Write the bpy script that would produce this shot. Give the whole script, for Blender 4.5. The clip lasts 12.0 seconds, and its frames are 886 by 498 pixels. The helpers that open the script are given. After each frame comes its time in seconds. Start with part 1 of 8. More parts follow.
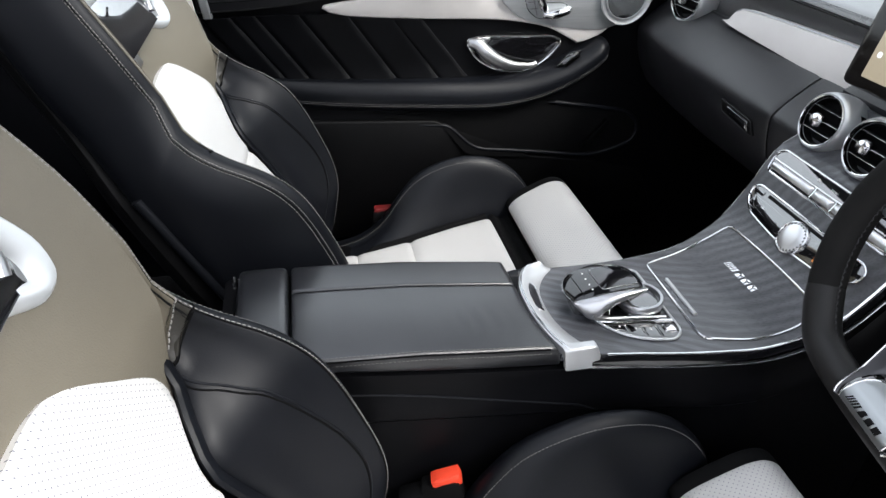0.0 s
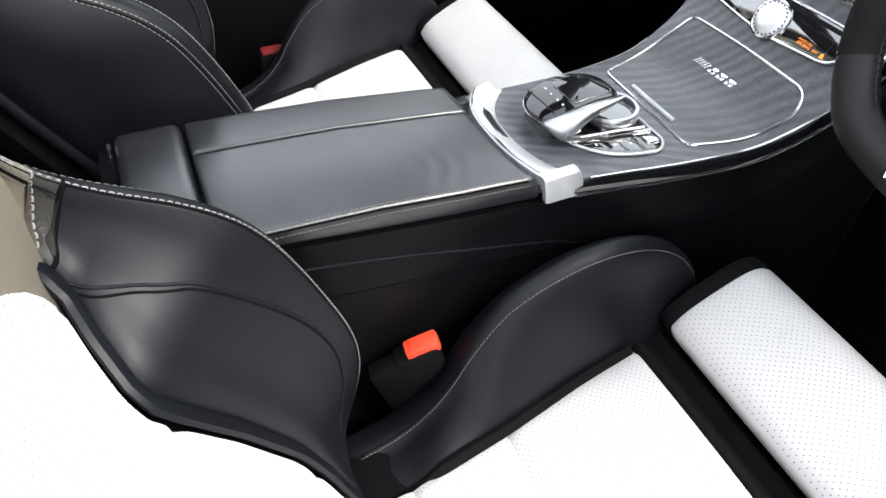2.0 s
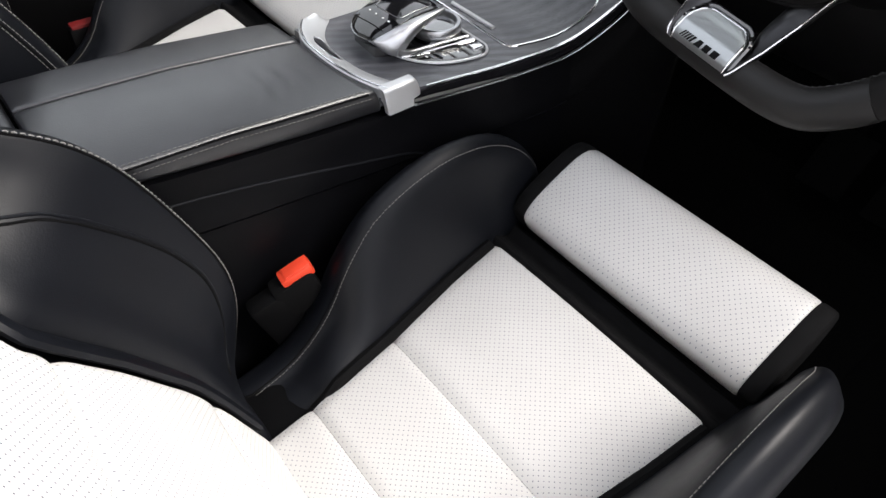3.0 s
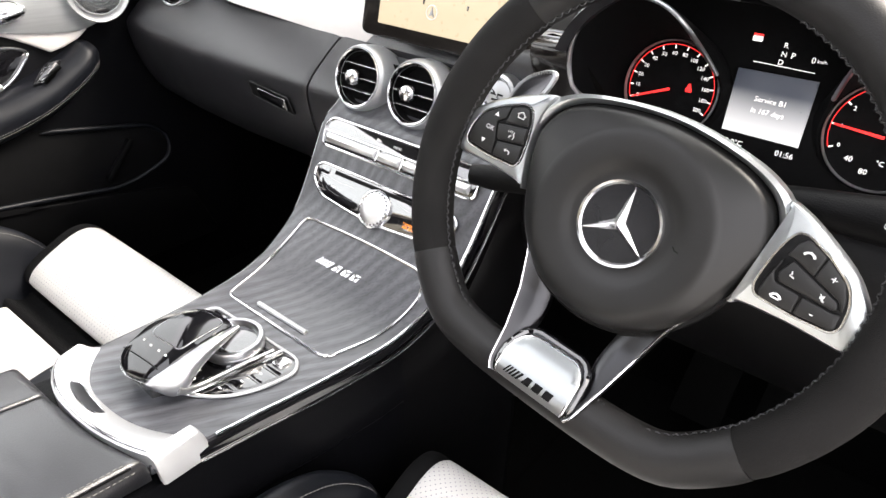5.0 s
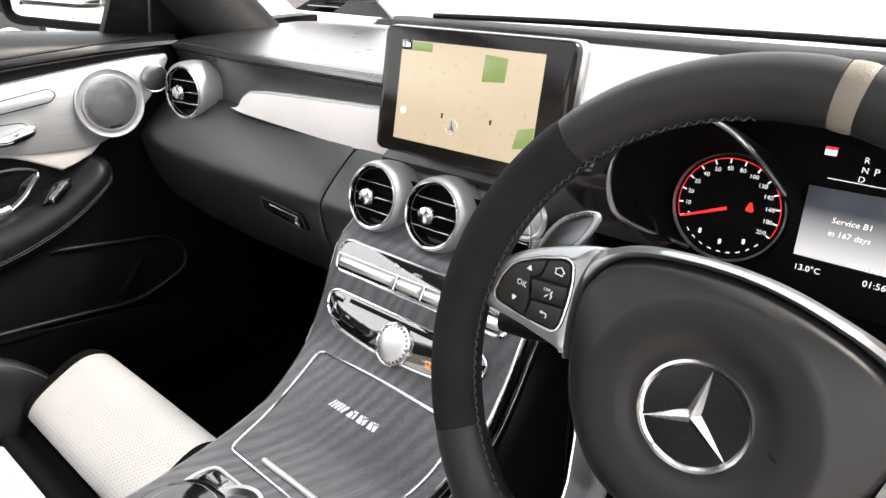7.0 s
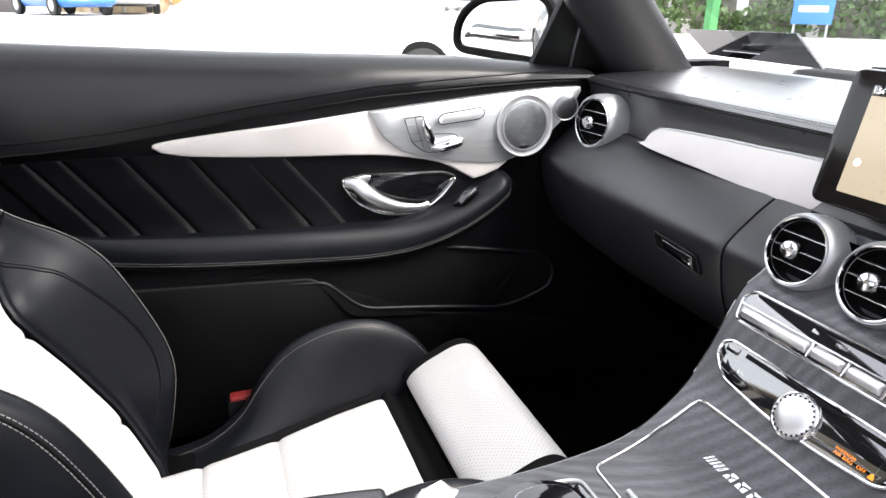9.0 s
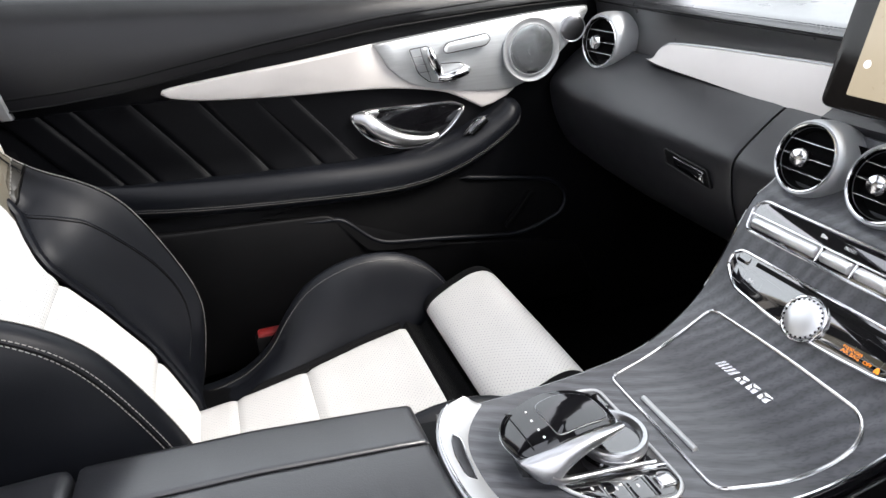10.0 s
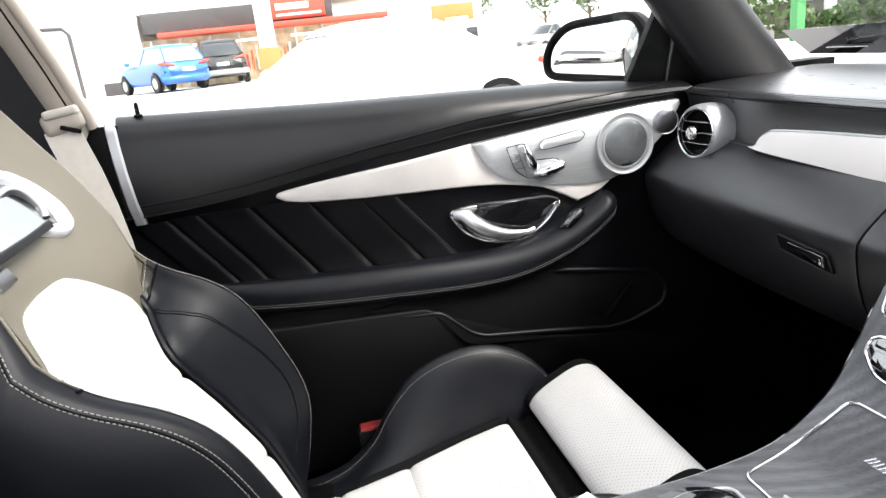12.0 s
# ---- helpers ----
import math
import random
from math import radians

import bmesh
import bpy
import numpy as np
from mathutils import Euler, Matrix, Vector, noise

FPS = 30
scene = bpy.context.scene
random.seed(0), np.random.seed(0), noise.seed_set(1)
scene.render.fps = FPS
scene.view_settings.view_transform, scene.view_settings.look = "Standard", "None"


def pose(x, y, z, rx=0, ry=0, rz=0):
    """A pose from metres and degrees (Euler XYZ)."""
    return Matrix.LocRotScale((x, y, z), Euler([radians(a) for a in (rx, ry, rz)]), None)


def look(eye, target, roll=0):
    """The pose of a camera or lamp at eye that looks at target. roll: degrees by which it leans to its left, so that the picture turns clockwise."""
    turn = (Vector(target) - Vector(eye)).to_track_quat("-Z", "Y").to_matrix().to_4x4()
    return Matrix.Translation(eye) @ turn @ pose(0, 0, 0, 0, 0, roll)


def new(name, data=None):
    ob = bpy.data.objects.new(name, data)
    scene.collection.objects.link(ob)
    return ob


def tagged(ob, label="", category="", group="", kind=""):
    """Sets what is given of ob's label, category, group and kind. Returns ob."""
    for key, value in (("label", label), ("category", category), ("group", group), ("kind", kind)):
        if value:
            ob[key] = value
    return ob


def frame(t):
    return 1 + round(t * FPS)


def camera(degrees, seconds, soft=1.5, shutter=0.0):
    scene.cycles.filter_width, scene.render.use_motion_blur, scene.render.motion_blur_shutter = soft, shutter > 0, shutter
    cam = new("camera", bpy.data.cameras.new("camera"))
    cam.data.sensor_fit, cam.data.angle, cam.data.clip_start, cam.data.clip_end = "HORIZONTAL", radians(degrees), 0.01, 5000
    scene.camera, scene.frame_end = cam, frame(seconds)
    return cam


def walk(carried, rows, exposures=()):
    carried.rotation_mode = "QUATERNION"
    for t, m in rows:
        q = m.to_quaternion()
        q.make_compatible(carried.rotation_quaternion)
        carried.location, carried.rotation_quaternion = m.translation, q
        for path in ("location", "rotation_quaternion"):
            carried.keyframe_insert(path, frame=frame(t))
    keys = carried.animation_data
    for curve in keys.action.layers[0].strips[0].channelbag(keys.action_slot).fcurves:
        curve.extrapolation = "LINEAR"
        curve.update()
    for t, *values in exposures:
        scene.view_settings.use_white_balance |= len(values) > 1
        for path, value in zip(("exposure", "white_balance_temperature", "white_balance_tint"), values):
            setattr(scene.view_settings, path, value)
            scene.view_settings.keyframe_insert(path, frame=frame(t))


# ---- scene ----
cam = camera(67.7, 12.0)
PATH = [
    (0, (0.652, -0.199, 1.211), (-0.978, 0.153, 0.106), 1.2),
    (0.5, (0.594, -0.237, 1.167), (-0.919, 0.262, -0.042), 1.4),
    (1, (0.566, -0.252, 1.138), (-0.823, 0.34, -0.173), 1.4),
    (1.5, (0.547, -0.244, 1.126), (-0.78, 0.365, -0.242), 2.6),
    (2, (0.526, -0.239, 1.099), (-0.738, 0.357, -0.332), 1.8),
    (2.5, (0.548, -0.285, 1.085), (-0.507, 0.507, -0.418), 1.3),
    (3, (0.594, -0.268, 1.071), (-0.43, 0.638, -0.389), 3.2),
    (3.5, (0.569, -0.207, 1.093), (-0.481, 0.896, -0.203), 3.9),
    (3.7, (0.548, -0.189, 1.094), (-0.509, 1.0, -0.118), 4.5),
    (5.3, (0.499, -0.058, 1.102), (-0.564, 1.309, 0.102), 2.0),
    (5.5, (0.492, -0.045, 1.103), (-0.581, 1.323, 0.115), 1.5),
    (6, (0.471, -0.02, 1.108), (-0.643, 1.354, 0.173), 0.9),
    (6.5, (0.46, 0.008, 1.116), (-0.711, 1.389, 0.267), -0.2),
    (6.7, (0.45, 0.013, 1.12), (-0.73, 1.398, 0.288), -0.2),
    (8.3, (0.421, -0.051, 1.102), (-0.993, 1.093, 0.269), 0.2),
    (8.5, (0.394, -0.042, 1.096), (-1.125, 0.981, 0.292), 2.2),
    (9, (0.397, -0.07, 1.102), (-1.366, 0.56, 0.399), 0.6),
    (9.5, (0.413, -0.056, 1.091), (-1.322, 0.458, 0.238), -2.5),
    (10, (0.415, -0.075, 1.099), (-1.292, 0.484, 0.22), -3.1),
    (10.5, (0.42, -0.105, 1.089), (-1.277, 0.474, 0.203), -3.0),
    (11, (0.41, -0.1, 1.086), (-1.321, 0.485, 0.272), -3.3),
    (11.5, (0.399, -0.107, 1.091), (-1.436, 0.392, 0.471), -2.8),
    (12, (0.415, -0.116, 1.096), (-1.457, 0.272, 0.51), -6.3),
]
EXPOSURES = [(0, 0.92, 6300, 10), (0.5, 1.03, 6250, 10), (1, 1.15, 6250, 10), (1.5, 1.43, 6250, 10), (2.0, 1.58, 6350, 10), (2.5, 1.22, 6400, 10), (3, 0.85, 6550, 12), (3.5, 1.6, 6550, 11), (5.3, 1.98, 6950, 13), (6, 1.86, 6950, 13), (6.5, 1.7, 6950, 13), (8.5, 1.5, 6800, 13), (9, 1.57, 6550, 13), (9.5, 1.46, 6500, 12), (10, 1.30, 6500, 12), (10.5, 1.22, 6500, 12), (11, 1.43, 6550, 11), (11.5, 1.56, 6580, 11), (12, 1.48, 6600, 11)]
walk(cam, [(t, look(eye, target, roll)) for t, eye, target, roll in PATH], exposures=EXPOSURES)
from mathutils.bvhtree import BVHTree

# ---- sky and sun: a bright overcast day ----
world = bpy.data.worlds.new("sky")
scene.world = world
world.use_nodes = True
wn = world.node_tree.nodes
wl = world.node_tree.links
sky = wn.new("ShaderNodeTexSky")
sky.sky_type = 'NISHITA'
sky.sun_disc = False
sky.sun_elevation = radians(52)
sky.sun_rotation = radians(45)
sky.air_density = 1.0
sky.dust_density = 6.0
sky.ozone_density = 1.0
soft_sky = wn.new("ShaderNodeMixRGB")
soft_sky.inputs[0].default_value = 0.8
soft_sky.inputs[2].default_value = (9.0, 9.2, 9.7, 1)
wl.new(sky.outputs[0], soft_sky.inputs[1])
wl.new(soft_sky.outputs[0], wn["Background"].inputs[0])
wn["Background"].inputs[1].default_value = 0.15
sun = new("sun", bpy.data.lights.new("sun", 'SUN'))
sun.data.energy = 2.6
sun.data.angle = radians(25)
sun.data.color = (1.0, 0.96, 0.9)
sun.matrix_world = look((0, 0, 0), (-0.50, -0.50, -0.70))

# ---- materials ----


def noise_node(nt, scale, detail=3.0, rough=0.55, coord="Object", stretch=(1, 1, 1)):
    n, l = nt.nodes, nt.links
    tc = n.new("ShaderNodeTexCoord")
    mp = n.new("ShaderNodeMapping")
    mp.inputs["Scale"].default_value = stretch
    tx = n.new("ShaderNodeTexNoise")
    tx.inputs["Scale"].default_value = scale
    tx.inputs["Detail"].default_value = detail
    tx.inputs["Roughness"].default_value = rough
    l.new(tc.outputs[coord], mp.inputs[0])
    l.new(mp.outputs[0], tx.inputs["Vector"])
    return tx


def ramp_between(nt, fac, a, b, lo=0.35, hi=0.65):
    r = nt.nodes.new("ShaderNodeValToRGB")
    r.color_ramp.elements[0].position, r.color_ramp.elements[1].position = lo, hi
    r.color_ramp.elements[0].color, r.color_ramp.elements[1].color = (*a, 1), (*b, 1)
    nt.links.new(fac, r.inputs[0])
    return r


def surface(name, base, rough=0.5, metal=0.0, vary=0.15, scale=12.0, grain=0.0, grain_scale=800.0, coat=0.0, spec=0.5, rough_vary=0.08, emit=None, emit_power=0.0, stretch=(1, 1, 1)):
    m = bpy.data.materials.new(name)
    m.use_nodes = True
    nt = m.node_tree
    p = nt.nodes["Principled BSDF"]
    tx = noise_node(nt, scale, 4.0, stretch=stretch)
    a = tuple(c * (1 - vary) for c in base)
    b = tuple(min(1, c * (1 + vary)) for c in base)
    r = ramp_between(nt, tx.outputs[0], a, b, 0.3, 0.7)
    nt.links.new(r.outputs[0], p.inputs["Base Color"])
    rr = nt.nodes.new("ShaderNodeMapRange")
    rr.inputs["To Min"].default_value = max(0.02, rough - rough_vary)
    rr.inputs["To Max"].default_value = min(1, rough + rough_vary)
    tx2 = noise_node(nt, scale * 4, 3.0)
    nt.links.new(tx2.outputs[0], rr.inputs[0])
    nt.links.new(rr.outputs[0], p.inputs["Roughness"])
    p.inputs["Metallic"].default_value = metal
    p.inputs["Specular IOR Level"].default_value = spec
    p.inputs["Coat Weight"].default_value = coat
    p.inputs["Coat Roughness"].default_value = 0.08
    if grain:
        g = nt.nodes.new("ShaderNodeTexVoronoi")
        g.inputs["Scale"].default_value = grain_scale
        tc = nt.nodes.new("ShaderNodeTexCoord")
        nt.links.new(tc.outputs["Object"], g.inputs["Vector"])
        wr = noise_node(nt, 35.0, 5.0, 0.6)
        ad = nt.nodes.new("ShaderNodeMath")
        ad.operation = 'MULTIPLY_ADD'
        ad.inputs[1].default_value = 1.1
        nt.links.new(wr.outputs[0], ad.inputs[0])
        nt.links.new(g.outputs["Distance"], ad.inputs[2])
        bp = nt.nodes.new("ShaderNodeBump")
        bp.inputs["Strength"].default_value = grain
        bp.inputs["Distance"].default_value = 0.0006
        nt.links.new(ad.outputs[0], bp.inputs["Height"])
        nt.links.new(bp.outputs[0], p.inputs["Normal"])
    if emit:
        p.inputs["Emission Color"].default_value = (*emit, 1)
        p.inputs["Emission Strength"].default_value = emit_power
    return m


def perforated(name, base, axes, pitch=0.0050, turn=0.0):
    """White leather with rows of small punched holes; axes: which two of the object's axes carry the rows."""
    m = surface(name, base, 0.5, vary=0.05, scale=9, grain=0.25, grain_scale=1100)
    nt = m.node_tree
    p = nt.nodes["Principled BSDF"]
    n, l = nt.nodes, nt.links
    tc = n.new("ShaderNodeTexCoord")
    sp = n.new("ShaderNodeSeparateXYZ")
    cb = n.new("ShaderNodeCombineXYZ")
    l.new(tc.outputs["Object"], sp.inputs[0])
    l.new(sp.outputs[axes[0]], cb.inputs[0])
    l.new(sp.outputs[axes[1]], cb.inputs[1])
    mp = n.new("ShaderNodeMapping")
    mp.inputs["Rotation"].default_value = (0, 0, radians(45 + turn))
    l.new(cb.outputs[0], mp.inputs[0])
    v = n.new("ShaderNodeTexVoronoi")
    v.voronoi_dimensions = '2D'
    v.inputs["Randomness"].default_value = 0.0
    v.inputs["Scale"].default_value = 1 / pitch
    l.new(mp.outputs[0], v.inputs["Vector"])
    hole = n.new("ShaderNodeMapRange")
    hole.inputs["From Min"].default_value = 0.09
    hole.inputs["From Max"].default_value = 0.16
    l.new(v.outputs["Distance"], hole.inputs[0])
    old = p.inputs["Base Color"].links[0].from_socket
    mx = n.new("ShaderNodeMixRGB")
    mx.inputs[1].default_value = (0.16, 0.17, 0.2, 1)
    l.new(hole.outputs[0], mx.inputs[0])
    l.new(old, mx.inputs[2])
    l.new(mx.outputs[0], p.inputs["Base Color"])
    return m


def open_pore_wood(name):
    m = surface(name, (0.05, 0.052, 0.058), 0.34, vary=0.12, scale=20, spec=0.6)
    nt = m.node_tree
    n, l = nt.nodes, nt.links
    p = n["Principled BSDF"]
    tc = n.new("ShaderNodeTexCoord")
    mp = n.new("ShaderNodeMapping")
    mp.vector_type = 'TEXTURE'
    mp.inputs["Rotation"].default_value = (0, 0, radians(62))
    mp.inputs["Scale"].default_value = (1.7, 1.0, 1.2)
    l.new(tc.outputs["Object"], mp.inputs[0])
    w = n.new("ShaderNodeTexWave")
    w.wave_type = 'BANDS'
    w.bands_direction = 'Y'
    w.inputs["Scale"].default_value = 20
    w.inputs["Distortion"].default_value = 10.0
    w.inputs["Detail"].default_value = 2.5
    w.inputs["Detail Scale"].default_value = 0.55
    l.new(mp.outputs[0], w.inputs["Vector"])
    mp2 = n.new("ShaderNodeMapping")
    mp2.vector_type = 'TEXTURE'
    mp2.inputs["Rotation"].default_value = (0, 0, radians(62))
    mp2.inputs["Scale"].default_value = (9.0, 1.0, 1.0)
    l.new(tc.outputs["Object"], mp2.inputs[0])
    pores = n.new("ShaderNodeTexNoise")
    pores.inputs["Scale"].default_value = 420
    pores.inputs["Detail"].default_value = 3
    l.new(mp2.outputs[0], pores.inputs["Vector"])
    big = noise_node(nt, 11, 2, 0.5)
    md = n.new("ShaderNodeMath")
    md.operation = 'MULTIPLY'
    l.new(w.outputs[0], md.inputs[0])
    l.new(big.outputs[0], md.inputs[1])
    r = ramp_between(nt, md.outputs[0], (0.046, 0.047, 0.053), (0.086, 0.089, 0.100), 0.04, 0.62)
    mx = n.new("ShaderNodeMixRGB")
    mx.blend_type = 'MULTIPLY'
    mx.inputs[0].default_value = 0.5
    r2 = ramp_between(nt, pores.outputs[0], (0.35, 0.35, 0.36), (1, 1, 1), 0.36, 0.52)
    l.new(r.outputs[0], mx.inputs[1])
    l.new(r2.outputs[0], mx.inputs[2])
    l.new(mx.outputs[0], p.inputs["Base Color"])
    bp = n.new("ShaderNodeBump")
    bp.inputs["Strength"].default_value = 0.22
    bp.inputs["Distance"].default_value = 0.0012
    ad = n.new("ShaderNodeMath")
    ad.operation = 'MULTIPLY_ADD'
    ad.inputs[1].default_value = 0.35
    l.new(pores.outputs[0], ad.inputs[0])
    l.new(md.outputs[0], ad.inputs[2])
    l.new(ad.outputs[0], bp.inputs["Height"])
    l.new(bp.outputs[0], p.inputs["Normal"])
    return m


def clear_glass(name, tint=(0.96, 0.98, 0.97)):
    m = bpy.data.materials.new(name)
    m.use_nodes = True
    nt = m.node_tree
    n, l = nt.nodes, nt.links
    n.remove(n["Principled BSDF"])
    t = n.new("ShaderNodeBsdfTransparent")
    t.inputs[0].default_value = (*tint, 1)
    g = n.new("ShaderNodeBsdfGlossy")
    g.inputs["Roughness"].default_value = 0.01
    mix = n.new("ShaderNodeMixShader")
    lw = n.new("ShaderNodeLayerWeight")
    lw.inputs[0].default_value = 0.5
    pw = n.new("ShaderNodeMath")
    pw.operation = 'POWER'
    pw.inputs[1].default_value = 4.0
    ml = n.new("ShaderNodeMath")
    ml.operation = 'MULTIPLY_ADD'
    ml.inputs[1].default_value = 0.45
    ml.inputs[2].default_value = 0.02
    l.new(lw.outputs["Facing"], pw.inputs[0])
    l.new(pw.outputs[0], ml.inputs[0])
    l.new(ml.outputs[0], mix.inputs[0])
    l.new(t.outputs[0], mix.inputs[1])
    l.new(g.outputs[0], mix.inputs[2])
    l.new(mix.outputs[0], n["Material Output"].inputs[0])
    return m


LEATHER = surface("black_leather", (0.0042, 0.0049, 0.0070), 0.44, vary=0.18, scale=7, grain=0.10, grain_scale=800, spec=0.23)
DOOR_LEATHER = surface("black_door_leather", (0.0030, 0.0031, 0.0038), 0.36, vary=0.2, scale=7, grain=0.3, grain_scale=800, spec=0.10)
LEATHER_SOFT = surface("black_armrest_leather", (0.0120, 0.0125, 0.0150), 0.32, vary=0.25, scale=9, grain=0.16, grain_scale=700, spec=1.0)
TAUPE = surface("taupe_leather", (0.150, 0.134, 0.102), 0.42, vary=0.1, scale=6, grain=0.4, grain_scale=700)
# one white leather: darker on cushions, lighter on backrests, light put into the colour
PERF_SEAT = perforated("white_perforated_shaded", (0.49, 0.482, 0.470), (0, 1))
PERF_BACK = perforated("white_perforated_back_lit", (0.68, 0.67, 0.65), (0, 2))
WHITE_LEATHER = surface("white_trim_leather", (0.62, 0.59, 0.57), 0.42, vary=0.05, scale=8, grain=0.3, grain_scale=900)
FABRIC = surface("black_fabric", (0.0022, 0.0022, 0.0025), 0.8, vary=0.25, scale=60, grain=0.5, grain_scale=1500, spec=0.12)
PLASTIC = surface("black_plastic", (0.0020, 0.0020, 0.0023), 0.5, vary=0.2, scale=15, grain=0.3, grain_scale=900, spec=0.14)
DASH_SKIN = surface("dash_skin", (0.0075, 0.0075, 0.0095), 0.40, vary=0.15, scale=6, grain=0.25, grain_scale=800, spec=0.66)
DASH_TOP = surface("dash_top_skin", (0.014, 0.0145, 0.016), 0.30, vary=0.15, scale=6, grain=0.2, grain_scale=800, spec=1.0, coat=0.6)
DASH_TOP.node_tree.nodes["Principled BSDF"].inputs["Coat Roughness"].default_value = 0.34
SUEDE = surface("black_suede", (0.0078, 0.0074, 0.0072), 0.75, vary=0.25, scale=30, grain=0.4, grain_scale=1300, spec=0.15)
WHEEL_LEATHER = surface("wheel_leather", (0.0105, 0.0102, 0.0102), 0.45, vary=0.2, scale=12, grain=0.12, grain_scale=900, spec=0.3)
DOOR_TOP = surface("door_top_leather", (0.0055, 0.0055, 0.0068), 0.36, vary=0.15, scale=6, grain=0.2, grain_scale=800, spec=0.40)
HUB_SKIN = surface("hub_skin", (0.0054, 0.0053, 0.0052), 0.43, vary=0.1, scale=10, grain=0.05, grain_scale=1000, spec=0.40)
PANEL_GLASS = surface("panel_glass", (0.006, 0.006, 0.007), 0.04, vary=0.1, rough_vary=0.02, coat=1.0, spec=1.0)
PANEL_GLASS.node_tree.nodes["Principled BSDF"].inputs["Coat IOR"].default_value = 2.2
PANEL_GLASS.node_tree.nodes["Principled BSDF"].inputs["Coat Roughness"].default_value = 0.03
EMBLEM_BLACK = surface("emblem_black", (0.004, 0.004, 0.005), 0.25, vary=0.1, spec=0.25)
TOUCH_BLACK = surface("touch_black", (0.004, 0.004, 0.005), 0.06, vary=0.1, rough_vary=0.02, spec=0.85)
GLOSS = surface("piano_black", (0.005, 0.005, 0.006), 0.04, vary=0.1, rough_vary=0.02, coat=1.0, spec=1.0)
GLOSS.node_tree.nodes["Principled BSDF"].inputs["Coat IOR"].default_value = 1.65
GLOSS.node_tree.nodes["Principled BSDF"].inputs["Coat Roughness"].default_value = 0.03
GUNMETAL = surface("dark_satin_metal", (0.20, 0.20, 0.21), 0.3, metal=1, vary=0.08, scale=40, rough_vary=0.06)
CHROME = surface("chrome", (0.72, 0.72, 0.73), 0.15, metal=1, vary=0.02, rough_vary=0.01)
SATIN = surface("satin_aluminium", (0.45, 0.455, 0.47), 0.33, metal=1, vary=0.02, scale=30, rough_vary=0.015)
BRUSHED = surface("brushed_aluminium", (0.60, 0.62, 0.635), 0.38, metal=0.75, vary=0.07, scale=260, rough_vary=0.08, stretch=(1, 0.04, 1))
ARCH_METAL = surface("pale_arch_metal", (0.52, 0.53, 0.54), 0.36, metal=0.6, vary=0.03, scale=40, rough_vary=0.03)
ROCKER_METAL = surface("rocker_metal", (0.78, 0.78, 0.79), 0.34, metal=1, vary=0.03, scale=40, rough_vary=0.03)
VENT_METAL = surface("vent_metal", (0.46, 0.47, 0.48), 0.36, metal=0.7, vary=0.03, scale=40, rough_vary=0.03)
GRILLE_METAL = surface("grille_metal", (0.38, 0.40, 0.41), 0.24, metal=0.9, vary=0.03, scale=60)
WEBBING = surface("beige_webbing", (0.60, 0.56, 0.50), 0.8, vary=0.05, scale=60, grain=0.3)
PALE_METAL = surface("pale_satin_metal", (0.62, 0.64, 0.65), 0.33, metal=0.45, vary=0.02, scale=40, rough_vary=0.02)
SPOKE_METAL = surface("spoke_metal", (0.40, 0.42, 0.425), 0.30, metal=0.9, vary=0.03, scale=40, rough_vary=0.03)
# satin silver of the lower spokes, darkened to stand in for the cabin's reflection
LEG_METAL = surface("dark_reflection_metal", (0.055, 0.055, 0.058), 0.30, metal=1, vary=0.04, scale=40, rough_vary=0.03)
SILVER = surface("silver_paint", (0.50, 0.50, 0.50), 0.32, metal=0.85, vary=0.05)
WOOD = open_pore_wood("black_open_pore_wood")
BEZEL = surface("satin_grey_bezel", (0.10, 0.098, 0.096), 0.34, metal=0.5, vary=0.1, scale=20, spec=0.6)
WHEEL_THREAD = surface("wheel_thread", (0.022, 0.022, 0.024), 0.7, vary=0.1)
THREAD_FINE = surface("fine_grey_thread", (0.13, 0.127, 0.12), 0.7, vary=0.1)
THREAD = surface("grey_thread", (0.26, 0.25, 0.235), 0.7, vary=0.1)
THREAD_DARK = surface("dark_thread", (0.045, 0.045, 0.05), 0.7, vary=0.1)
# darker copy of the red plastic: the shade beside the seat is in the colour
SHADED_RED = surface("shaded_red_plastic", (0.12, 0.006, 0.006), 0.5, vary=0.06)
RED = surface("red_plastic", (0.75, 0.06, 0.025), 0.4, vary=0.06)
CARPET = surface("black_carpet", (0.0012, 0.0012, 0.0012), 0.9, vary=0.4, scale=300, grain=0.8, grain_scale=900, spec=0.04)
BEIGE = surface("beige_trim", (0.45, 0.40, 0.34), 0.65, vary=0.06, scale=20, grain=0.2)
WHITE_PRINT = surface("white_print", (0.7, 0.7, 0.7), 0.5, vary=0.02)
LIT_WHITE = surface("lit_white", (0.8, 0.8, 0.8), 0.5, emit=(1, 1, 1), emit_power=0.32)
LIT_RED = surface("lit_red", (0.5, 0.02, 0.02), 0.5, emit=(1, 0.035, 0.035), emit_power=0.42)
LIT_AMBER = surface("lit_amber", (0.7, 0.25, 0.02), 0.5, emit=(1, 0.24, 0.01), emit_power=0.45)
MAP = surface("map_screen", (0.16, 0.135, 0.095), 0.3, vary=0.05, scale=30, emit=(0.92, 0.78, 0.56), emit_power=0.215)
MAP_GREEN = surface("map_green", (0.08, 0.13, 0.04), 0.3, emit=(0.36, 0.44, 0.15), emit_power=0.20)
BEZEL = surface("screen_bezel", (0.011, 0.0095, 0.0085), 0.16, vary=0.1, spec=0.35)
GLASS = clear_glass("clear_glass")
ROOF_GLASS = clear_glass("tinted_roof_glass", (0.84, 0.85, 0.86))
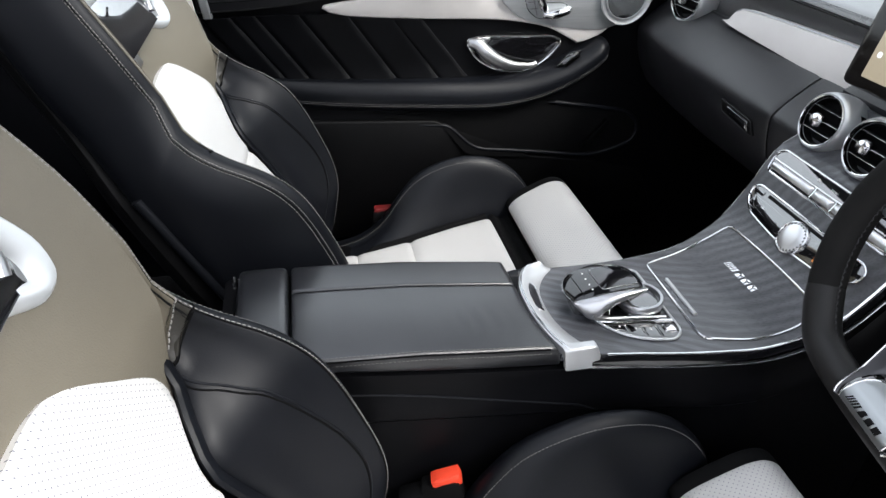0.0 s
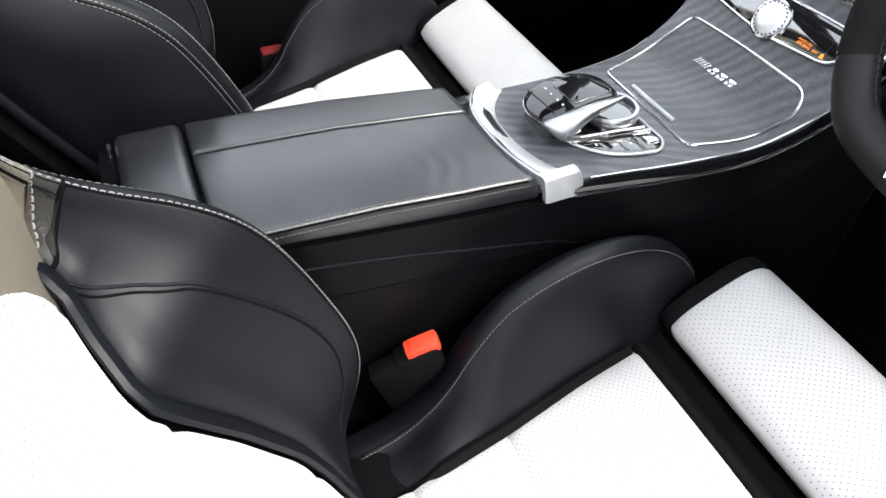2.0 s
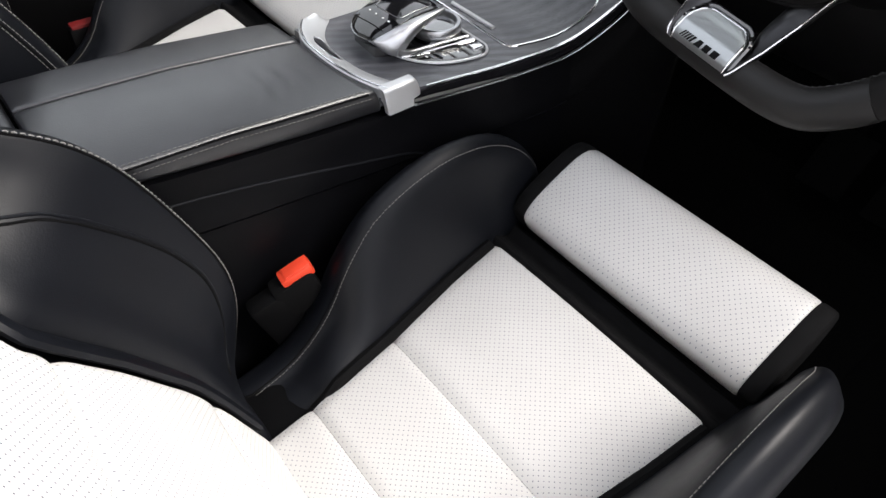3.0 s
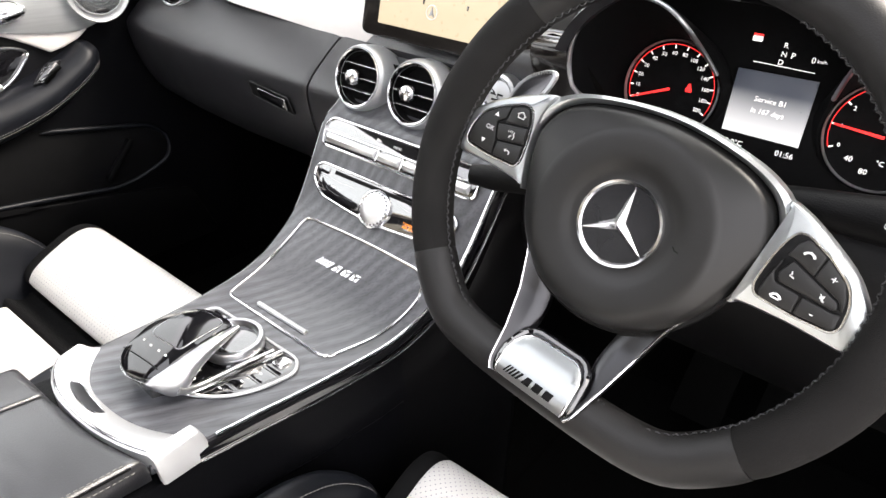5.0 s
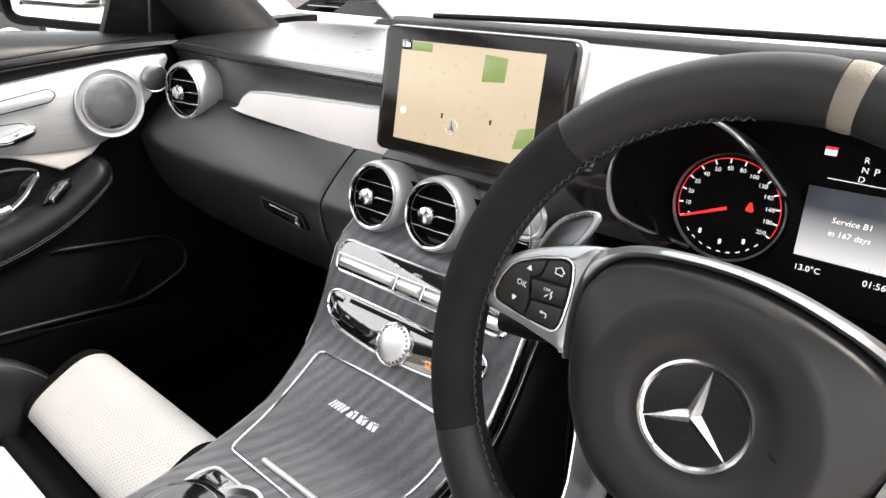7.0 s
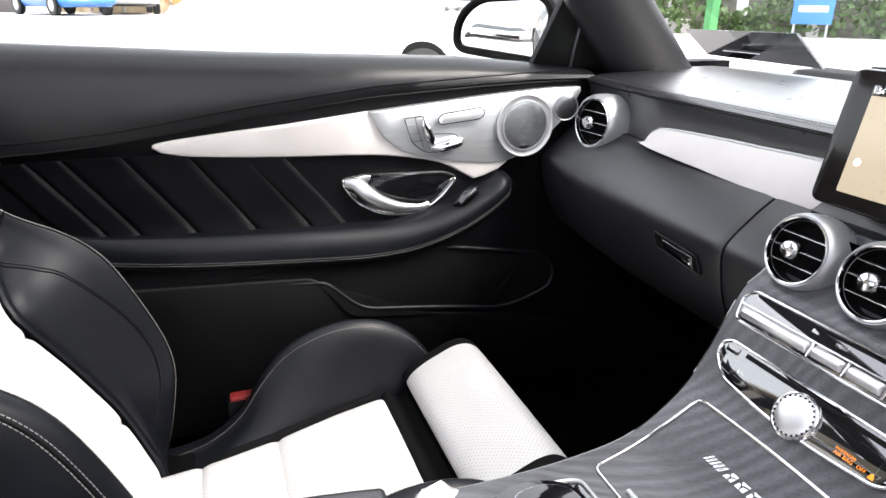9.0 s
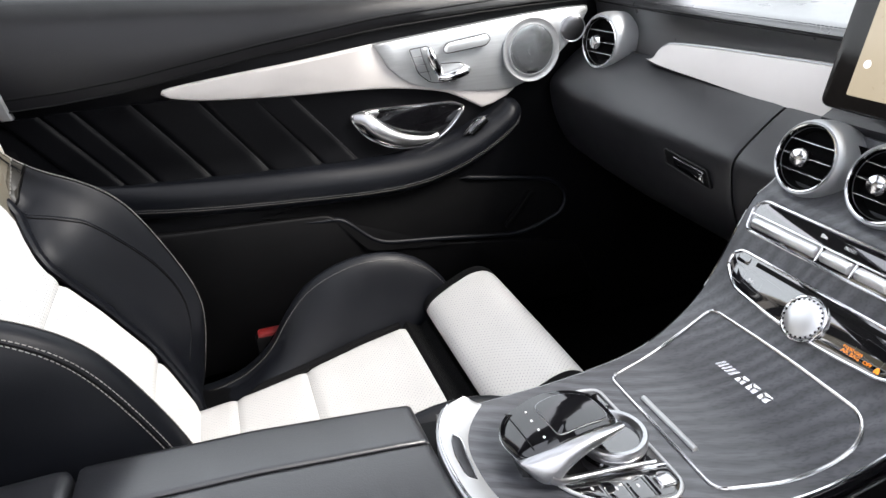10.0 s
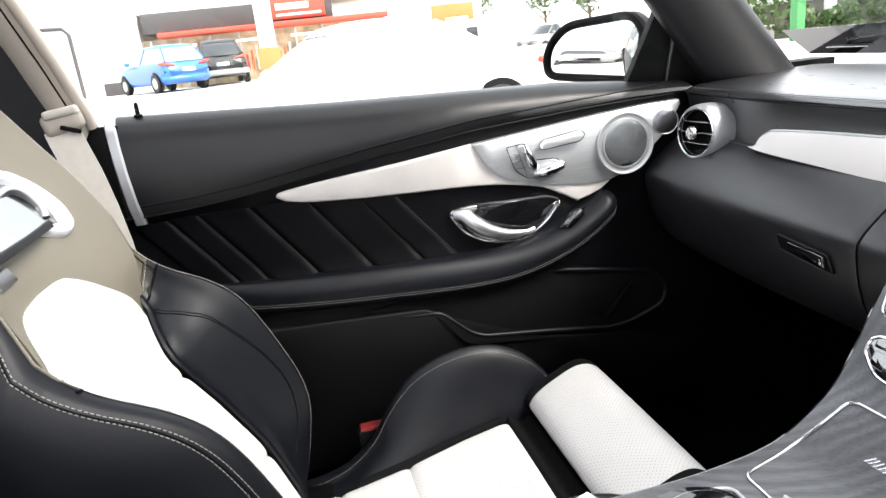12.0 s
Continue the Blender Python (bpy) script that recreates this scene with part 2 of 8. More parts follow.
MIRROR = surface("mirror_silver", (0.85, 0.86, 0.87), 0.015, metal=1, vary=0.0, rough_vary=0.0)
HEADLINER = surface("dark_headliner", (0.03, 0.03, 0.032), 0.9, vary=0.1, scale=60)
# black leather whose olive-grey sheen is put into the base colour
SHEEN_LEATHER = surface("sheen_tinted_leather", (0.026, 0.024, 0.019), 0.42, vary=0.15, scale=8, grain=0.4, grain_scale=700)
GREY_PAINT = surface("pale_grey_paint", (0.26, 0.25, 0.245), 0.3, vary=0.04, coat=0.5)
PAINT = surface("car_paint_white", (0.75, 0.75, 0.75), 0.25, vary=0.02, coat=0.6)
CONCRETE = surface("pale_concrete", (0.56, 0.55, 0.54), 0.8, vary=0.15, scale=0.8)
TYRE = surface("tyre_rubber", (0.02, 0.02, 0.02), 0.7)
DARK_GLASS = surface("dark_window", (0.03, 0.035, 0.04), 0.08, vary=0.05, coat=0.3)
# car windows with the bright sky's reflection painted in as a pale colour
PALE_WINDOW = surface("sky_reflection_window", (0.42, 0.44, 0.47), 0.06, vary=0.05, coat=0.5)
BLUE_PAINT = surface("blue_paint", (0.02, 0.14, 0.46), 0.3, vary=0.04, coat=0.6)
BLACK_PAINT = surface("black_paint", (0.02, 0.02, 0.022), 0.25, vary=0.04, coat=0.6)
RED_SIGN = surface("red_sign", (0.60, 0.07, 0.04), 0.5, vary=0.04)
ORANGE_SIGN = surface("orange_sign", (0.75, 0.18, 0.05), 0.5, vary=0.04)
WHITE_WALL = surface("white_wall", (0.75, 0.74, 0.72), 0.7, vary=0.05, scale=2)
DARK_WALL = surface("dark_fascia", (0.06, 0.055, 0.055), 0.7, vary=0.1, scale=2)
SHOP_LAMP = surface("shop_lamp", (0.9, 0.9, 0.85), 0.6, vary=0.0, emit=(1.0, 0.95, 0.85), emit_power=1.5)
SHOP_GLOW = surface("lit_shop", (0.30, 0.24, 0.16), 0.6, vary=0.8, scale=2, emit=(1.0, 0.78, 0.5), emit_power=0.12)
GREEN_PAINT = surface("green_paint", (0.05, 0.22, 0.07), 0.6, vary=0.1)
BLUE_SIGN = surface("blue_sign", (0.05, 0.2, 0.6), 0.5, vary=0.04)
STONE = surface("stone_wall", (0.20, 0.19, 0.155), 0.9, vary=0.3, scale=3)
LEAF = surface("leaf", (0.07, 0.12, 0.035), 0.6, vary=0.4, scale=4)
BARK = surface("bark", (0.12, 0.09, 0.06), 0.9, vary=0.3, scale=8)

# ---- building helpers ----
BASE = {}


def thing(name, at, label, category, group="", kind=""):
    e = new(name)
    e.location = at
    e.empty_display_size = 0.05
    BASE[e.name] = Vector(at)
    return tagged(e, label, category, group, kind)


def finish(bm, sharp=38):
    bmesh.ops.remove_doubles(bm, verts=bm.verts, dist=1e-6)
    bmesh.ops.recalc_face_normals(bm, faces=bm.faces)
    lim = radians(sharp)
    for f in bm.faces:
        f.smooth = True
    for e in bm.edges:
        if len(e.link_faces) == 2 and e.calc_face_angle(0) > lim:
            e.smooth = False


def part(name, bm, material, parent, label="", sharp=38, kind=""):
    base = BASE[parent.name]
    finish(bm, sharp)
    bmesh.ops.translate(bm, vec=-base, verts=bm.verts)
    me = bpy.data.meshes.new(name)
    bm.to_mesh(me)
    bm.free()
    me.materials.append(material)
    ob = new(name, me)
    ob.parent = parent
    BASE[ob.name] = base
    return tagged(ob, label, kind=kind)


def solo(name, bm, material, label="", category="", kind="", group="", sharp=38):
    finish(bm, sharp)
    cs = [v.co for v in bm.verts]
    base = Vector((sum(c.x for c in cs) / len(cs), sum(c.y for c in cs) / len(cs), min(c.z for c in cs)))
    bmesh.ops.translate(bm, vec=-base, verts=bm.verts)
    me = bpy.data.meshes.new(name)
    bm.to_mesh(me)
    bm.free()
    me.materials.append(material)
    ob = new(name, me)
    ob.location = base
    BASE[ob.name] = base
    return tagged(ob, label, category, group, kind)


def V(*a):
    return Vector(a)


def crom(pts, n, closed=False):
    """n points along a smooth curve through pts (tuples of any length)."""
    pts = [tuple(p) for p in pts]
    k = len(pts)
    out = []
    segs = k if closed else k - 1
    for i in range(n):
        t = i / n * segs if closed else i / (n - 1) * segs
        j = min(int(t), segs - 1)
        u = t - j
        if closed:
            a, b, c, d = pts[(j - 1) % k], pts[j], pts[(j + 1) % k], pts[(j + 2) % k]
        else:
            b, c = pts[j], pts[j + 1]
            a = pts[j - 1] if j > 0 else tuple(2 * x - y for x, y in zip(b, c))
            d = pts[j + 2] if j + 2 < k else tuple(2 * x - y for x, y in zip(c, b))
        out.append(tuple(0.5 * (2 * q + (r - p) * u + (2 * p - 5 * q + 4 * r - s) * u * u + (3 * q - p - 3 * r + s) * u ** 3) for p, q, r, s in zip(a, b, c, d)))
    return out


def smoothly(k):
    k = min(max(k, 0.0), 1.0)
    return k * k * (3 - 2 * k)


def lerp_table(tab, x):
    if x <= tab[0][0]:
        return tab[0][1]
    for (a, b), (c, d) in zip(tab, tab[1:]):
        if x <= c:
            return b + (d - b) * (x - a) / (c - a)
    return tab[-1][1]


def rounded(poly, r, seg=5):
    """A polygon of 2D points with its corners rounded."""
    out = []
    k = len(poly)
    for i, p in enumerate(poly):
        rr = r[i] if isinstance(r, (list, tuple)) else r
        a, b = Vector(poly[i - 1]), Vector(poly[(i + 1) % k])
        p = Vector(p)
        da, db = (a - p), (b - p)
        ra = min(rr, da.length * 0.49, db.length * 0.49)
        s, e = p + da.normalized() * ra, p + db.normalized() * ra
        for j in range(seg + 1):
            u = j / seg
            out.append(tuple(s * (1 - u) ** 2 + p * 2 * u * (1 - u) + e * u * u))
    return out


def inset(poly, d):
    area = sum(a[0] * b[1] - b[0] * a[1] for a, b in zip(poly, poly[1:] + poly[:1]))
    sg = 1 if area > 0 else -1
    out = []
    k = len(poly)
    for i in range(k):
        a, p, b = Vector(poly[i - 1]), Vector(poly[i]), Vector(poly[(i + 1) % k])
        t = (b - a)
        if t.length < 1e-9:
            out.append(tuple(p))
            continue
        t.normalize()
        out.append((p.x - t.y * d * sg, p.y + t.x * d * sg))
    return out


def loft(rings, caps=(True, True), closed=True, bm=None):
    bm = bm or bmesh.new()
    vs = [[bm.verts.new(p) for p in r] for r in rings]
    n = len(rings[0])
    for a, b in zip(vs, vs[1:]):
        for i in range(n if closed else n - 1):
            j = (i + 1) % n
            q = [a[i], a[j], b[j], b[i]]
            try:
                bm.faces.new(q)
            except ValueError:
                pass
    for flag, ring in ((caps[0], vs[0]), (caps[1], vs[-1])):
        if flag:
            c = bm.verts.new(sum((v.co for v in ring), Vector()) / n)
            for i in range(n):
                bm.faces.new((ring[i], ring[(i + 1) % n], c))
    return bm


def tube(path, r, seg=8, closed=False, bm=None, flat=1.0, up=None):
    """A round bar along a path; flat squeezes it across up."""
    path = [Vector(p) for p in path]
    k = len(path)
    rings = []
    ref = Vector(up) if up is not None else None
    prev = None
    for i, p in enumerate(path):
        if closed:
            t = path[(i + 1) % k] - path[i - 1]
        else:
            t = path[min(i + 1, k - 1)] - path[max(i - 1, 0)]
        t.normalize()
        if ref is not None:
            u = ref - t * ref.dot(t)
        elif prev is None:
            w = Vector((0, 0, 1)) if abs(t.z) < 0.9 else Vector((1, 0, 0))
            u = w - t * w.dot(t)
        else:
            u = prev - t * prev.dot(t)
        u.normalize()
        prev = u
        s = t.cross(u)
        rad = r[i] if isinstance(r, (list, tuple)) else r
        rings.append([p + s * math.cos(a) * rad + u * math.sin(a) * rad * flat for a in (2 * math.pi * j / seg for j in range(seg))])
    if closed:
        rings.append(rings[0])
        return loft(rings, (False, False), bm=bm)
    return loft(rings, bm=bm)


def stitches(path, pitch=0.0065, size=0.0042, r=0.0007, bm=None, slant=0.0, up=(0, 0, 1)):
    """A row of short threads along a path."""
    bm = bm or bmesh.new()
    path = [Vector(p) for p in path]
    cum = [0.0]
    for a, b in zip(path, path[1:]):
        cum.append(cum[-1] + (b - a).length)
    d = pitch / 2
    i = 0
    while d < cum[-1]:
        while cum[i + 1] < d:
            i += 1
        u = (d - cum[i]) / (cum[i + 1] - cum[i])
        p = path[i].lerp(path[i + 1], u)
        t = (path[i + 1] - path[i]).normalized()
        s = t.cross(Vector(up)).normalized()
        t = (t + s * slant).normalized()
        s = t.cross(Vector(up)).normalized()
        w = s.cross(t)
        a, b = p - t * size / 2, p + t * size / 2
        ring = [[q + s * r * k1 + w * r * k2 for k1, k2 in ((1, 0), (0, 1), (-1, 0), (0, -1))] for q in (a, p + w * r * 0.6, b)]
        loft(ring, bm=bm)
        d += pitch
    return bm


def rbox(c, size, r=0.003, m=None, seg=2, bm=None):
    b = bmesh.new()
    bmesh.ops.create_cube(b, size=1)
    for v in b.verts:
        v.co = Vector((v.co.x * size[0], v.co.y * size[1], v.co.z * size[2]))
    if r:
        bmesh.ops.bevel(b, geom=b.edges, offset=min(r, min(size) * 0.45), segments=seg, affect='EDGES', profile=0.6)
    M = Matrix.Translation(c) @ (m.to_4x4() if m else Matrix())
    b.transform(M)
    if bm is None:
        return b
    me = bpy.data.meshes.new("tmp")
    b.to_mesh(me)
    b.free()
    bm.from_mesh(me)
    bpy.data.meshes.remove(me)
    return bm


def plate(poly, f, thick, edge=0.001, under=0.0, crown=0.0, bm=None):
    """A panel whose outline is poly in the sheet f(u, v, h); its rim is rounded by edge."""
    rings = [[f(u, v, -under) for u, v in poly], [f(u, v, thick - edge) for u, v in poly]]
    p2 = inset(poly, edge * 0.4)
    rings.append([f(u, v, thick - edge * 0.25) for u, v in p2])
    p3 = inset(poly, edge)
    rings.append([f(u, v, thick) for u, v in p3])
    bm = bm or bmesh.new()
    vs = [[bm.verts.new(p) for p in r] for r in rings]
    n = len(poly)
    for a, b in zip(vs, vs[1:]):
        for i in range(n):
            j = (i + 1) % n
            bm.faces.new((a[i], a[j], b[j], b[i]))
    top = bm.faces.new(vs[-1])
    bot = bm.faces.new(list(reversed(vs[0])))
    bmesh.ops.triangulate(bm, faces=[top, bot])
    return bm


def band(f, ss, left, right, h, depth, nx=14, edge=0.0015, bm=None):
    """A thick sheet over s in ss, between left(s) and right(s), at height h above f, going down by depth at its rim."""
    grid = []
    k = len(ss)
    for i, s in enumerate(ss):
        row = []
        a, b = left(s), right(s)
        row.append(f(a, s, h - depth))
        for j in range(nx + 1):
            x = a + (b - a) * j / nx
            drop = edge if j in (0, nx) or i in (0, k - 1) else 0.0
            row.append(f(x, s, h - drop))
        row.append(f(b, s, h - depth))
        grid.append(row)
    first = [f(left(ss[0]) + (right(ss[0]) - left(ss[0])) * min(max((j - 1) / nx, 0), 1), ss[0], h - depth) for j in range(nx + 3)]
    last = [f(left(ss[-1]) + (right(ss[-1]) - left(ss[-1])) * min(max((j - 1) / nx, 0), 1), ss[-1], h - depth) for j in range(nx + 3)]
    return loft([first] + grid + [last], (False, False), closed=False, bm=bm)


def patch(f, nu, nv, skirt=None, bm=None):
    """A sheet f(u, v) over the unit square; with skirt its four edges are drawn down by that vector, so that it has depth."""
    bm = bm or bmesh.new()
    g = [[bm.verts.new(f(i / nu, j / nv)) for j in range(nv + 1)] for i in range(nu + 1)]
    for i in range(nu):
        for j in range(nv):
            bm.faces.new((g[i][j], g[i + 1][j], g[i + 1][j + 1], g[i][j + 1]))
    if skirt is not None:
        loop = [g[i][0] for i in range(nu + 1)] + [g[nu][j] for j in range(1, nv + 1)] + [g[i][nv] for i in range(nu - 1, -1, -1)] + [g[0][j] for j in range(nv - 1, 0, -1)]
        low = [bm.verts.new(v.co + Vector(skirt)) for v in loop]
        n = len(loop)
        for i in range(n):
            j = (i + 1) % n
            bm.faces.new((loop[i], loop[j], low[j], low[i]))
        c = bm.faces.new(low)
        bmesh.ops.triangulate(bm, faces=[c])
    return bm


def disc_stack(prof, m, seg=40, bm=None):
    """A turned body: prof is (radius, height) along the z axis of m."""
    rings = [[m @ V(r * math.cos(a), r * math.sin(a), z) for a in (2 * math.pi * j / seg for j in range(seg))] for r, z in prof]
    return loft(rings, bm=bm)


def ring_body(prof, m, seg=48):
    """A turned ring: prof is a closed loop of (radius, height)."""
    rings = [[m @ V(r * math.cos(a), r * math.sin(a), z) for r, z in prof] for a in (2 * math.pi * j / seg for j in range(seg))]
    rings.append(rings[0])
    return loft(rings, (False, False))


def lettering(text, size, f, bm=None, thick=0.0004, align='CENTER', slant=0.0):
    """Raised characters on the sheet f(u, v, h), centred at its origin."""
    cu = bpy.data.curves.new("letters", 'FONT')
    cu.body, cu.size, cu.align_x, cu.align_y, cu.resolution_u = text, size, align, 'CENTER', 2
    cu.shear = slant
    ob = bpy.data.objects.new("letters", cu)
    scene.collection.objects.link(ob)
    me = bpy.data.meshes.new_from_object(ob.evaluated_get(bpy.context.evaluated_depsgraph_get()))
    bpy.data.objects.remove(ob)
    bpy.data.curves.remove(cu)
    for v in me.vertices:
        v.co = f(v.co.x, v.co.y, thick)
    bm = bm or bmesh.new()
    bm.from_mesh(me)
    bpy.data.meshes.remove(me)
    return bm


def frame_axes(o, ax, ay, az):
    m = Matrix((ax, ay, az)).transposed().to_4x4()
    return Matrix.Translation(o) @ m


def sheet(o, ax, ay, az=None):
    """A flat sheet f(u, v, h) at o along ax and ay."""
    o, ax, ay = Vector(o), Vector(ax).normalized(), Vector(ay).normalized()
    az = Vector(az).normalized() if az is not None else ax.cross(ay)
    return lambda u, v, h=0.0: o + ax * u + ay * v + az * h



def laid_on(bm, pts, way, lift=0.0):
    """Points thrown along way onto the skin of bm, raised by lift."""
    tree = BVHTree.FromBMesh(bm)
    out = []
    for p in pts:
        hit, normal, _, _ = tree.ray_cast(Vector(p), Vector(way))
        if hit is not None:
            if normal.dot(Vector(way)) > 0:
                normal = -normal
            out.append(hit + normal * lift)
    return out

# ---- front seats ----
SEAT_X = 0.370


def half_width(y):
    return lerp_table([(-0.24, 0.112), (-0.12, 0.122), (-0.02, 0.134), (0.08, 0.150), (0.155, 0.158)], y)


def cushion_z(y):
    return lerp_table([(-0.25, 0.452), (-0.2, 0.446), (-0.12, 0.450), (-0.02, 0.462), (0.07, 0.476), (0.155, 0.487)], y)


RECLINE = 0.0


def lean(p):
    """Tips a point of the backrest about the seat's hinge."""
    a = radians(RECLINE)
    y, z = p.y + 0.21, p.z - 0.43
    return V(p.x, -0.21 + y * math.cos(a) - z * math.sin(a), 0.43 + y * math.sin(a) + z * math.cos(a))


def back_at(x, r, h):
    """A point of the reclined backrest: x across, r up along it, h out of it."""
    return lean(V(SEAT_X + x, -0.20 - 0.4157 * r + 0.9095 * h, 0.46 + 0.9095 * r + 0.4157 * h))


def lumbar(r):
    return lerp_table([(-0.06, -0.02), (0.0, 0.004), (0.1, 0.014), (0.2, 0.012), (0.3, 0.004), (0.42, 0.0), (0.8, 0.0)], r)


def make_seat(x, recline, crown, inner):
    global SEAT_X, RECLINE
    SEAT_X, RECLINE = x, recline
    seat = thing("sports_seat", (SEAT_X, 0, 0.22), "black leather sports bucket seat with white perforated centre panels", "car seat", "front seats")
    # three white cushion panels
    for a, b in ((-0.235, -0.1342), (-0.1338, -0.0212), (-0.0208, 0.155)):
        def f(u, v, a=a, b=b):
            y = a + (b - a) * v
            w = half_width(y) - 0.001
            e = min(1, min(v, 1 - v) * (b - a) / 0.014)
            g = min(1, min(u, 1 - u) * 2 * w / 0.012)
            z = cushion_z(y) + 0.004 * (1 - (2 * u - 1) ** 2) - 0.0050 * (1 - e) ** 2 - 0.004 * (1 - g) ** 2
            return V(SEAT_X - w + 2 * w * u, y, z)
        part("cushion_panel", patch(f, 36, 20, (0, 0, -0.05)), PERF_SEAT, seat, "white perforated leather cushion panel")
    # side bolsters of the cushion
    crest = [(-0.235, 0.425), (-0.17, 0.432), (-0.115, 0.448), (-0.068, 0.487), (-0.036, 0.535), (0.004, 0.578), (0.055, 0.604), (0.11, 0.614), (0.165, 0.606), (0.212, 0.580), (0.243, 0.545), (0.258, 0.512)]
    st = crom([(y, z + crown * smoothly((y + 0.12) / 0.1)) for y, z in crest], 34)
    for sg in (-1, 1):
        rings, top, foot = [], [], []
        for y, zc in st:
            k = lerp_table([(-0.24, 0.0), (-0.08, 0.4), (0.0, 1.0), (0.3, 1.0)], y)
            xi = half_width(y) + 0.002 + 0.012 * max(0, (y - 0.15) / 0.1)
            zi = min(cushion_z(min(y, 0.155)) - 0.004, zc - 0.012)
            xc = 0.188 + 0.020 * k
            end = lerp_table([(0.2, 1.0), (0.254, 0.72)], y)
            xc = xi + (xc - xi) * end
            xo = xc + 0.03 * end
            sec = [(xi, zi - 0.05), (xi + 0.001, zi - 0.004), (xi + (xc - xi) * 0.34, zi + (zc - zi) * 0.38), (xc - 0.019 * end, zc - 0.020 * k - 0.003), (xc - 0.006, zc - 0.003), (xc + 0.008 * end, zc - 0.004),
                   (xo - 0.004, zc - 0.026 * k - 0.008), (xo, (zc + 0.36) / 2), (xo - 0.012, 0.335), (xi + 0.01, 0.33)]
            rings.append([V(SEAT_X + sg * x, y, z) for x, z in crom(sec, 36, True)])
            top.append(V(SEAT_X + sg * (xc - 0.012 * end), y, zc - 0.0075 * k - 0.001))
            foot.append(V(SEAT_X + sg * (xi - 0.0005), y, zi + 0.003))
        bol = part("cushion_bolster", loft(rings), LEATHER, seat)
        part("stitching", stitches(top[2:-2], 0.0050, 0.0034, 0.0005, up=(-sg * 0.8, 0, 0.6)), THREAD_FINE, bol, "grey double stitching")
        low = [p + V(sg * 0.004, 0, 0) for p in top]
        part("seam", tube(low[1:-1], 0.0010, 6), FABRIC, bol)
        keep = [p for p in foot if p.y < 0.158]
        part("edge_strip", tube(keep, 0.0075, 8), FABRIC, bol, "narrow black fabric strip beside the white panel")
    # front edge: valley and thigh roll
    valley = crom([(0.152, 0.47), (0.157, 0.484), (0.163, 0.487), (0.172, 0.480), (0.186, 0.474), (0.2, 0.480), (0.21, 0.46), (0.19, 0.42), (0.16, 0.42)], 30, True)
    rings = [[V(SEAT_X + x, y, z) for y, z in valley] for x in (-0.176, -0.168, -0.1, 0, 0.1, 0.168, 0.176)]
    part("front_strip", loft(rings), FABRIC, seat, "black fabric strip between cushion and thigh support")
    roll = [(0.197, 0.500), (0.199, 0.515), (0.215, 0.530), (0.248, 0.548), (0.280, 0.561), (0.304, 0.561), (0.324, 0.547), (0.333, 0.522), (0.330, 0.494), (0.314, 0.472), (0.27, 0.462), (0.22, 0.470)]
    rp = crom(roll, 44, True)

    def roll_ring(x, k):
        cy, cz = 0.268, 0.512
        return [V(SEAT_X + x, cy + (y - cy) * k, cz + (z - cz) * k) for y, z in rp]
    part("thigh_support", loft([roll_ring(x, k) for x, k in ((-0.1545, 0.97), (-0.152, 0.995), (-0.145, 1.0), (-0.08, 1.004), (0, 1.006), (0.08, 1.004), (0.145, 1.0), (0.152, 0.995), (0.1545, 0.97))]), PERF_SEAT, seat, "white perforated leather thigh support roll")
    for sg in (-1, 1):
        part("end_cap", loft([roll_ring(sg * x, k) for x, k in ((0.1548, 0.99), (0.158, 1.008), (0.168, 1.006), (0.173, 0.985), (0.175, 0.93))]), FABRIC, seat, "black fabric end of the thigh support")
    # cushion base and runners
    part("seat_base", rbox((SEAT_X, 0.0, 0.36), (0.42, 0.50, 0.14), 0.03), PLASTIC, seat)
    for sg in (-1, 1):
        part("side_trim", rbox((SEAT_X + sg * 0.215, -0.02, 0.335), (0.03, 0.46, 0.09), 0.012), PLASTIC, seat)
        part("runner", rbox((SEAT_X + sg * 0.18, 0.02, 0.245), (0.03, 0.60, 0.05), 0.006), PLASTIC, seat)
    # white backrest panels
    wing = [(0.30, 0.150, -0.012), (0.345, 0.180, 0.006), (0.38, 0.186, 0.022), (0.42, 0.188, 0.044), (0.445, 0.190, 0.050), (0.49, 0.190, 0.056), (0.55, 0.187, 0.056), (0.615, 0.178, 0.051), (0.695, 0.163, 0.046), (0.745, 0.147, 0.040), (0.785, 0.128, 0.030), (0.81, 0.095, 0.010)]
    def arch(u):
        return lerp_table([(0, 0.356), (0.02, 0.364), (0.06, 0.386), (0.16, 0.421), (0.21, 0.441), (0.26, 0.456), (0.31, 0.465), (0.37, 0.469), (0.5, 0.471), (0.63, 0.469), (0.69, 0.465), (0.74, 0.456), (0.79, 0.441), (0.84, 0.421), (0.94, 0.386), (0.98, 0.364), (1, 0.356)], u)

    def back_half(r):
        return lerp_table([(-0.05, 0.100), (0.0, 0.112), (0.06, 0.124), (0.12, 0.127), (0.2, 0.119), (0.26, 0.110), (0.29, 0.107), (0.31, 0.116), (0.335, 0.141), (0.352, 0.164), (0.37, 0.173), (0.40, 0.176)], r)
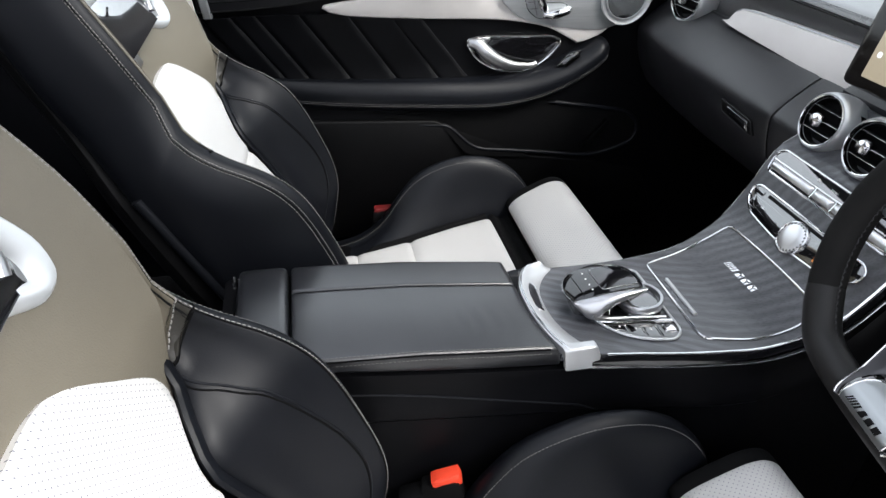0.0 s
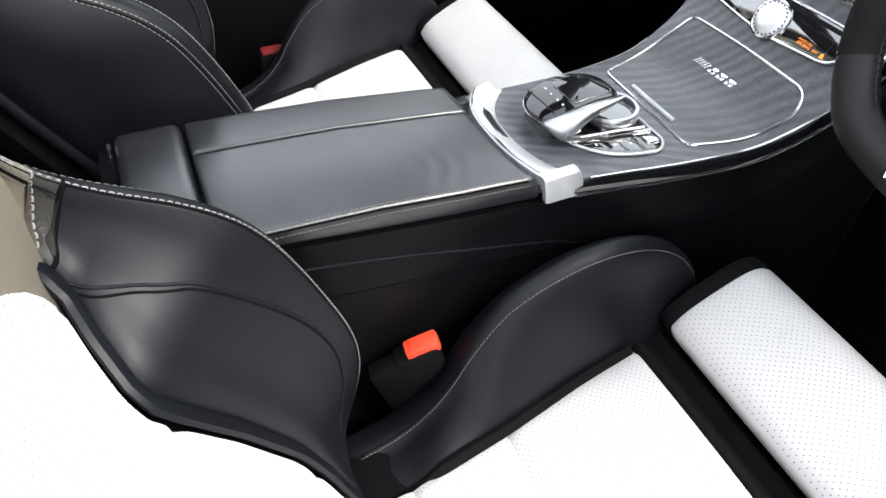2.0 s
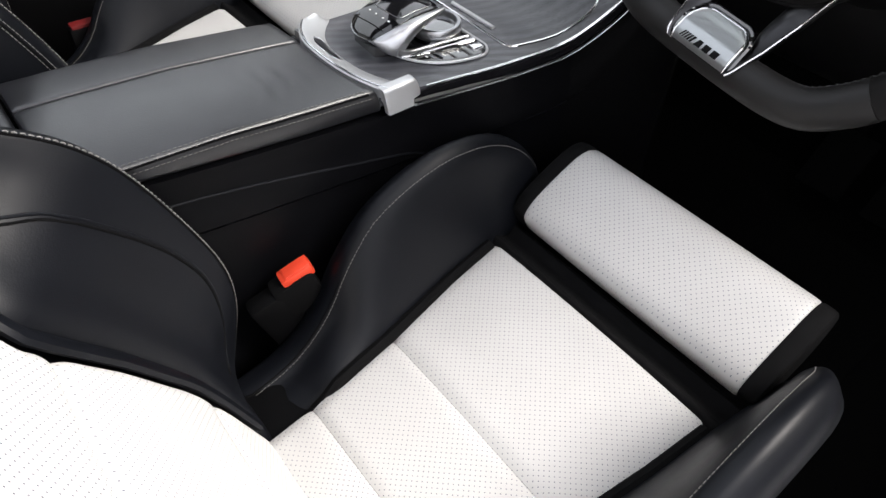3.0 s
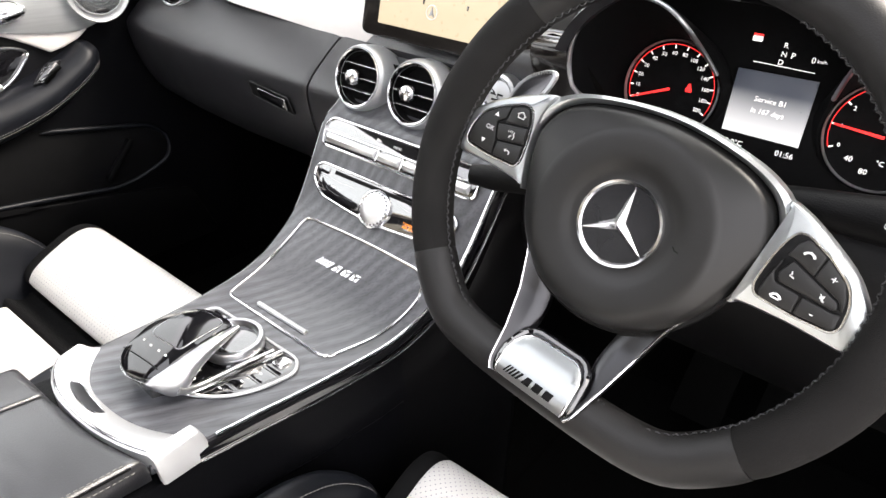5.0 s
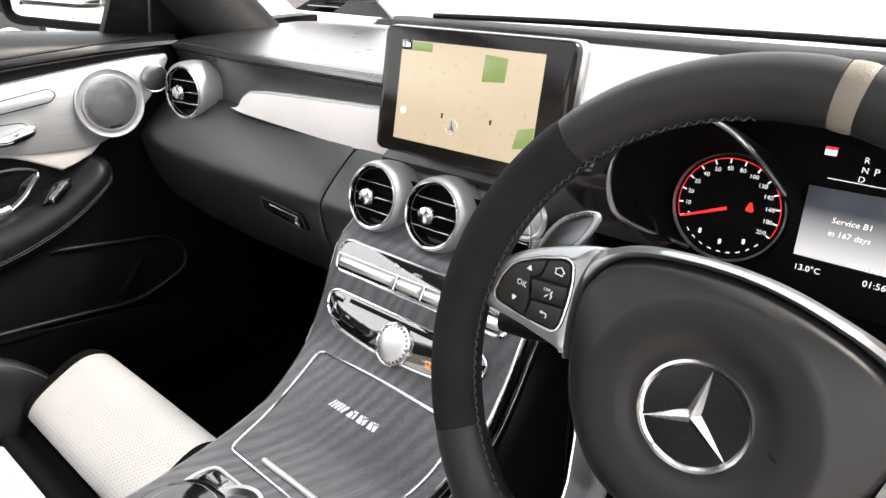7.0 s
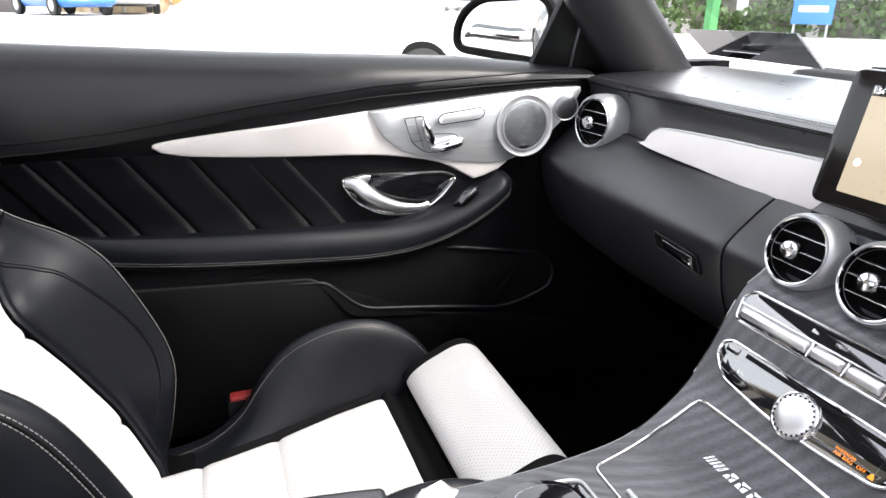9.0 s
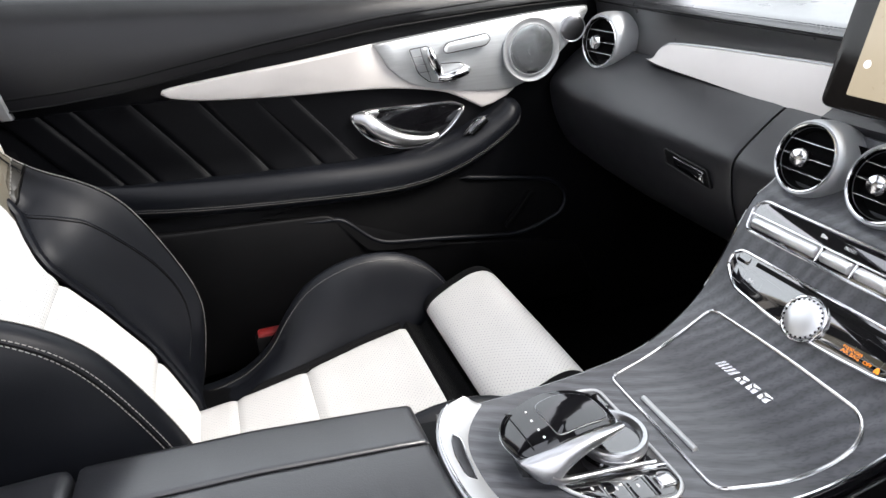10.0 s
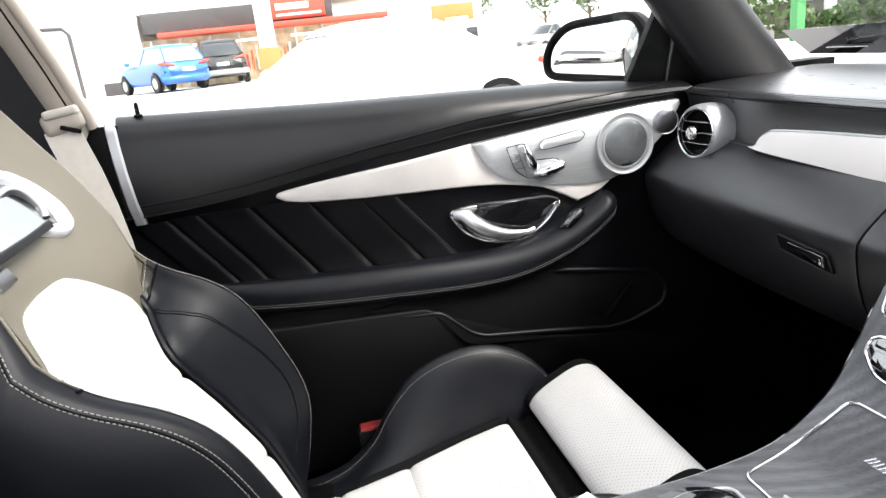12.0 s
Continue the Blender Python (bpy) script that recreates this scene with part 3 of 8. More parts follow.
    for a, b in ((-0.05, 0.0848), (0.0852, 0.2648), (0.2652, None)):
        def f(u, v, a=a, b=b):
            t = arch(u) if b is None else b
            r = a + (t - a) * v
            w = back_half(r)
            e = min(1, min(v, 1 - v) * (t - a) / 0.014)
            g = min(1, min(u, 1 - u) * 2 * w / 0.012)
            h = 0.003 + 0.7 * lumbar(r) + 0.005 * (1 - (2 * u - 1) ** 2) - 0.0050 * (1 - e) ** 2 - 0.004 * (1 - g) ** 2
            h += 0.006 * abs(2 * u - 1) ** 3
            if r > 0.31:
                edge, rise = lerp_table([q[:2] for q in wing], r), lerp_table([(q[0], q[2]) for q in wing], r)
                h = max(h, rise * abs(w * (2 * u - 1) / edge) ** 2.6 - 0.0028)
            return back_at(-w + 2 * w * u, r, h)
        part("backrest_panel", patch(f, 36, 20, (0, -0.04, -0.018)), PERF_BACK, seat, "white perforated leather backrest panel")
    # side bolsters of the backrest: ridge height and depth against the way up the back
    ridge = [(-0.205, 0.385, -0.06), (-0.186, 0.43, -0.02), (-0.166, 0.50, 0.05), (-0.154, 0.560, 0.10), (-0.157, 0.612, 0.15), (-0.176, 0.674, 0.20), (-0.202, 0.738, 0.255), (-0.226, 0.776, 0.298), (-0.258, 0.804, 0.328), (-0.300, 0.829, 0.351), (-0.328, 0.851, 0.374), (-0.346, 0.874, 0.402)]
    st = crom(ridge, 40)
    for sg in (-1, 1):
        rings, foot, rear = [], [], []
        for y, z, r in st:
            xi = min(back_half(r) + 0.016, 0.193)
            q0 = back_at(sg * xi, r, -0.03)
            q1 = back_at(sg * (xi + 0.001), r, 0.010 + 0.7 * lumbar(r))
            top = lean(V(SEAT_X + sg * 0.210, y, z))
            if sg > 0:
                top += V(0, 0.008, 0.009) * inner * smoothly((r - 0.05) / 0.15)
            d = top - q1
            q2 = q1 + d * 0.30 + V(sg * 0.006, 0, 0)
            q3 = q1 + d * 0.66 + V(sg * 0.004, 0, 0)
            q4 = q1 + d * 0.92 + V(-sg * 0.002, 0, 0)
            out = V(sg * 0.018, -0.012, -0.004)
            q6 = top + out
            back = back_at(sg * 0.236, r, -0.045)
            q7 = top.lerp(back, 0.5) + V(sg * 0.022, 0, 0)
            q8 = back
            q9 = back_at(sg * (xi + 0.02), r, -0.06)
            ring = crom([tuple(q) for q in (q0, q1, q2, q3, q4, top, q6, q7, q8, q9)], 40, True)
            rings.append([Vector(p) for p in ring])
            foot.append(back_at(sg * min(back_half(r) + 0.008, 0.19), r, 0.010 + 0.7 * lumbar(r)))
            rear.append(back_at(sg * 0.237, r, -0.044))
        # the black side runs on up beside the head panel
        for r, xe, he in crom([(0.485, 0.194, 0.052)] + [(r, xe + 0.006, he - 0.005) for r, xe, he in wing[6:-1]] + [(0.815, 0.085, -0.012)], 22):
            q = [back_at(sg * (xe - 0.045), r, he - 0.055), back_at(sg * (xe - 0.020), r, he - 0.022), back_at(sg * (xe - 0.013), r, he - 0.013), back_at(sg * (xe - 0.007), r, he - 0.006), back_at(sg * (xe - 0.002), r, he - 0.001), back_at(sg * (xe + 0.003), r, he),
                 back_at(sg * (xe + 0.011), r, he - 0.011), back_at(sg * (xe + 0.020), r, he - 0.045), back_at(sg * (xe + 0.014), r, min(he - 0.06, -0.05)), back_at(sg * (xe - 0.035), r, -0.075)]
            rings.append([Vector(p) for p in crom([tuple(p) for p in q], 40, True)])
        cut = min(i for i, p in enumerate(st) if p[2] >= 0.374)
        low = min(i for i, p in enumerate(st) if p[2] >= 0.360)
        bm = loft(rings[:cut + 1])
        line = crom([(-0.345, 0.786), (-0.318, 0.778), (-0.292, 0.769), (-0.262, 0.753), (-0.230, 0.714), (-0.197, 0.662), (-0.177, 0.610), (-0.175, 0.555), (-0.190, 0.500)], 44)
        groove = laid_on(bm, [lean(V(SEAT_X, y, z)) for y, z in line], (sg, 0, 0), 0.0002)
        lip = laid_on(bm, [lean(V(SEAT_X, y + 0.0012, z + 0.0030)) for y, z in line], (sg, 0, 0), -0.0002)
        def along(k, lift=0.0):
            row = []
            for ring in rings[1:]:
                c = sum(ring, Vector()) / len(ring)
                p = ring[k]
                row.append(p + (p - c).normalized() * lift)
            return row
        bol = part("backrest_bolster", bm, LEATHER, seat)
        side = part("head_side", loft(rings[cut:]), LEATHER, seat, "black leather side running up to the headrest")

        def facing(a, b):
            """A thin leather facing over the inner face of the rings from a to b."""
            rows = []
            for ring in rings[a:b]:
                c = sum(ring, Vector()) / len(ring)
                face = [p + (p - c).normalized() * 0.0014 for p in ring[1:21]]
                rows.append(face + [p - (p - c).normalized() * 0.004 for p in reversed(ring[1:21])])
            return loft(rows)
        # painted sheen: an olive tone over the black side
        part("side_band", facing(low, cut + 1), SHEEN_LEATHER, side, "black leather band with its olive-grey sheen put into the colour")
        part("side_facing", facing(cut, len(rings)), TAUPE, side, "taupe leather inner facing")
        part("side_seam", tube([p.copy() for p in rings[low][3:22]], 0.0020, 6), FABRIC, side)
        part("stitching", stitches([p + V(0, 0.0016, 0.0006) for p in rings[cut][3:21]], 0.0058, 0.0042, 0.0009, up=(0, 0.7, 0.7)), THREAD, side, "grey seam stitching")
        def between(k, w, lift):
            return [a.lerp(b, w) for a, b in zip(along(k, lift), along(k + 1, lift))]
        part("stitching", stitches(along(19, 0.0008), 0.0050, 0.0034, 0.0006, up=(sg * 0.3, 0.6, 0.7)), THREAD, bol, "grey ridge stitching")
        part("ridge_seam", tube(between(18, 0.45, 0.0), 0.0011, 6), FABRIC, bol)
        part("stitching", stitches(along(18, 0.0008)[cut:], 0.0050, 0.0034, 0.0006, up=(sg * 0.3, 0.6, 0.7)), THREAD, side, "second row of grey edge stitching")
        part("outer_seam", tube(along(24, 0.0), 0.0012, 6), FABRIC, bol)
        for k, w in ((23, 0.62), (24, 0.16)):
            part("stitching", stitches(between(k, w, 0.0007), 0.0050, 0.0034, 0.0005, up=(sg, 0.3, 0.5)), THREAD, bol, "grey outer stitching")
        if len(groove) > 8:
            part("panel_seam", tube(groove, 0.0011, 6), FABRIC, bol)
            part("seam_lip", tube(lip, 0.0013, 8), LEATHER, bol)
        part("edge_strip", tube(foot[5:], 0.0078, 8, flat=0.6, up=(0, 0.9, 0.4)), LEATHER, bol, "black leather band beside the white panel")
        part("shell_edge", tube(rear, 0.0075, 10), LEATHER, bol, "rolled leather edge of the shell")
    # upper wings and head panel
    prof = wing
    rings = []
    for r, xe, he in crom(prof, 30):
        front = []
        for i in range(25):
            u = -1 + 2 * i / 24
            h = he * abs(u) ** 2.6 - 0.004
            front.append(back_at(xe * u, r, h))
        bk = [back_at(xe * u * 0.97, r, -0.080 + (0.06 + he) * (abs(u) ** 3) * 0.9) for u in (1, 0.9, 0.6, 0.2, -0.2, -0.6, -0.9, -1)]
        rings.append(front + bk)
    head = part("head_panel", loft(rings), TAUPE, seat, "taupe leather upper backrest with integrated headrest")
    # silver frame round the opening under the headrest
    fr = rounded([(-0.045, 0.546), (0.045, 0.546), (0.092, 0.520), (0.124, 0.500), (0.143, 0.506), (0.150, 0.532), (0.142, 0.572), (0.116, 0.612), (-0.116, 0.612), (-0.142, 0.572), (-0.150, 0.532), (-0.143, 0.506), (-0.124, 0.500), (-0.092, 0.520)], [0.02, 0.02, 0.02, 0.014, 0.012, 0.016, 0.02, 0.02, 0.02, 0.02, 0.016, 0.012, 0.014, 0.02], 4)

    def on_head(u, v, h=0.0):
        return back_at(u, v, -0.004 + 0.058 * abs(u / 0.187) ** 2.6 + h)
    inner = inset(fr, 0.017)
    rim = [[on_head(u, v, -0.012) for u, v in fr], [on_head(u, v, 0.004) for u, v in fr], [on_head(u, v, 0.0075) for u, v in inset(fr, 0.003)], [on_head(u, v, 0.0085) for u, v in inset(fr, 0.009)], [on_head(u, v, 0.0070) for u, v in inset(fr, 0.014)], [on_head(u, v, 0.0040) for u, v in inner], [on_head(u, v, 0.0005) for u, v in inset(fr, 0.0185)]]
    frame_part = part("opening_frame", loft(rim, (False, False)), PALE_METAL, head, "thick silver frame of the belt opening")
    part("opening", plate(inset(fr, 0.0175), lambda u, v, h=0.0: on_head(u, v, 0.0008 + h), 0.0008, 0.0002), PANEL_GLASS, frame_part, "dark belt opening")
    for sg in (-1, 1):
        part("inner_tube", tube([on_head(sg * u, v, 0.004) for u, v in crom([(0.060, 0.580), (0.098, 0.584), (0.116, 0.572), (0.122, 0.548), (0.116, 0.534)], 18)], 0.0062, 10), SATIN, frame_part, "bright tube inside the opening")
    part("badge", plate(rounded([(0.012, 0.497), (0.062, 0.497), (0.062, 0.515), (0.012, 0.515)], 0.003), on_head, 0.004, 0.001), SATIN, head, "small metal badge")
    # hard shell behind
    rings = []
    for r, w, t in crom([(-0.07, 0.21, 0.02), (0.0, 0.226, 0.05), (0.2, 0.232, 0.06), (0.38, 0.218, 0.055), (0.5, 0.185, 0.045), (0.7, 0.155, 0.035), (0.78, 0.12, 0.02)], 22):
        rings.append([back_at(w * math.cos(a), r, -0.075 + t * math.sin(a)) for a in (2 * math.pi * i / 28 for i in range(28))])
    part("back_shell", loft(rings), PLASTIC, seat)
    return seat


make_seat(0.370, 0.0, 0.007, 0.0)
make_seat(-0.367, 2.5, -0.006, 1.0)

# belt buckles
for bx, lab in ((0.140, "red release button of the driver's belt buckle, upright on its black stalk"),):
    buckle = thing("belt_buckle", (bx, -0.08, 0.30), "black belt buckle with a red release button beside the seat", "buckle")
    m = Euler((radians(18), 0, radians(-8))).to_matrix()
    part("stalk", rbox((bx, -0.085, 0.41), (0.026, 0.05, 0.20), 0.008, m), PLASTIC, buckle)
    part("housing", rbox((bx, -0.079, 0.495), (0.028, 0.050, 0.052), 0.007, m), FABRIC, buckle)
    part("release_button", rbox((bx, -0.078, 0.523), (0.020, 0.038, 0.016), 0.004, m), RED, buckle, "red release button")
    part("slot", rbox((bx + 0.0095, -0.078, 0.520), (0.003, 0.020, 0.006), 0.001, m), PLASTIC, buckle)
    part("button_lip", rbox((bx, -0.078, 0.5315), (0.016, 0.030, 0.003), 0.001, m), RED, buckle)
# same red button as the driver's, painted darker for the shade it sits in
far = thing("belt_buckle", (-0.60, -0.065, 0.30), "red buckle button beyond the passenger seat, shade put into its colour", "buckle")
part("stalk", rbox((-0.60, -0.065, 0.385), (0.026, 0.05, 0.20), 0.008), PLASTIC, far)
part("release_button", rbox((-0.60, -0.065, 0.483), (0.022, 0.040, 0.012), 0.004), SHADED_RED, far, "red release button")

# ---- centre console ----
PROFILE = crom([(0.06, 0.664), (0.10, 0.662), (0.20, 0.658), (0.27, 0.660), (0.33, 0.668), (0.39, 0.700), (0.42, 0.735), (0.45, 0.785), (0.468, 0.812), (0.493, 0.827), (0.521, 0.851), (0.534, 0.88), (0.540, 0.92)], 161)
ARC = [0.0]
for pa, pb in zip(PROFILE, PROFILE[1:]):
    ARC.append(ARC[-1] + math.hypot(pb[0] - pa[0], pb[1] - pa[1]))


def stack(x, s, h=0.0):
    """A point over the console's wood panel: x across, s forward along its sweep, h above it."""
    i = 0
    while i < len(ARC) - 2 and ARC[i + 1] < s:
        i += 1
    u = (s - ARC[i]) / (ARC[i + 1] - ARC[i])
    a, b = PROFILE[i], PROFILE[i + 1]
    j0, j1 = max(i - 3, 0), min(i + 4, len(PROFILE) - 1)
    ty, tz = PROFILE[j1][0] - PROFILE[j0][0], PROFILE[j1][1] - PROFILE[j0][1]
    k = math.hypot(ty, tz)
    return V(x, a[0] + (b[0] - a[0]) * u - tz / k * h, a[1] + (b[1] - a[1]) * u + ty / k * h)


def wood_left(s):
    return lerp_table([(0.0, -0.083), (0.066, -0.085), (0.142, -0.089), (0.22, -0.094), (0.286, -0.102), (0.35, -0.110), (0.42, -0.116), (0.5, -0.122), (0.58, -0.128)], s)


def wood_right(s):
    return lerp_table([(0.0, 0.094), (0.053, 0.099), (0.116, 0.106), (0.183, 0.117), (0.252, 0.129), (0.305, 0.138), (0.35, 0.145), (0.42, 0.149), (0.5, 0.153), (0.58, 0.157)], s)


console = thing("centre_console", (0.01, 0.1, 0.22), "black centre console with open-pore wood panel and leather armrest", "centre console")
ss = [0.012 + i * (0.568 / 60) for i in range(61)]
part("wood_panel", band(stack, ss, wood_left, wood_right, 0.0, 0.012, 18), WOOD, console, "dark open-pore wood panel")
for side, sgn in ((wood_left, -1), (wood_right, 1)):
    if sgn > 0:
        part("chrome_line", tube([stack(side(s) + sgn * 0.002, s, -0.001) for s in ss[6:]], 0.0016, 6), CHROME, console, "thin chrome line along the panel")
        part("lower_chrome_line", tube([stack(side(s) + sgn * 0.0085, s, -0.0175) for s in ss[4:]], 0.0011, 6), CHROME, console)
    part("gloss_band", loft([[stack(side(s) + sgn * dx, s, dh) for dx, dh in ((-0.003, -0.005), (0.004, -0.004), (0.008, -0.012), (0.007, -0.018), (-0.003, -0.018))] for s in ss[4:]]), GLOSS, console)
# body under the panel and the armrest, with creased flanks
def flanks(y, top, l, r):
    sec = [(l + 0.002, top), (r - 0.002, top), (r, top - 0.012), (r - 0.001, top - 0.03), (r + 0.004, top - 0.042), (r + 0.006, top - 0.066), (r + 0.002, top - 0.072), (r + 0.010, top - 0.145), (r + 0.017, 0.30), (r + 0.019, 0.22),
           (l - 0.019, 0.22), (l - 0.017, 0.30), (l - 0.010, top - 0.145), (l - 0.002, top - 0.072), (l - 0.006, top - 0.066), (l - 0.004, top - 0.042), (l + 0.001, top - 0.03), (l, top - 0.012)]
    return [V(x, y, z) for x, z in sec]


def gap_z(y):
    """Height of the gap between the armrest lids and the console body."""
    return lerp_table([(-0.33, 0.694), (-0.246, 0.685), (-0.186, 0.677), (-0.1, 0.665), (0.07, 0.6435), (0.10, 0.641)], y)


rings = [flanks(y, gap_z(y) - 0.003, -0.101 + k, 0.101 - k) for y, k in ((-0.33, 0.012), (-0.32, 0.004), (-0.28, 0), (-0.19, 0), (-0.1, 0), (-0.02, 0), (0.06, 0), (0.10, 0))]
for i in range(6, 28, 3):
    s = ss[i]
    p = stack(0, s, -0.018)
    rings.append(flanks(p.y, p.z, wood_left(s) - 0.007, wood_right(s) + 0.007))
body = loft(rings)
creases = [laid_on(body, [V(sgn * 0.3, y, z) for y, z in crom([(-0.31, 0.664), (-0.16, 0.641), (-0.03, 0.614), (0.105, 0.580), (0.145, 0.568)], 40)], (-sgn, 0, 0), 0.0006) for sgn in (-1, 1)]
part("console_body", body, DOOR_LEATHER, console)
rings = []
for i in range(27, 61, 3):
    s = ss[i]
    p = stack(0, s, -0.018)
    rings.append(flanks(min(p.y, 0.52), p.z, wood_left(s) - 0.006, wood_right(s) + 0.006))
part("front_body", loft(rings), PLASTIC, console)
for crease in creases:
    part("flank_seam", tube(crease, 0.0014, 6), LEATHER, console)


def arm_top(x, y):
    return lerp_table([(-0.25, 0.707), (-0.1, 0.698), (0.02, 0.684), (0.075, 0.676)], y) - 0.006 * (x / 0.095) ** 2


def wrinkle(x, y):
    """Shallow folds pressed into the leather near the front of the lid."""
    bend = y + 0.16 * (x - 0.04) + 0.004 * math.sin(90 * x)
    return 0.0009 * math.sin(290 * bend) * math.exp(-((x - 0.045) / 0.028) ** 2 - ((y + 0.022) / 0.034) ** 2)


# armrest: two leather lids side by side
def ahead(x, y):
    """How far the lid's front corner reaches forward to follow the metal band."""
    return 0.0205 * max(0.0, x / 0.0985) ** 2.2 * max(0.0, min(1.0, (y + 0.02) / 0.07))


def lid(x0, x1, name):
    rings = []
    for y in [-0.246, -0.2445, -0.240, -0.2, -0.15] + [-0.10 + 0.005 * i for i in range(29)] + [0.045, 0.0485, 0.05]:
        e = {-0.246: 0.008, -0.2445: 0.003, -0.240: 0.0008, 0.0485: 0.0025, 0.05: 0.007}.get(y, 0)
        sec = []
        n = 24
        for i in range(n + 1):
            u = 0.5 - 0.5 * math.cos(math.pi * i / n)
            x = x0 + (x1 - x0) * u
            dd = min(u, 1 - u) * (x1 - x0)
            rr = 0.009 if x < -0.07 else (0.005 if x > 0.07 else 0.0035)
            drop = max(0, rr - dd)
            z = arm_top(x, y) + wrinkle(x, y) - e - (rr - math.sqrt(max(0, rr * rr - drop * drop)) if drop else 0)
            sec.append(V(x, y + ahead(x, y), z))
        zb = gap_z(y) + 0.0015
        sec += [V(x1 + (0.0025 if x1 > 0.05 else 0.0), y + ahead(x1, y), zb + 0.004), V(x1 + (0.0005 if x1 > 0.05 else 0.0), y + ahead(x1, y), zb), V(x0, y, zb), V(x0 - (0.002 if x0 < -0.05 else 0.0), y, zb + 0.004)]
        rings.append(sec)
    return part(name, loft(rings), LEATHER_SOFT, console, "smooth black leather armrest lid")


lid(-0.099, -0.0325, "armrest_lid")
right_lid = lid(-0.0300, 0.096, "armrest_lid")
rows = [-0.235 + 0.0275 * i for i in range(11)]
for dx, dz, way in ((0.0915, 0.0004, (0.4, 0, 1)), (0.0974, -0.0068, (1, 0, 0.3))):
    part("stitching", stitches([V(dx + 0.0008, y + ahead(dx, y), arm_top(min(dx, 0.096), y) + dz) for y in rows], 0.0050, 0.0030, 0.00045, up=way), THREAD_FINE, right_lid, "grey double stitching")
part("lid_seam", tube([V(0.0958, y + ahead(0.096, y), arm_top(0.096, y) - 0.0026) for y in rows], 0.0012, 6), FABRIC, right_lid)
# rear block behind the lids
part("rear_block", rbox((-0.002, -0.281, 0.672), (0.186, 0.064, 0.066), 0.012, seg=3), LEATHER_SOFT, console)
part("rear_trim", tube([V(-0.085, -0.318, 0.70), V(-0.06, -0.322, 0.66), V(-0.055, -0.325, 0.60)], 0.002, 6), CHROME, console, "thin chrome trim")
# chrome arch between armrest and wood
def arch_pt(x, k, h=0.0):
    """A point of the metal band: x across the console, k from its rear edge (0) to the wood (1)."""
    u = x / 0.0985 if x > 0 else x / 0.0860
    end = math.sqrt(max(0.0, 1 - ((abs(u) - 0.90) / 0.10) ** 2)) if u < -0.90 else 1.0
    yr = 0.0535 + (0.021 * u ** 2.2 if u > 0 else 0.030 * abs(u) ** 2.6)
    yf = 0.0815 + (0.046 if u < 0 else 0.037) * abs(u) ** 2.4
    mid = 0.45 * yr + 0.55 * yf
    yr, yf = mid + (yr - mid) * max(end, 0.3), mid + (yf - mid) * max(end, 0.3)
    return V(x, yr + (yf - yr) * k, 0.6765 - 0.003 * u * u - 0.0125 * k ** 1.6 - 0.002 * max(0, 0.14 - k) / 0.14 + h)


rings = []
for i in range(41):
    x = -0.0860 + 0.1845 * i / 40
    top = [arch_pt(x, k) for k in (0.0, 0.06, 0.14, 0.25, 0.4, 0.55, 0.7, 0.85, 0.97)]
    rings.append([arch_pt(x, 0.0, -0.014)] + top + [arch_pt(x, 1.0), arch_pt(x, 1.0, -0.010)])
part("chrome_arch", loft(rings), ARCH_METAL, console, "curved satin metal band in front of the armrest")
part("bright_edge", tube([arch_pt(-0.0790 + 0.1775 * i / 30, 0.10, 0.0002) for i in range(31)], 0.0013, 8), CHROME, console, "bright rear edge of the band")
sec = crom([(0.0965, 0.6740), (0.0998, 0.672), (0.1012, 0.666), (0.1030, 0.655), (0.1045, 0.6440)], 9)
rings = []
for j, (x, z) in enumerate(sec):
    t = j / (len(sec) - 1)
    y0, y1 = 0.0715 + 0.004 * t, 0.1130 + 0.010 * t
    rings.append([V(x + 0.0005, y0, z), V(x + 0.002, y0 + 0.002, z), V(x + 0.002, y1 - 0.002, z), V(x + 0.0005, y1, z), V(x - 0.006, y1, z), V(x - 0.006, y0, z)])
part("chrome_clip", loft(rings), ARCH_METAL, console, "satin metal end of the band")
slot = [(-0.040, 0.50), (-0.028, 0.44), (-0.010, 0.42), (0.010, 0.44), (0.016, 0.52), (0.018, 0.74), (0.006, 0.82), (-0.012, 0.84), (-0.030, 0.82), (-0.036, 0.74)]
part("slot", loft([[arch_pt(-0.010 + (x + 0.010) * q, 0.63 + (k - 0.63) * q, 0.0004) for x, k in slot] for q in (1.0, 0.6, 0.2)]), GUNMETAL, console, "narrow dark inlay")
part("slot_line", tube([arch_pt(x, k, 0.0005) for x, k in slot], 0.0006, 5, True), CHROME, console)
# stowage lid
LID = [(-0.069, 0.203), (-0.076, 0.232), (-0.083, 0.268), (-0.0845, 0.31), (-0.083, 0.347), (0.014, 0.350), (0.108, 0.347), (0.124, 0.327), (0.124, 0.30), (0.117, 0.262), (0.105, 0.225), (0.097, 0.200)]
lid_line = rounded(LID, [0.010, 0.02, 0.02, 0.02, 0.012, 0.05, 0.018, 0.015, 0.02, 0.02, 0.02, 0.012], 4)
part("lid_outline", tube([stack(u, v, 0.0006) for u, v in lid_line], 0.0019, 8, True), CHROME, console, "chrome outline of the stowage lid")
part("grip_bar", tube([stack(-0.027 + 0.08 * i / 10, 0.214, 0.001) for i in range(11)], 0.0030, 8), ARCH_METAL, console, "slim chrome grip bar")


def on_stack(x, s):
    return lambda u, v, h=0.0: stack(x + u, s + v, h)


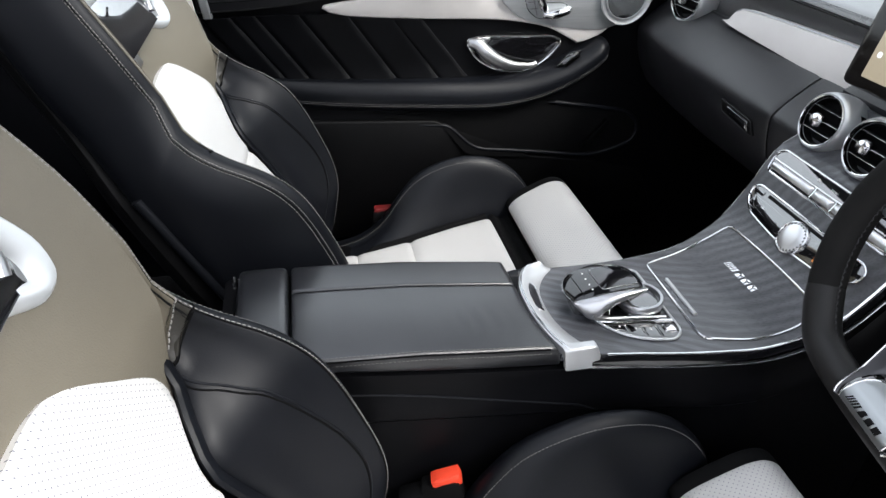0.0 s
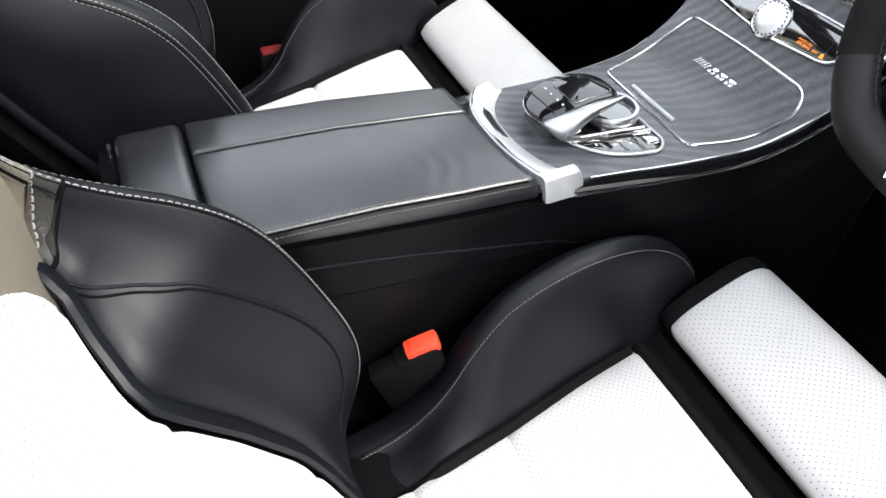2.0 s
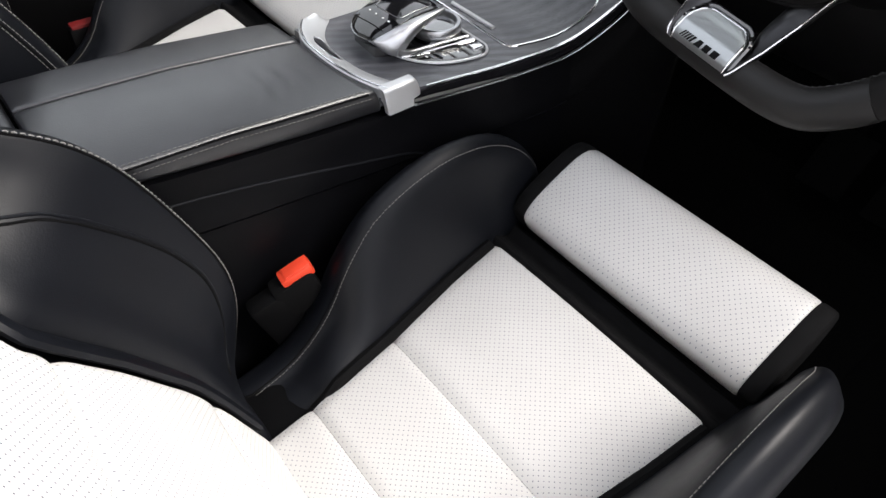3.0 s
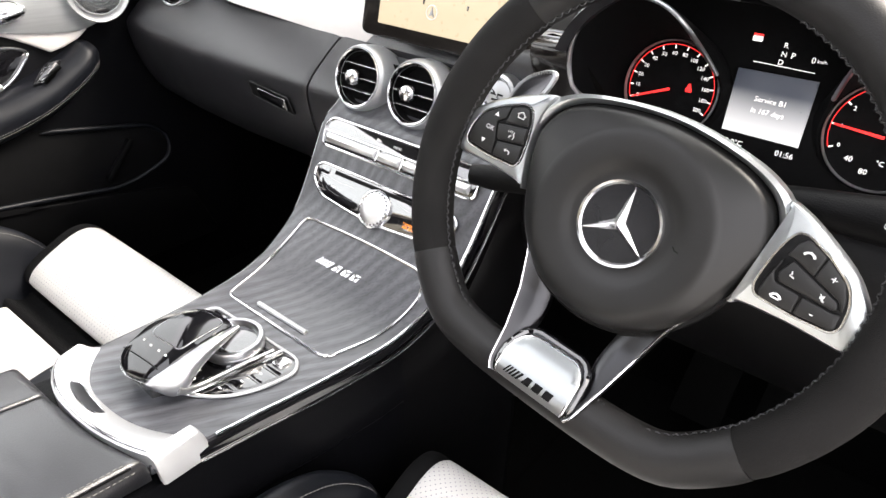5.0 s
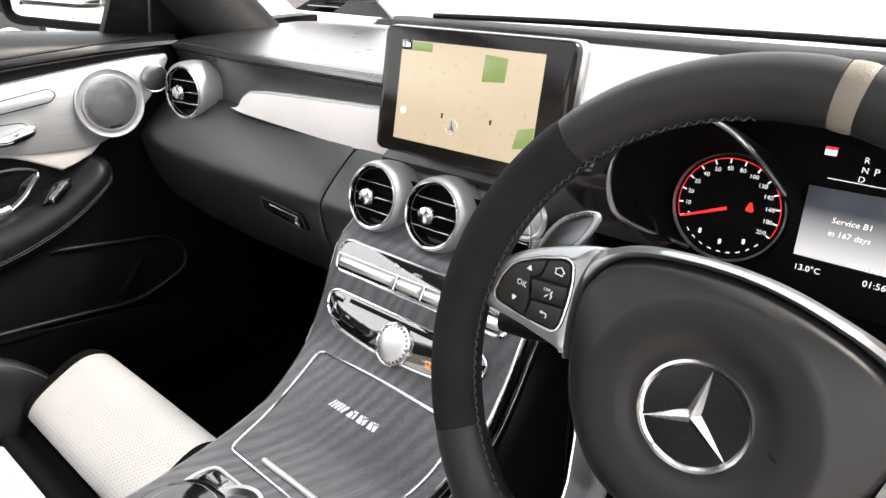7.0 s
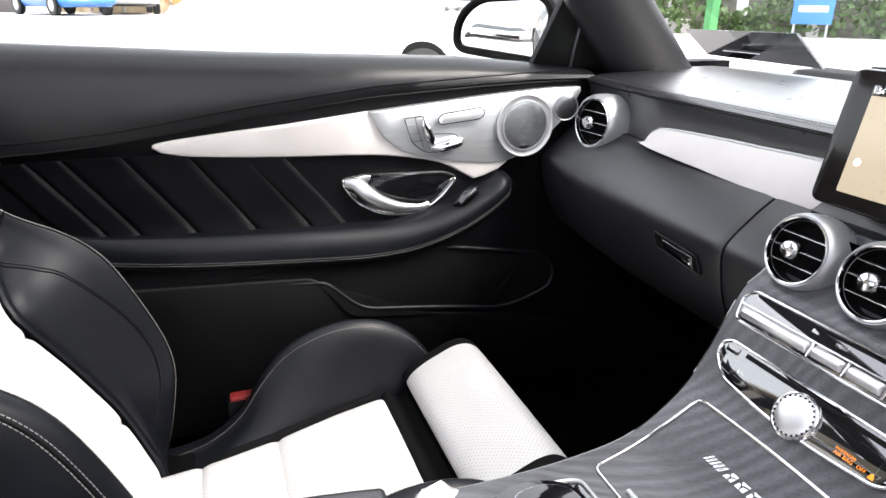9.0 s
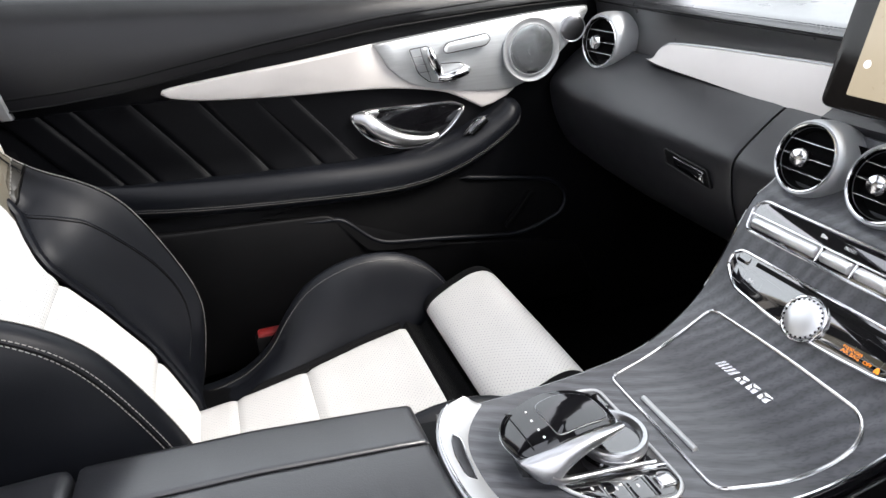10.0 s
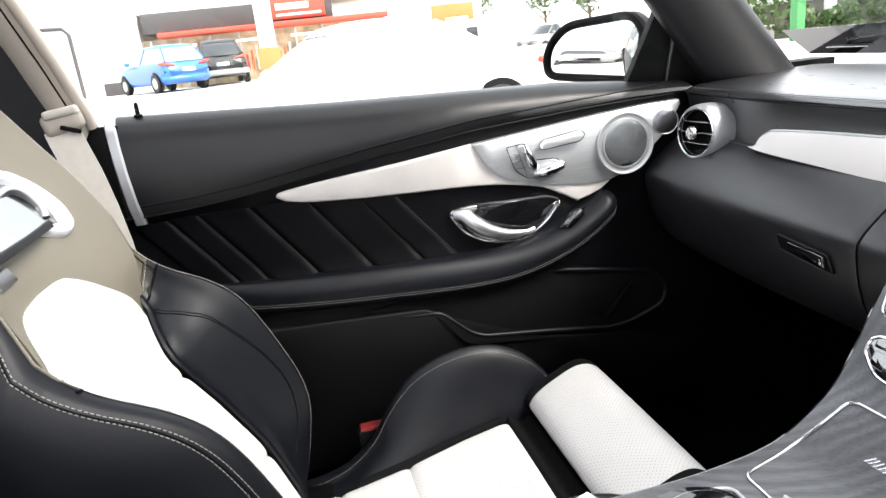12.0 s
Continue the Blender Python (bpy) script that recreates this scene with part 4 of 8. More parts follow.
def slashes_badge(f, length, height, material, parent, label):
    """A maker's badge as plain slanted bars and blocks."""
    u = -length / 2
    sh = height * 0.55
    for w, gap in ((0.030, 0.022), (0.034, 0.022), (0.038, 0.022), (0.042, 0.022), (0.048, 0.05)):
        a, b = u, u + w * length
        part("bar", plate([(a, -height / 2), (b, -height / 2), (b + sh, height / 2), (a + sh, height / 2)], f, 0.0014, 0.0003), material, parent, label)
        u = b + gap * length
    u += 0.02 * length
    for k in range(3):
        w = 0.165 * length
        part("block", plate([(u, -height / 2), (u + w * 0.86, -height / 2), (u + w, height / 2), (u + w * (0.40 if k == 0 else 0.14), height / 2)], f, 0.0014, 0.0003), material, parent, label)
        u += w + 0.030 * length


slashes_badge(on_stack(0.014, 0.305), 0.078, 0.0090, CHROME, console, "chrome badge piece")

# touch controller
ctrl = rounded([(-0.062, 0.163), (-0.056, 0.1795), (0.080, 0.1805), (0.0930, 0.166), (0.086, 0.128), (0.072, 0.100), (0.046, 0.078), (-0.02, 0.066), (-0.060, 0.082)], [0.010, 0.008, 0.010, 0.010, 0.02, 0.02, 0.02, 0.03, 0.02], 6)
cbase = part("controller_base", plate(ctrl, stack, 0.0025, 0.0008), GLOSS, console, "glossy black controller surround")
part("controller_frame", tube([stack(u, v, 0.0022) for u, v in ctrl], 0.0018, 8, True), ARCH_METAL, console, "chrome frame round the controller")
part("divider", tube([stack(u, v, 0.003) for u, v in ((0.044, 0.078), (0.0475, 0.092), (0.0490, 0.112), (0.0520, 0.141), (0.058, 0.178))], 0.0018, 6), CHROME, cbase)
def rail(v):
    return lerp_table([(0.078, 0.044), (0.100, 0.048), (0.140, 0.052), (0.178, 0.058)], v) + 0.0030


def brim(v):
    return lerp_table([(0.084, 0.052), (0.098, 0.066), (0.112, 0.0755), (0.128, 0.0835), (0.150, 0.0885), (0.166, 0.0905), (0.178, 0.082)], v) - 0.0030


for i, (v0, v1) in enumerate(((0.094, 0.113), (0.1142, 0.132), (0.1332, 0.151), (0.1522, 0.179))):
    poly = rounded([(rail(v0), v0), (brim(v0), v0), (brim((v0 + v1) / 2), (v0 + v1) / 2), (brim(v1), v1), (rail(v1), v1)], 0.0015, 2)
    part("button", plate(poly, stack, 0.0034, 0.0004), GLOSS, cbase)
    u, v = (rail((v0 + v1) / 2) + brim((v0 + v1) / 2)) / 2, (v0 + v1) / 2
    if i == 3:
        part("rocker", plate(rounded([(u - 0.007, v - 0.008), (u + 0.007, v - 0.008), (u + 0.008, v + 0.008), (u - 0.006, v + 0.008)], 0.003, 3), stack, 0.007, 0.002), CHROME, cbase, "chrome rocker")
    else:
        part("button_mark", plate(rounded([(u - 0.002, v - 0.001), (u + 0.002, v - 0.001), (u + 0.002, v + 0.001), (u - 0.002, v + 0.001)], 0.0005, 2), stack, 0.0037, 0.0002), WHITE_PRINT, cbase)
part("button", plate(rounded([(-0.052, 0.1650), (-0.030, 0.1660), (-0.029, 0.1760), (-0.050, 0.1755)], 0.002, 2), stack, 0.0045, 0.0008), GLOSS, cbase)
dial_m = frame_axes(stack(0.020, 0.148, 0.002), V(1, 0, 0), V(0, 1, 0.02).normalized(), V(0, -0.02, 1).normalized())
part("dial", disc_stack([(0.0, 0.0), (0.031, 0.0), (0.031, 0.004), (0.029, 0.006), (0.0, 0.006)], dial_m), GLOSS, console)
part("dial_ring", ring_body([(0.0235, 0.006), (0.0302, 0.006), (0.0312, 0.008), (0.0312, 0.0105), (0.0306, 0.0110), (0.0312, 0.0115), (0.0312, 0.0165), (0.0300, 0.0185), (0.0262, 0.0185), (0.0245, 0.016)], dial_m), SATIN, console, "knurled silver dial ring")
part("dial_face", disc_stack([(0.0, 0.008), (0.0245, 0.008), (0.0245, 0.012), (0.0, 0.0135)], dial_m), GLOSS, console)
# palm rest with touch surface over the dial
PADO = V(0.002, 0.1495, 0.7000)
pad_f = sheet(PADO, (1, 0.10, 0.07), (-0.10, 1, 0.03))


def pad_top(u, v, h=0.0):
    """The gently domed top of the hand rest, falling away at its rear end."""
    return pad_f(u, v, 0.003 - 3.0 * (v - 0.018) ** 2 - (0.45 * (-0.012 - v) ** 1.35 if v < -0.012 else 0) - 2.2 * (u + 0.002) ** 2 + h)


pad = rounded([(-0.030, -0.034), (-0.008, -0.045), (0.026, -0.042), (0.034, -0.018), (0.036, 0.026), (0.036, 0.053), (-0.012, 0.056), (-0.034, 0.020)], [0.018, 0.02, 0.014, 0.02, 0.03, 0.016, 0.018, 0.03], 6)
rings = []
for k, h in ((0.50, -0.030), (0.70, -0.027), (0.88, -0.017), (0.97, -0.008), (1.0, -0.0035), (0.99, -0.0012), (0.96, 0.0), (0.75, 0.0), (0.5, 0.0), (0.25, 0.0)):
    c = (-0.002, 0.008)
    rings.append([pad_top(c[0] + (u - c[0]) * k, c[1] + (v - c[1]) * k, h) for u, v in pad])
palm = part("palm_rest", loft(rings), TOUCH_BLACK, console, "glossy black hand rest with touch surface")
part("rim_line", tube([pad_top(-0.002 + (u + 0.002) * 0.997, 0.008 + (v - 0.008) * 0.997, -0.0028) for u, v in pad], 0.0006, 5, True), CHROME, palm, "thin bright rim of the hand rest")
touch = rounded([(-0.019, -0.004), (0.027, -0.006), (0.029, 0.026), (0.029, 0.047), (-0.006, 0.048), (-0.020, 0.026)], [0.010, 0.006, 0.02, 0.012, 0.012, 0.02], 5)
rings = [[pad_top(0.001 + (u - 0.001) * k, 0.028 + (v - 0.028) * k, h) for u, v in touch] for k, h in ((1.0, -0.001), (1.0, 0.0007), (0.985, 0.0012), (0.6, 0.0012), (0.3, 0.0012))]
part("touch_surface", loft(rings), TOUCH_BLACK, palm, "glass-like touch surface")
part("touch_line", tube([pad_top(u * 1.01, v, 0.0006) for u, v in touch], 0.0004, 5, True), SATIN, palm)
part("key_slit", tube([pad_top(-0.031 + 0.055 * i / 8, -0.026 - 0.003 * i / 8, 0.0001) for i in range(9)], 0.0006, 5), PLASTIC, palm)
for u, v in ((-0.016, -0.0125), (-0.003, -0.0145), (0.010, -0.0155), (0.020, -0.016)):
    part("touch_mark", plate(rounded([(u - 0.0013, v - 0.0009), (u + 0.0013, v - 0.0009), (u + 0.0013, v + 0.0009), (u - 0.0013, v + 0.0009)], 0.0004, 2), lambda a, b, h=0.0: pad_top(a, b, 0.0003 + h), 0.0003, 0.0001), WHITE_PRINT, palm)
# silver lever along its side, with the stem that carries it
stations = [(0.205, 0.0335, 0.7005, 0.0360, 0.6965), (0.190, 0.0355, 0.7018, 0.0410, 0.6950), (0.174, 0.0365, 0.7022, 0.0445, 0.6925), (0.158, 0.0368, 0.7012, 0.0470, 0.6875), (0.146, 0.0365, 0.6995, 0.0485, 0.6805), (0.138, 0.0355, 0.6975, 0.0495, 0.6735), (0.130, 0.0345, 0.6955, 0.0480, 0.6700), (0.122, 0.0325, 0.6925, 0.0440, 0.6715), (0.114, 0.0300, 0.6885, 0.0365, 0.6785), (0.109, 0.0280, 0.6855, 0.0300, 0.6830)]
rings = []
for y, xt, zt, xb, zb in crom(stations, 30):
    top, low = V(xt, y, zt), V(xb, y, zb)
    w = low - top
    rings.append([Vector(p) for p in crom([tuple(q) for q in (top, top + w * 0.25 + V(0.0042, 0, 0.0030), top + w * 0.65 + V(0.0045, 0, 0.0026), low, low + V(-0.009, 0, 0.0015) - w * 0.05, top + V(-0.006, 0, -0.003) + w * 0.2)], 20, True)])
part("lever", loft(rings), SATIN, palm, "broad satin silver lever of the hand rest")
st = crom([(0.0455, 0.130, 0.6760), (0.0475, 0.138, 0.6715), (0.0475, 0.150, 0.6685), (0.0485, 0.170, 0.6672), (0.0515, 0.200, 0.6668), (0.0560, 0.229, 0.6668)], 22)
part("lever_stem", tube([V(*p) for p in st], [lerp_table([(0, 0.0060), (4, 0.0050), (8, 0.0034), (14, 0.0024), (21, 0.0018)], i) for i in range(22)], 12, flat=0.8, up=(0.3, 0, 1)), SATIN, palm, "bright rail under the lever")
part("foot", loft([[V(x, y, z) for x, y in ((-0.022, 0.118), (0.024, 0.115), (0.032, 0.135), (0.026, 0.165), (-0.022, 0.165))] for z in (0.660, 0.685)]), GLOSS, palm)

# climate strip
strip = rounded([(-0.104, 0.444), (-0.098, 0.4405), (0.127, 0.4405), (0.135, 0.444), (0.137, 0.468), (0.128, 0.4765), (-0.100, 0.4765), (-0.109, 0.468)], 0.006, 3)
climate = part("climate_panel", plate(strip, stack, 0.003, 0.0008), PANEL_GLASS, console, "black climate strip with chrome rockers")
part("climate_frame", tube([stack(u, v, 0.003) for u, v in strip], 0.0017, 6, True), CHROME, climate)
for a, b in ((-0.099, -0.0145), (-0.0085, 0.0245), (0.0305, 0.064), (0.070, 0.127)):
    rings = []
    for u in (a, a + 0.0012, a + 0.004, b - 0.004, b - 0.0012, b):
        k = 0.45 if u in (a, b) else (0.82 if u in (a + 0.0012, b - 0.0012) else 1.0)
        rings.append([stack(u, 0.4510 + 0.0062 * math.cos(q), 0.001 + 0.0085 * k * max(math.sin(q), -0.1)) for q in (2 * math.pi * i / 24 for i in range(24))])
    part("rocker", loft(rings), ROCKER_METAL, climate, "rounded bright metal rocker")
for u in (-0.0115, 0.0275, 0.067):
    part("divider", tube([stack(u, 0.443 + 0.0165 * i / 5, 0.0034) for i in range(6)], 0.0013, 6), CHROME, climate)
part("middle_line", tube([stack(-0.105 + 0.238 * i / 8, 0.4592, 0.0032) for i in range(9)], 0.0011, 6), CHROME, climate)
for k in range(3):
    part("marking", plate([(-0.021 + 0.0025 * k, 0.4665), (-0.0195 + 0.0025 * k, 0.4665), (-0.0195 + 0.0025 * k, 0.4700 - 0.0008 * k), (-0.021 + 0.0025 * k, 0.4700 - 0.0008 * k)], stack, 0.0034, 0.0001), WHITE_PRINT, climate)
for txt, u in (("MENU", 0.013), ("A/C", 0.075)):
    part("marking", lettering(txt, 0.0044, on_stack(u, 0.4665), thick=0.0034), WHITE_PRINT, climate)
# radio strip with the round control in its middle
radio_line = rounded([(-0.098, 0.397), (-0.100, 0.412), (-0.090, 0.4195), (0.118, 0.4195), (0.128, 0.412), (0.126, 0.397), (0.104, 0.379), (0.040, 0.3735), (-0.012, 0.3735), (-0.076, 0.380)], [0.006, 0.005, 0.005, 0.005, 0.005, 0.006, 0.01, 0.02, 0.02, 0.01], 3)
radio = part("radio_panel", plate(radio_line, stack, 0.003, 0.0008), PANEL_GLASS, console, "glossy black radio key strip")
part("radio_frame", tube([stack(u, v, 0.003) for u, v in radio_line], 0.0017, 6, True), CHROME, radio)
part("disc_slot", plate(rounded([(-0.066, 0.4105), (0.112, 0.4105), (0.112, 0.4155), (-0.066, 0.4155)], 0.001, 2), stack, 0.0036, 0.0003), PLASTIC, radio)
for i, (a, b) in enumerate(((-0.088, -0.071), (-0.069, -0.047), (-0.045, -0.022), (0.046, 0.070), (0.073, 0.097))):
    poly = rounded([(a, 0.3895), (b, 0.3865), (b, 0.4025), (a, 0.4045)], 0.002, 2)
    part("key", plate(poly, stack, 0.0033, 0.0002), PANEL_GLASS, radio, "radio key")
    part("key_gap", tube([stack(u, v, 0.0032) for u, v in poly], 0.0004, 4, True), GUNMETAL, radio)
part("key", plate(rounded([(-0.092, 0.407), (-0.074, 0.407), (-0.074, 0.4155), (-0.092, 0.4155)], 0.002, 2), stack, 0.0036, 0.0003), PANEL_GLASS, radio)
for txt, u, mt in (("RADIO", -0.058, WHITE_PRINT), ("MEDIA", -0.034, WHITE_PRINT), ("TEL", 0.058, WHITE_PRINT)):
    part("marking", lettering(txt, 0.0042, on_stack(u, 0.395), thick=0.0036), mt, radio)
part("warning_light", lettering("AIR BAG", 0.0050, on_stack(0.069, 0.3845), bm=lettering("PASSENGER", 0.0038, on_stack(0.069, 0.3885), thick=0.0036), thick=0.0036), LIT_AMBER, radio, "amber airbag warning text")
part("warning_light", lettering("OFF", 0.0048, on_stack(0.086, 0.3848), thick=0.0036), LIT_AMBER, radio, "amber warning text")
part("warning_light", plate(rounded([(0.093, 0.3820), (0.0985, 0.3820), (0.0970, 0.3875), (0.0945, 0.3875)], 0.001, 2), stack, 0.0036, 0.0003), LIT_AMBER, radio, "amber warning sign")
ko = stack(0.014, 0.390, 0.0)
kn = (stack(0.014, 0.390, 0.01) - ko).normalized()
km = frame_axes(ko, V(1, 0, 0), kn.cross(V(1, 0, 0)), kn)
knob = part("round_control", disc_stack([(0.0, 0.0), (0.0240, 0.0), (0.0240, 0.0050), (0.0232, 0.0070), (0.0215, 0.0078), (0.0203, 0.0066), (0.0, 0.0066)], km), CHROME, radio, "round chrome-rimmed control dial")
part("dial_face", disc_stack([(0.0, 0.0064), (0.0200, 0.0064), (0.0196, 0.0074), (0.0165, 0.0086), (0.010, 0.0094), (0.0, 0.0098)], km, 48), ROCKER_METAL, knob, "bright domed dial face")
for i in range(24):
    a = i * math.pi / 12
    c, s_ = math.cos(a), math.sin(a)
    part("grip_notch", plate([(c * 0.0168 - s_ * 0.0009, s_ * 0.0168 + c * 0.0009), (c * 0.0200 - s_ * 0.0012, s_ * 0.0200 + c * 0.0012), (c * 0.0200 + s_ * 0.0012, s_ * 0.0200 - c * 0.0012), (c * 0.0168 + s_ * 0.0009, s_ * 0.0168 - c * 0.0009)], lambda u, v, h=0.0: km @ V(u, v, 0.0073 + h), 0.0006, 0.0002), FABRIC, knob)

# ---- dashboard ----
dash = thing("dashboard", (0, 0.7, 0.6), "black leather dashboard with a white trim blade", "dashboard")
# lower pad: a rounded swell across the car, opened in the middle for the console
pad_sec = [(0.600, 0.893), (0.585, 0.889), (0.560, 0.875), (0.531, 0.852), (0.511, 0.833), (0.504, 0.820), (0.505, 0.800), (0.513, 0.765), (0.530, 0.725), (0.556, 0.690), (0.60, 0.665), (0.70, 0.66), (0.70, 0.88)]
sec = crom(pad_sec, 48, True)


def pad_ring(x, k=1.0, dy=0.0, dz=0.0):
    cy, cz = 0.60, 0.77
    return [V(x, cy + (y - cy) * k + dy, cz + (z - cz) * k + dz) for y, z in sec]


def swell(x):
    return 0.030 * max(0, (abs(x) - 0.45) / 0.3) ** 1.5


rings = [pad_ring(x, k, swell(x)) for x, k in ((-0.735, 0.9), (-0.728, 0.97), (-0.715, 1), (-0.6, 1), (-0.45, 1), (-0.3, 1), (-0.212, 1), (-0.204, 0.995), (-0.2005, 0.985))]
lower = part("lower_pad", loft(rings), DASH_SKIN, dash, "smooth black passenger-side dash pad with glovebox")
rings = [pad_ring(x, k) for x, k in ((-0.1970, 0.985), (-0.1935, 0.995), (-0.186, 1), (-0.15, 1), (-0.1, 1.0))]
for rr in rings:
    for v in rr:
        if v.z < 0.80:
            v.y = max(v.y, 0.505)
part("centre_cheek", loft(rings), DASH_SKIN, dash)
rings = [pad_ring(x, k, 0.0, -0.045) for x, k in ((0.135, 0.98), (0.15, 1), (0.3, 1), (0.5, 1), (0.70, 1), (0.73, 0.97))]
part("driver_pad", loft(rings), PLASTIC, dash)
# glovebox catch
gf = sheet((0, 0.5045, 0.790), (1, 0, 0), (0, -0.19, 1), (0, -1, -0.19))
gl = rounded([(-0.322, -0.006), (-0.231, -0.016), (-0.2385, 0.009), (-0.327, 0.016)], [0.004, 0.003, 0.005, 0.006], 4)
catch = part("glovebox_catch", plate(gl, lambda u, v, h=0.0: gf(u, v, h), 0.0016, 0.0006, 0.02), FABRIC, lower, "dark recess of the glovebox catch")
part("catch_lip", tube([gf(u, v, 0.0016) for u, v in gl], 0.0009, 6, True), DASH_SKIN, catch)
part("catch_lever", plate(rounded([(-0.300, -0.003), (-0.240, -0.0105), (-0.2435, 0.006), (-0.304, 0.011)], 0.003, 3), lambda u, v, h=0.0: gf(u, v, h + 0.001), 0.0040, 0.0015), GLOSS, catch, "glossy black release lever")
part("lock", disc_stack([(0, 0), (0.0045, 0), (0.0045, 0.003), (0.003, 0.0035), (0, 0.0035)], frame_axes(gf(-0.248, -0.002, 0.0035), V(1, 0, 0), V(0, -0.19, 1).normalized(), V(0, -1, -0.19).normalized()), 16), CHROME, catch, "small chrome lock")
# upper fascia and top pad
def fascia(x0, x1, y=0.0):
    rings = []
    for i in range(21):
        x = x0 + (x1 - x0) * i / 20
        b = swell(x) * 0.8
        rings.append([V(x, 0.600 + b, 0.890), V(x, 0.606 + b, 0.93), V(x, 0.600 + b, 0.957), V(x, 0.594 + b, 0.966), V(x, 0.600 + b, 0.972), V(x, 0.625 + b, 0.976), V(x, 0.74, 0.983), V(x, 0.90, 0.985), V(x, 1.02, 0.975), V(x, 1.04, 0.95), V(x, 0.9, 0.88), V(x, 0.66, 0.88)])
    return loft(rings)


part("upper_fascia", fascia(-0.72, 0.205), DASH_TOP, dash, "black stitched dash top")
part("upper_fascia", fascia(0.60, 0.72), DASH_TOP, dash)
part("fascia_seam", tube([V(x, 0.5935 + swell(x) * 0.8, 0.9625) for x in (-0.70, -0.5, -0.35, -0.13)], 0.0013, 6), PLASTIC, dash)
part("stitching", stitches([V(x, 0.600 + swell(x) * 0.8, 0.9735) for x in (-0.70, -0.5, -0.35, -0.13)], 0.006, 0.004), THREAD_DARK, dash)
# white blade of trim
up = crom([(-0.486, 0.8945), (-0.478, 0.906), (-0.462, 0.916), (-0.44, 0.9215), (-0.35, 0.927), (-0.25, 0.931), (-0.13, 0.935), (0.20, 0.942)], 40)
lo = crom([(-0.486, 0.8945), (-0.46, 0.8905), (-0.42, 0.888), (-0.35, 0.885), (-0.25, 0.881), (-0.13, 0.879), (0.0, 0.878), (0.20, 0.878)], 40)
rings = []
for (xu, zu), (xl, zl) in zip(up, lo):
    b = swell(xu) * 0.6
    rings.append([V(xu, 0.592 + b, zu + 0.0005), V(xu, 0.586 + b, zu - 0.0008), V(xl, 0.575 + b, (zu + zl) / 2), V(xl, 0.5715 + b, zl + 0.001), V(xl, 0.577 + b, zl - 0.0005), V(xl, 0.60 + b, zl), V(xu, 0.605 + b, zu)])
blade = part("trim_blade", loft(rings), WHITE_LEATHER, dash, "smooth white trim blade")
part("blade_line", tube([V(x, 0.5895 + swell(x) * 0.6, z + 0.0012) for x, z in up], 0.0012, 6), SATIN, blade)
part("blade_shadow_gap", tube([V(x, 0.577 + swell(x) * 0.6, z - 0.002) for x, z in lo], 0.0014, 6), PLASTIC, blade)


def air_vent(centre, axis, radius, depth, label, stem=0.03):
    axis = Vector(axis).normalized()
    ax = V(1, 0, 0) - axis * axis.x
    ax.normalize()
    m = frame_axes(Vector(centre), ax, axis.cross(ax), axis)
    R = radius
    vent = part("air_vent", ring_body([(R * 0.80, -depth), (R * 0.80, -0.004), (R * 0.84, 0.0), (R * 0.93, 0.0012), (R * 0.985, -0.002), (R * 1.02, -0.007), (R * 1.045, -0.016), (R * 1.06, -depth * 0.42), (R * 1.04, -depth * 0.62), (R * 0.96, -depth * 0.85), (R * 0.88, -depth)], m, 56), VENT_METAL, dash, label)
    part("bright_ring", ring_body([(R * 0.81, -0.003), (R * 0.84, 0.0022), (R * 0.875, 0.0028), (R * 0.89, 0.0012), (R * 0.85, -0.001)], m, 56), CHROME, vent)
    part("throat", disc_stack([(0, -depth + 0.002), (R * 0.8, -depth + 0.002), (R * 0.8, -depth + 0.006), (0, -depth + 0.006)], m, 32), FABRIC, vent)
    # added black disc: hides the wood and stands in for the throat's darkness
    part("throat_dark", disc_stack([(0, -0.0175), (R * 0.802, -0.0175), (R * 0.802, -0.0155), (0, -0.0155)], m, 32), FABRIC, vent, "black disc added for the dark of the throat behind the slats")
    part("throat_tube", ring_body([(R * 0.70, -depth), (R * 0.775, -0.006), (R * 0.80, -0.0035), (R * 0.803, -0.006), (R * 0.803, -depth)], m, 40), FABRIC, vent)
    for k in (-0.45, 0.0, 0.45):
        w = R * 0.8 * math.sqrt(1 - k * k)
        part("slat", rbox(m @ V(0, k * R * 0.86, -0.008), (2 * w, 0.0016, 0.014), 0.0005, m.to_3x3(), 1), FABRIC, vent)
        part("slat_edge", rbox(m @ V(0, k * R * 0.86, -0.0012), (2 * w * 0.94, 0.0012, 0.0010), 0.0003, m.to_3x3(), 1), CHROME, vent)
    part("vent_knob", disc_stack([(0, -0.006), (R * 0.17, -0.006), (R * 0.20, 0.002), (R * 0.25, 0.006), (R * 0.25, 0.010), (R * 0.2, 0.0135), (R * 0.08, 0.015), (0, 0.015)], m, 18), CHROME, vent, "chrome vent knob")
    return vent


for vx in (-0.0855, 0.0050, 0.0955):
    air_vent((vx, 0.492, 0.8625), (0.0, -0.95, 0.27), 0.0405, 0.055, "round silver-ringed centre air vent")
air_vent((-0.603, 0.560, 0.907), (0.15, -0.985, 0.08), 0.047, 0.07, "round silver outer air vent")
air_vent((0.655, 0.56, 0.90), (-0.2, -0.93, 0.1), 0.045, 0.06, "round silver outer air vent")
part("vent_bed", loft([[V(x, 0.550, 0.80), V(x, 0.548, 0.890), V(x, 0.566, 0.900), V(x, 0.60, 0.895), V(x, 0.60, 0.80)] for x in (-0.125, 0.155)]), DASH_SKIN, dash)

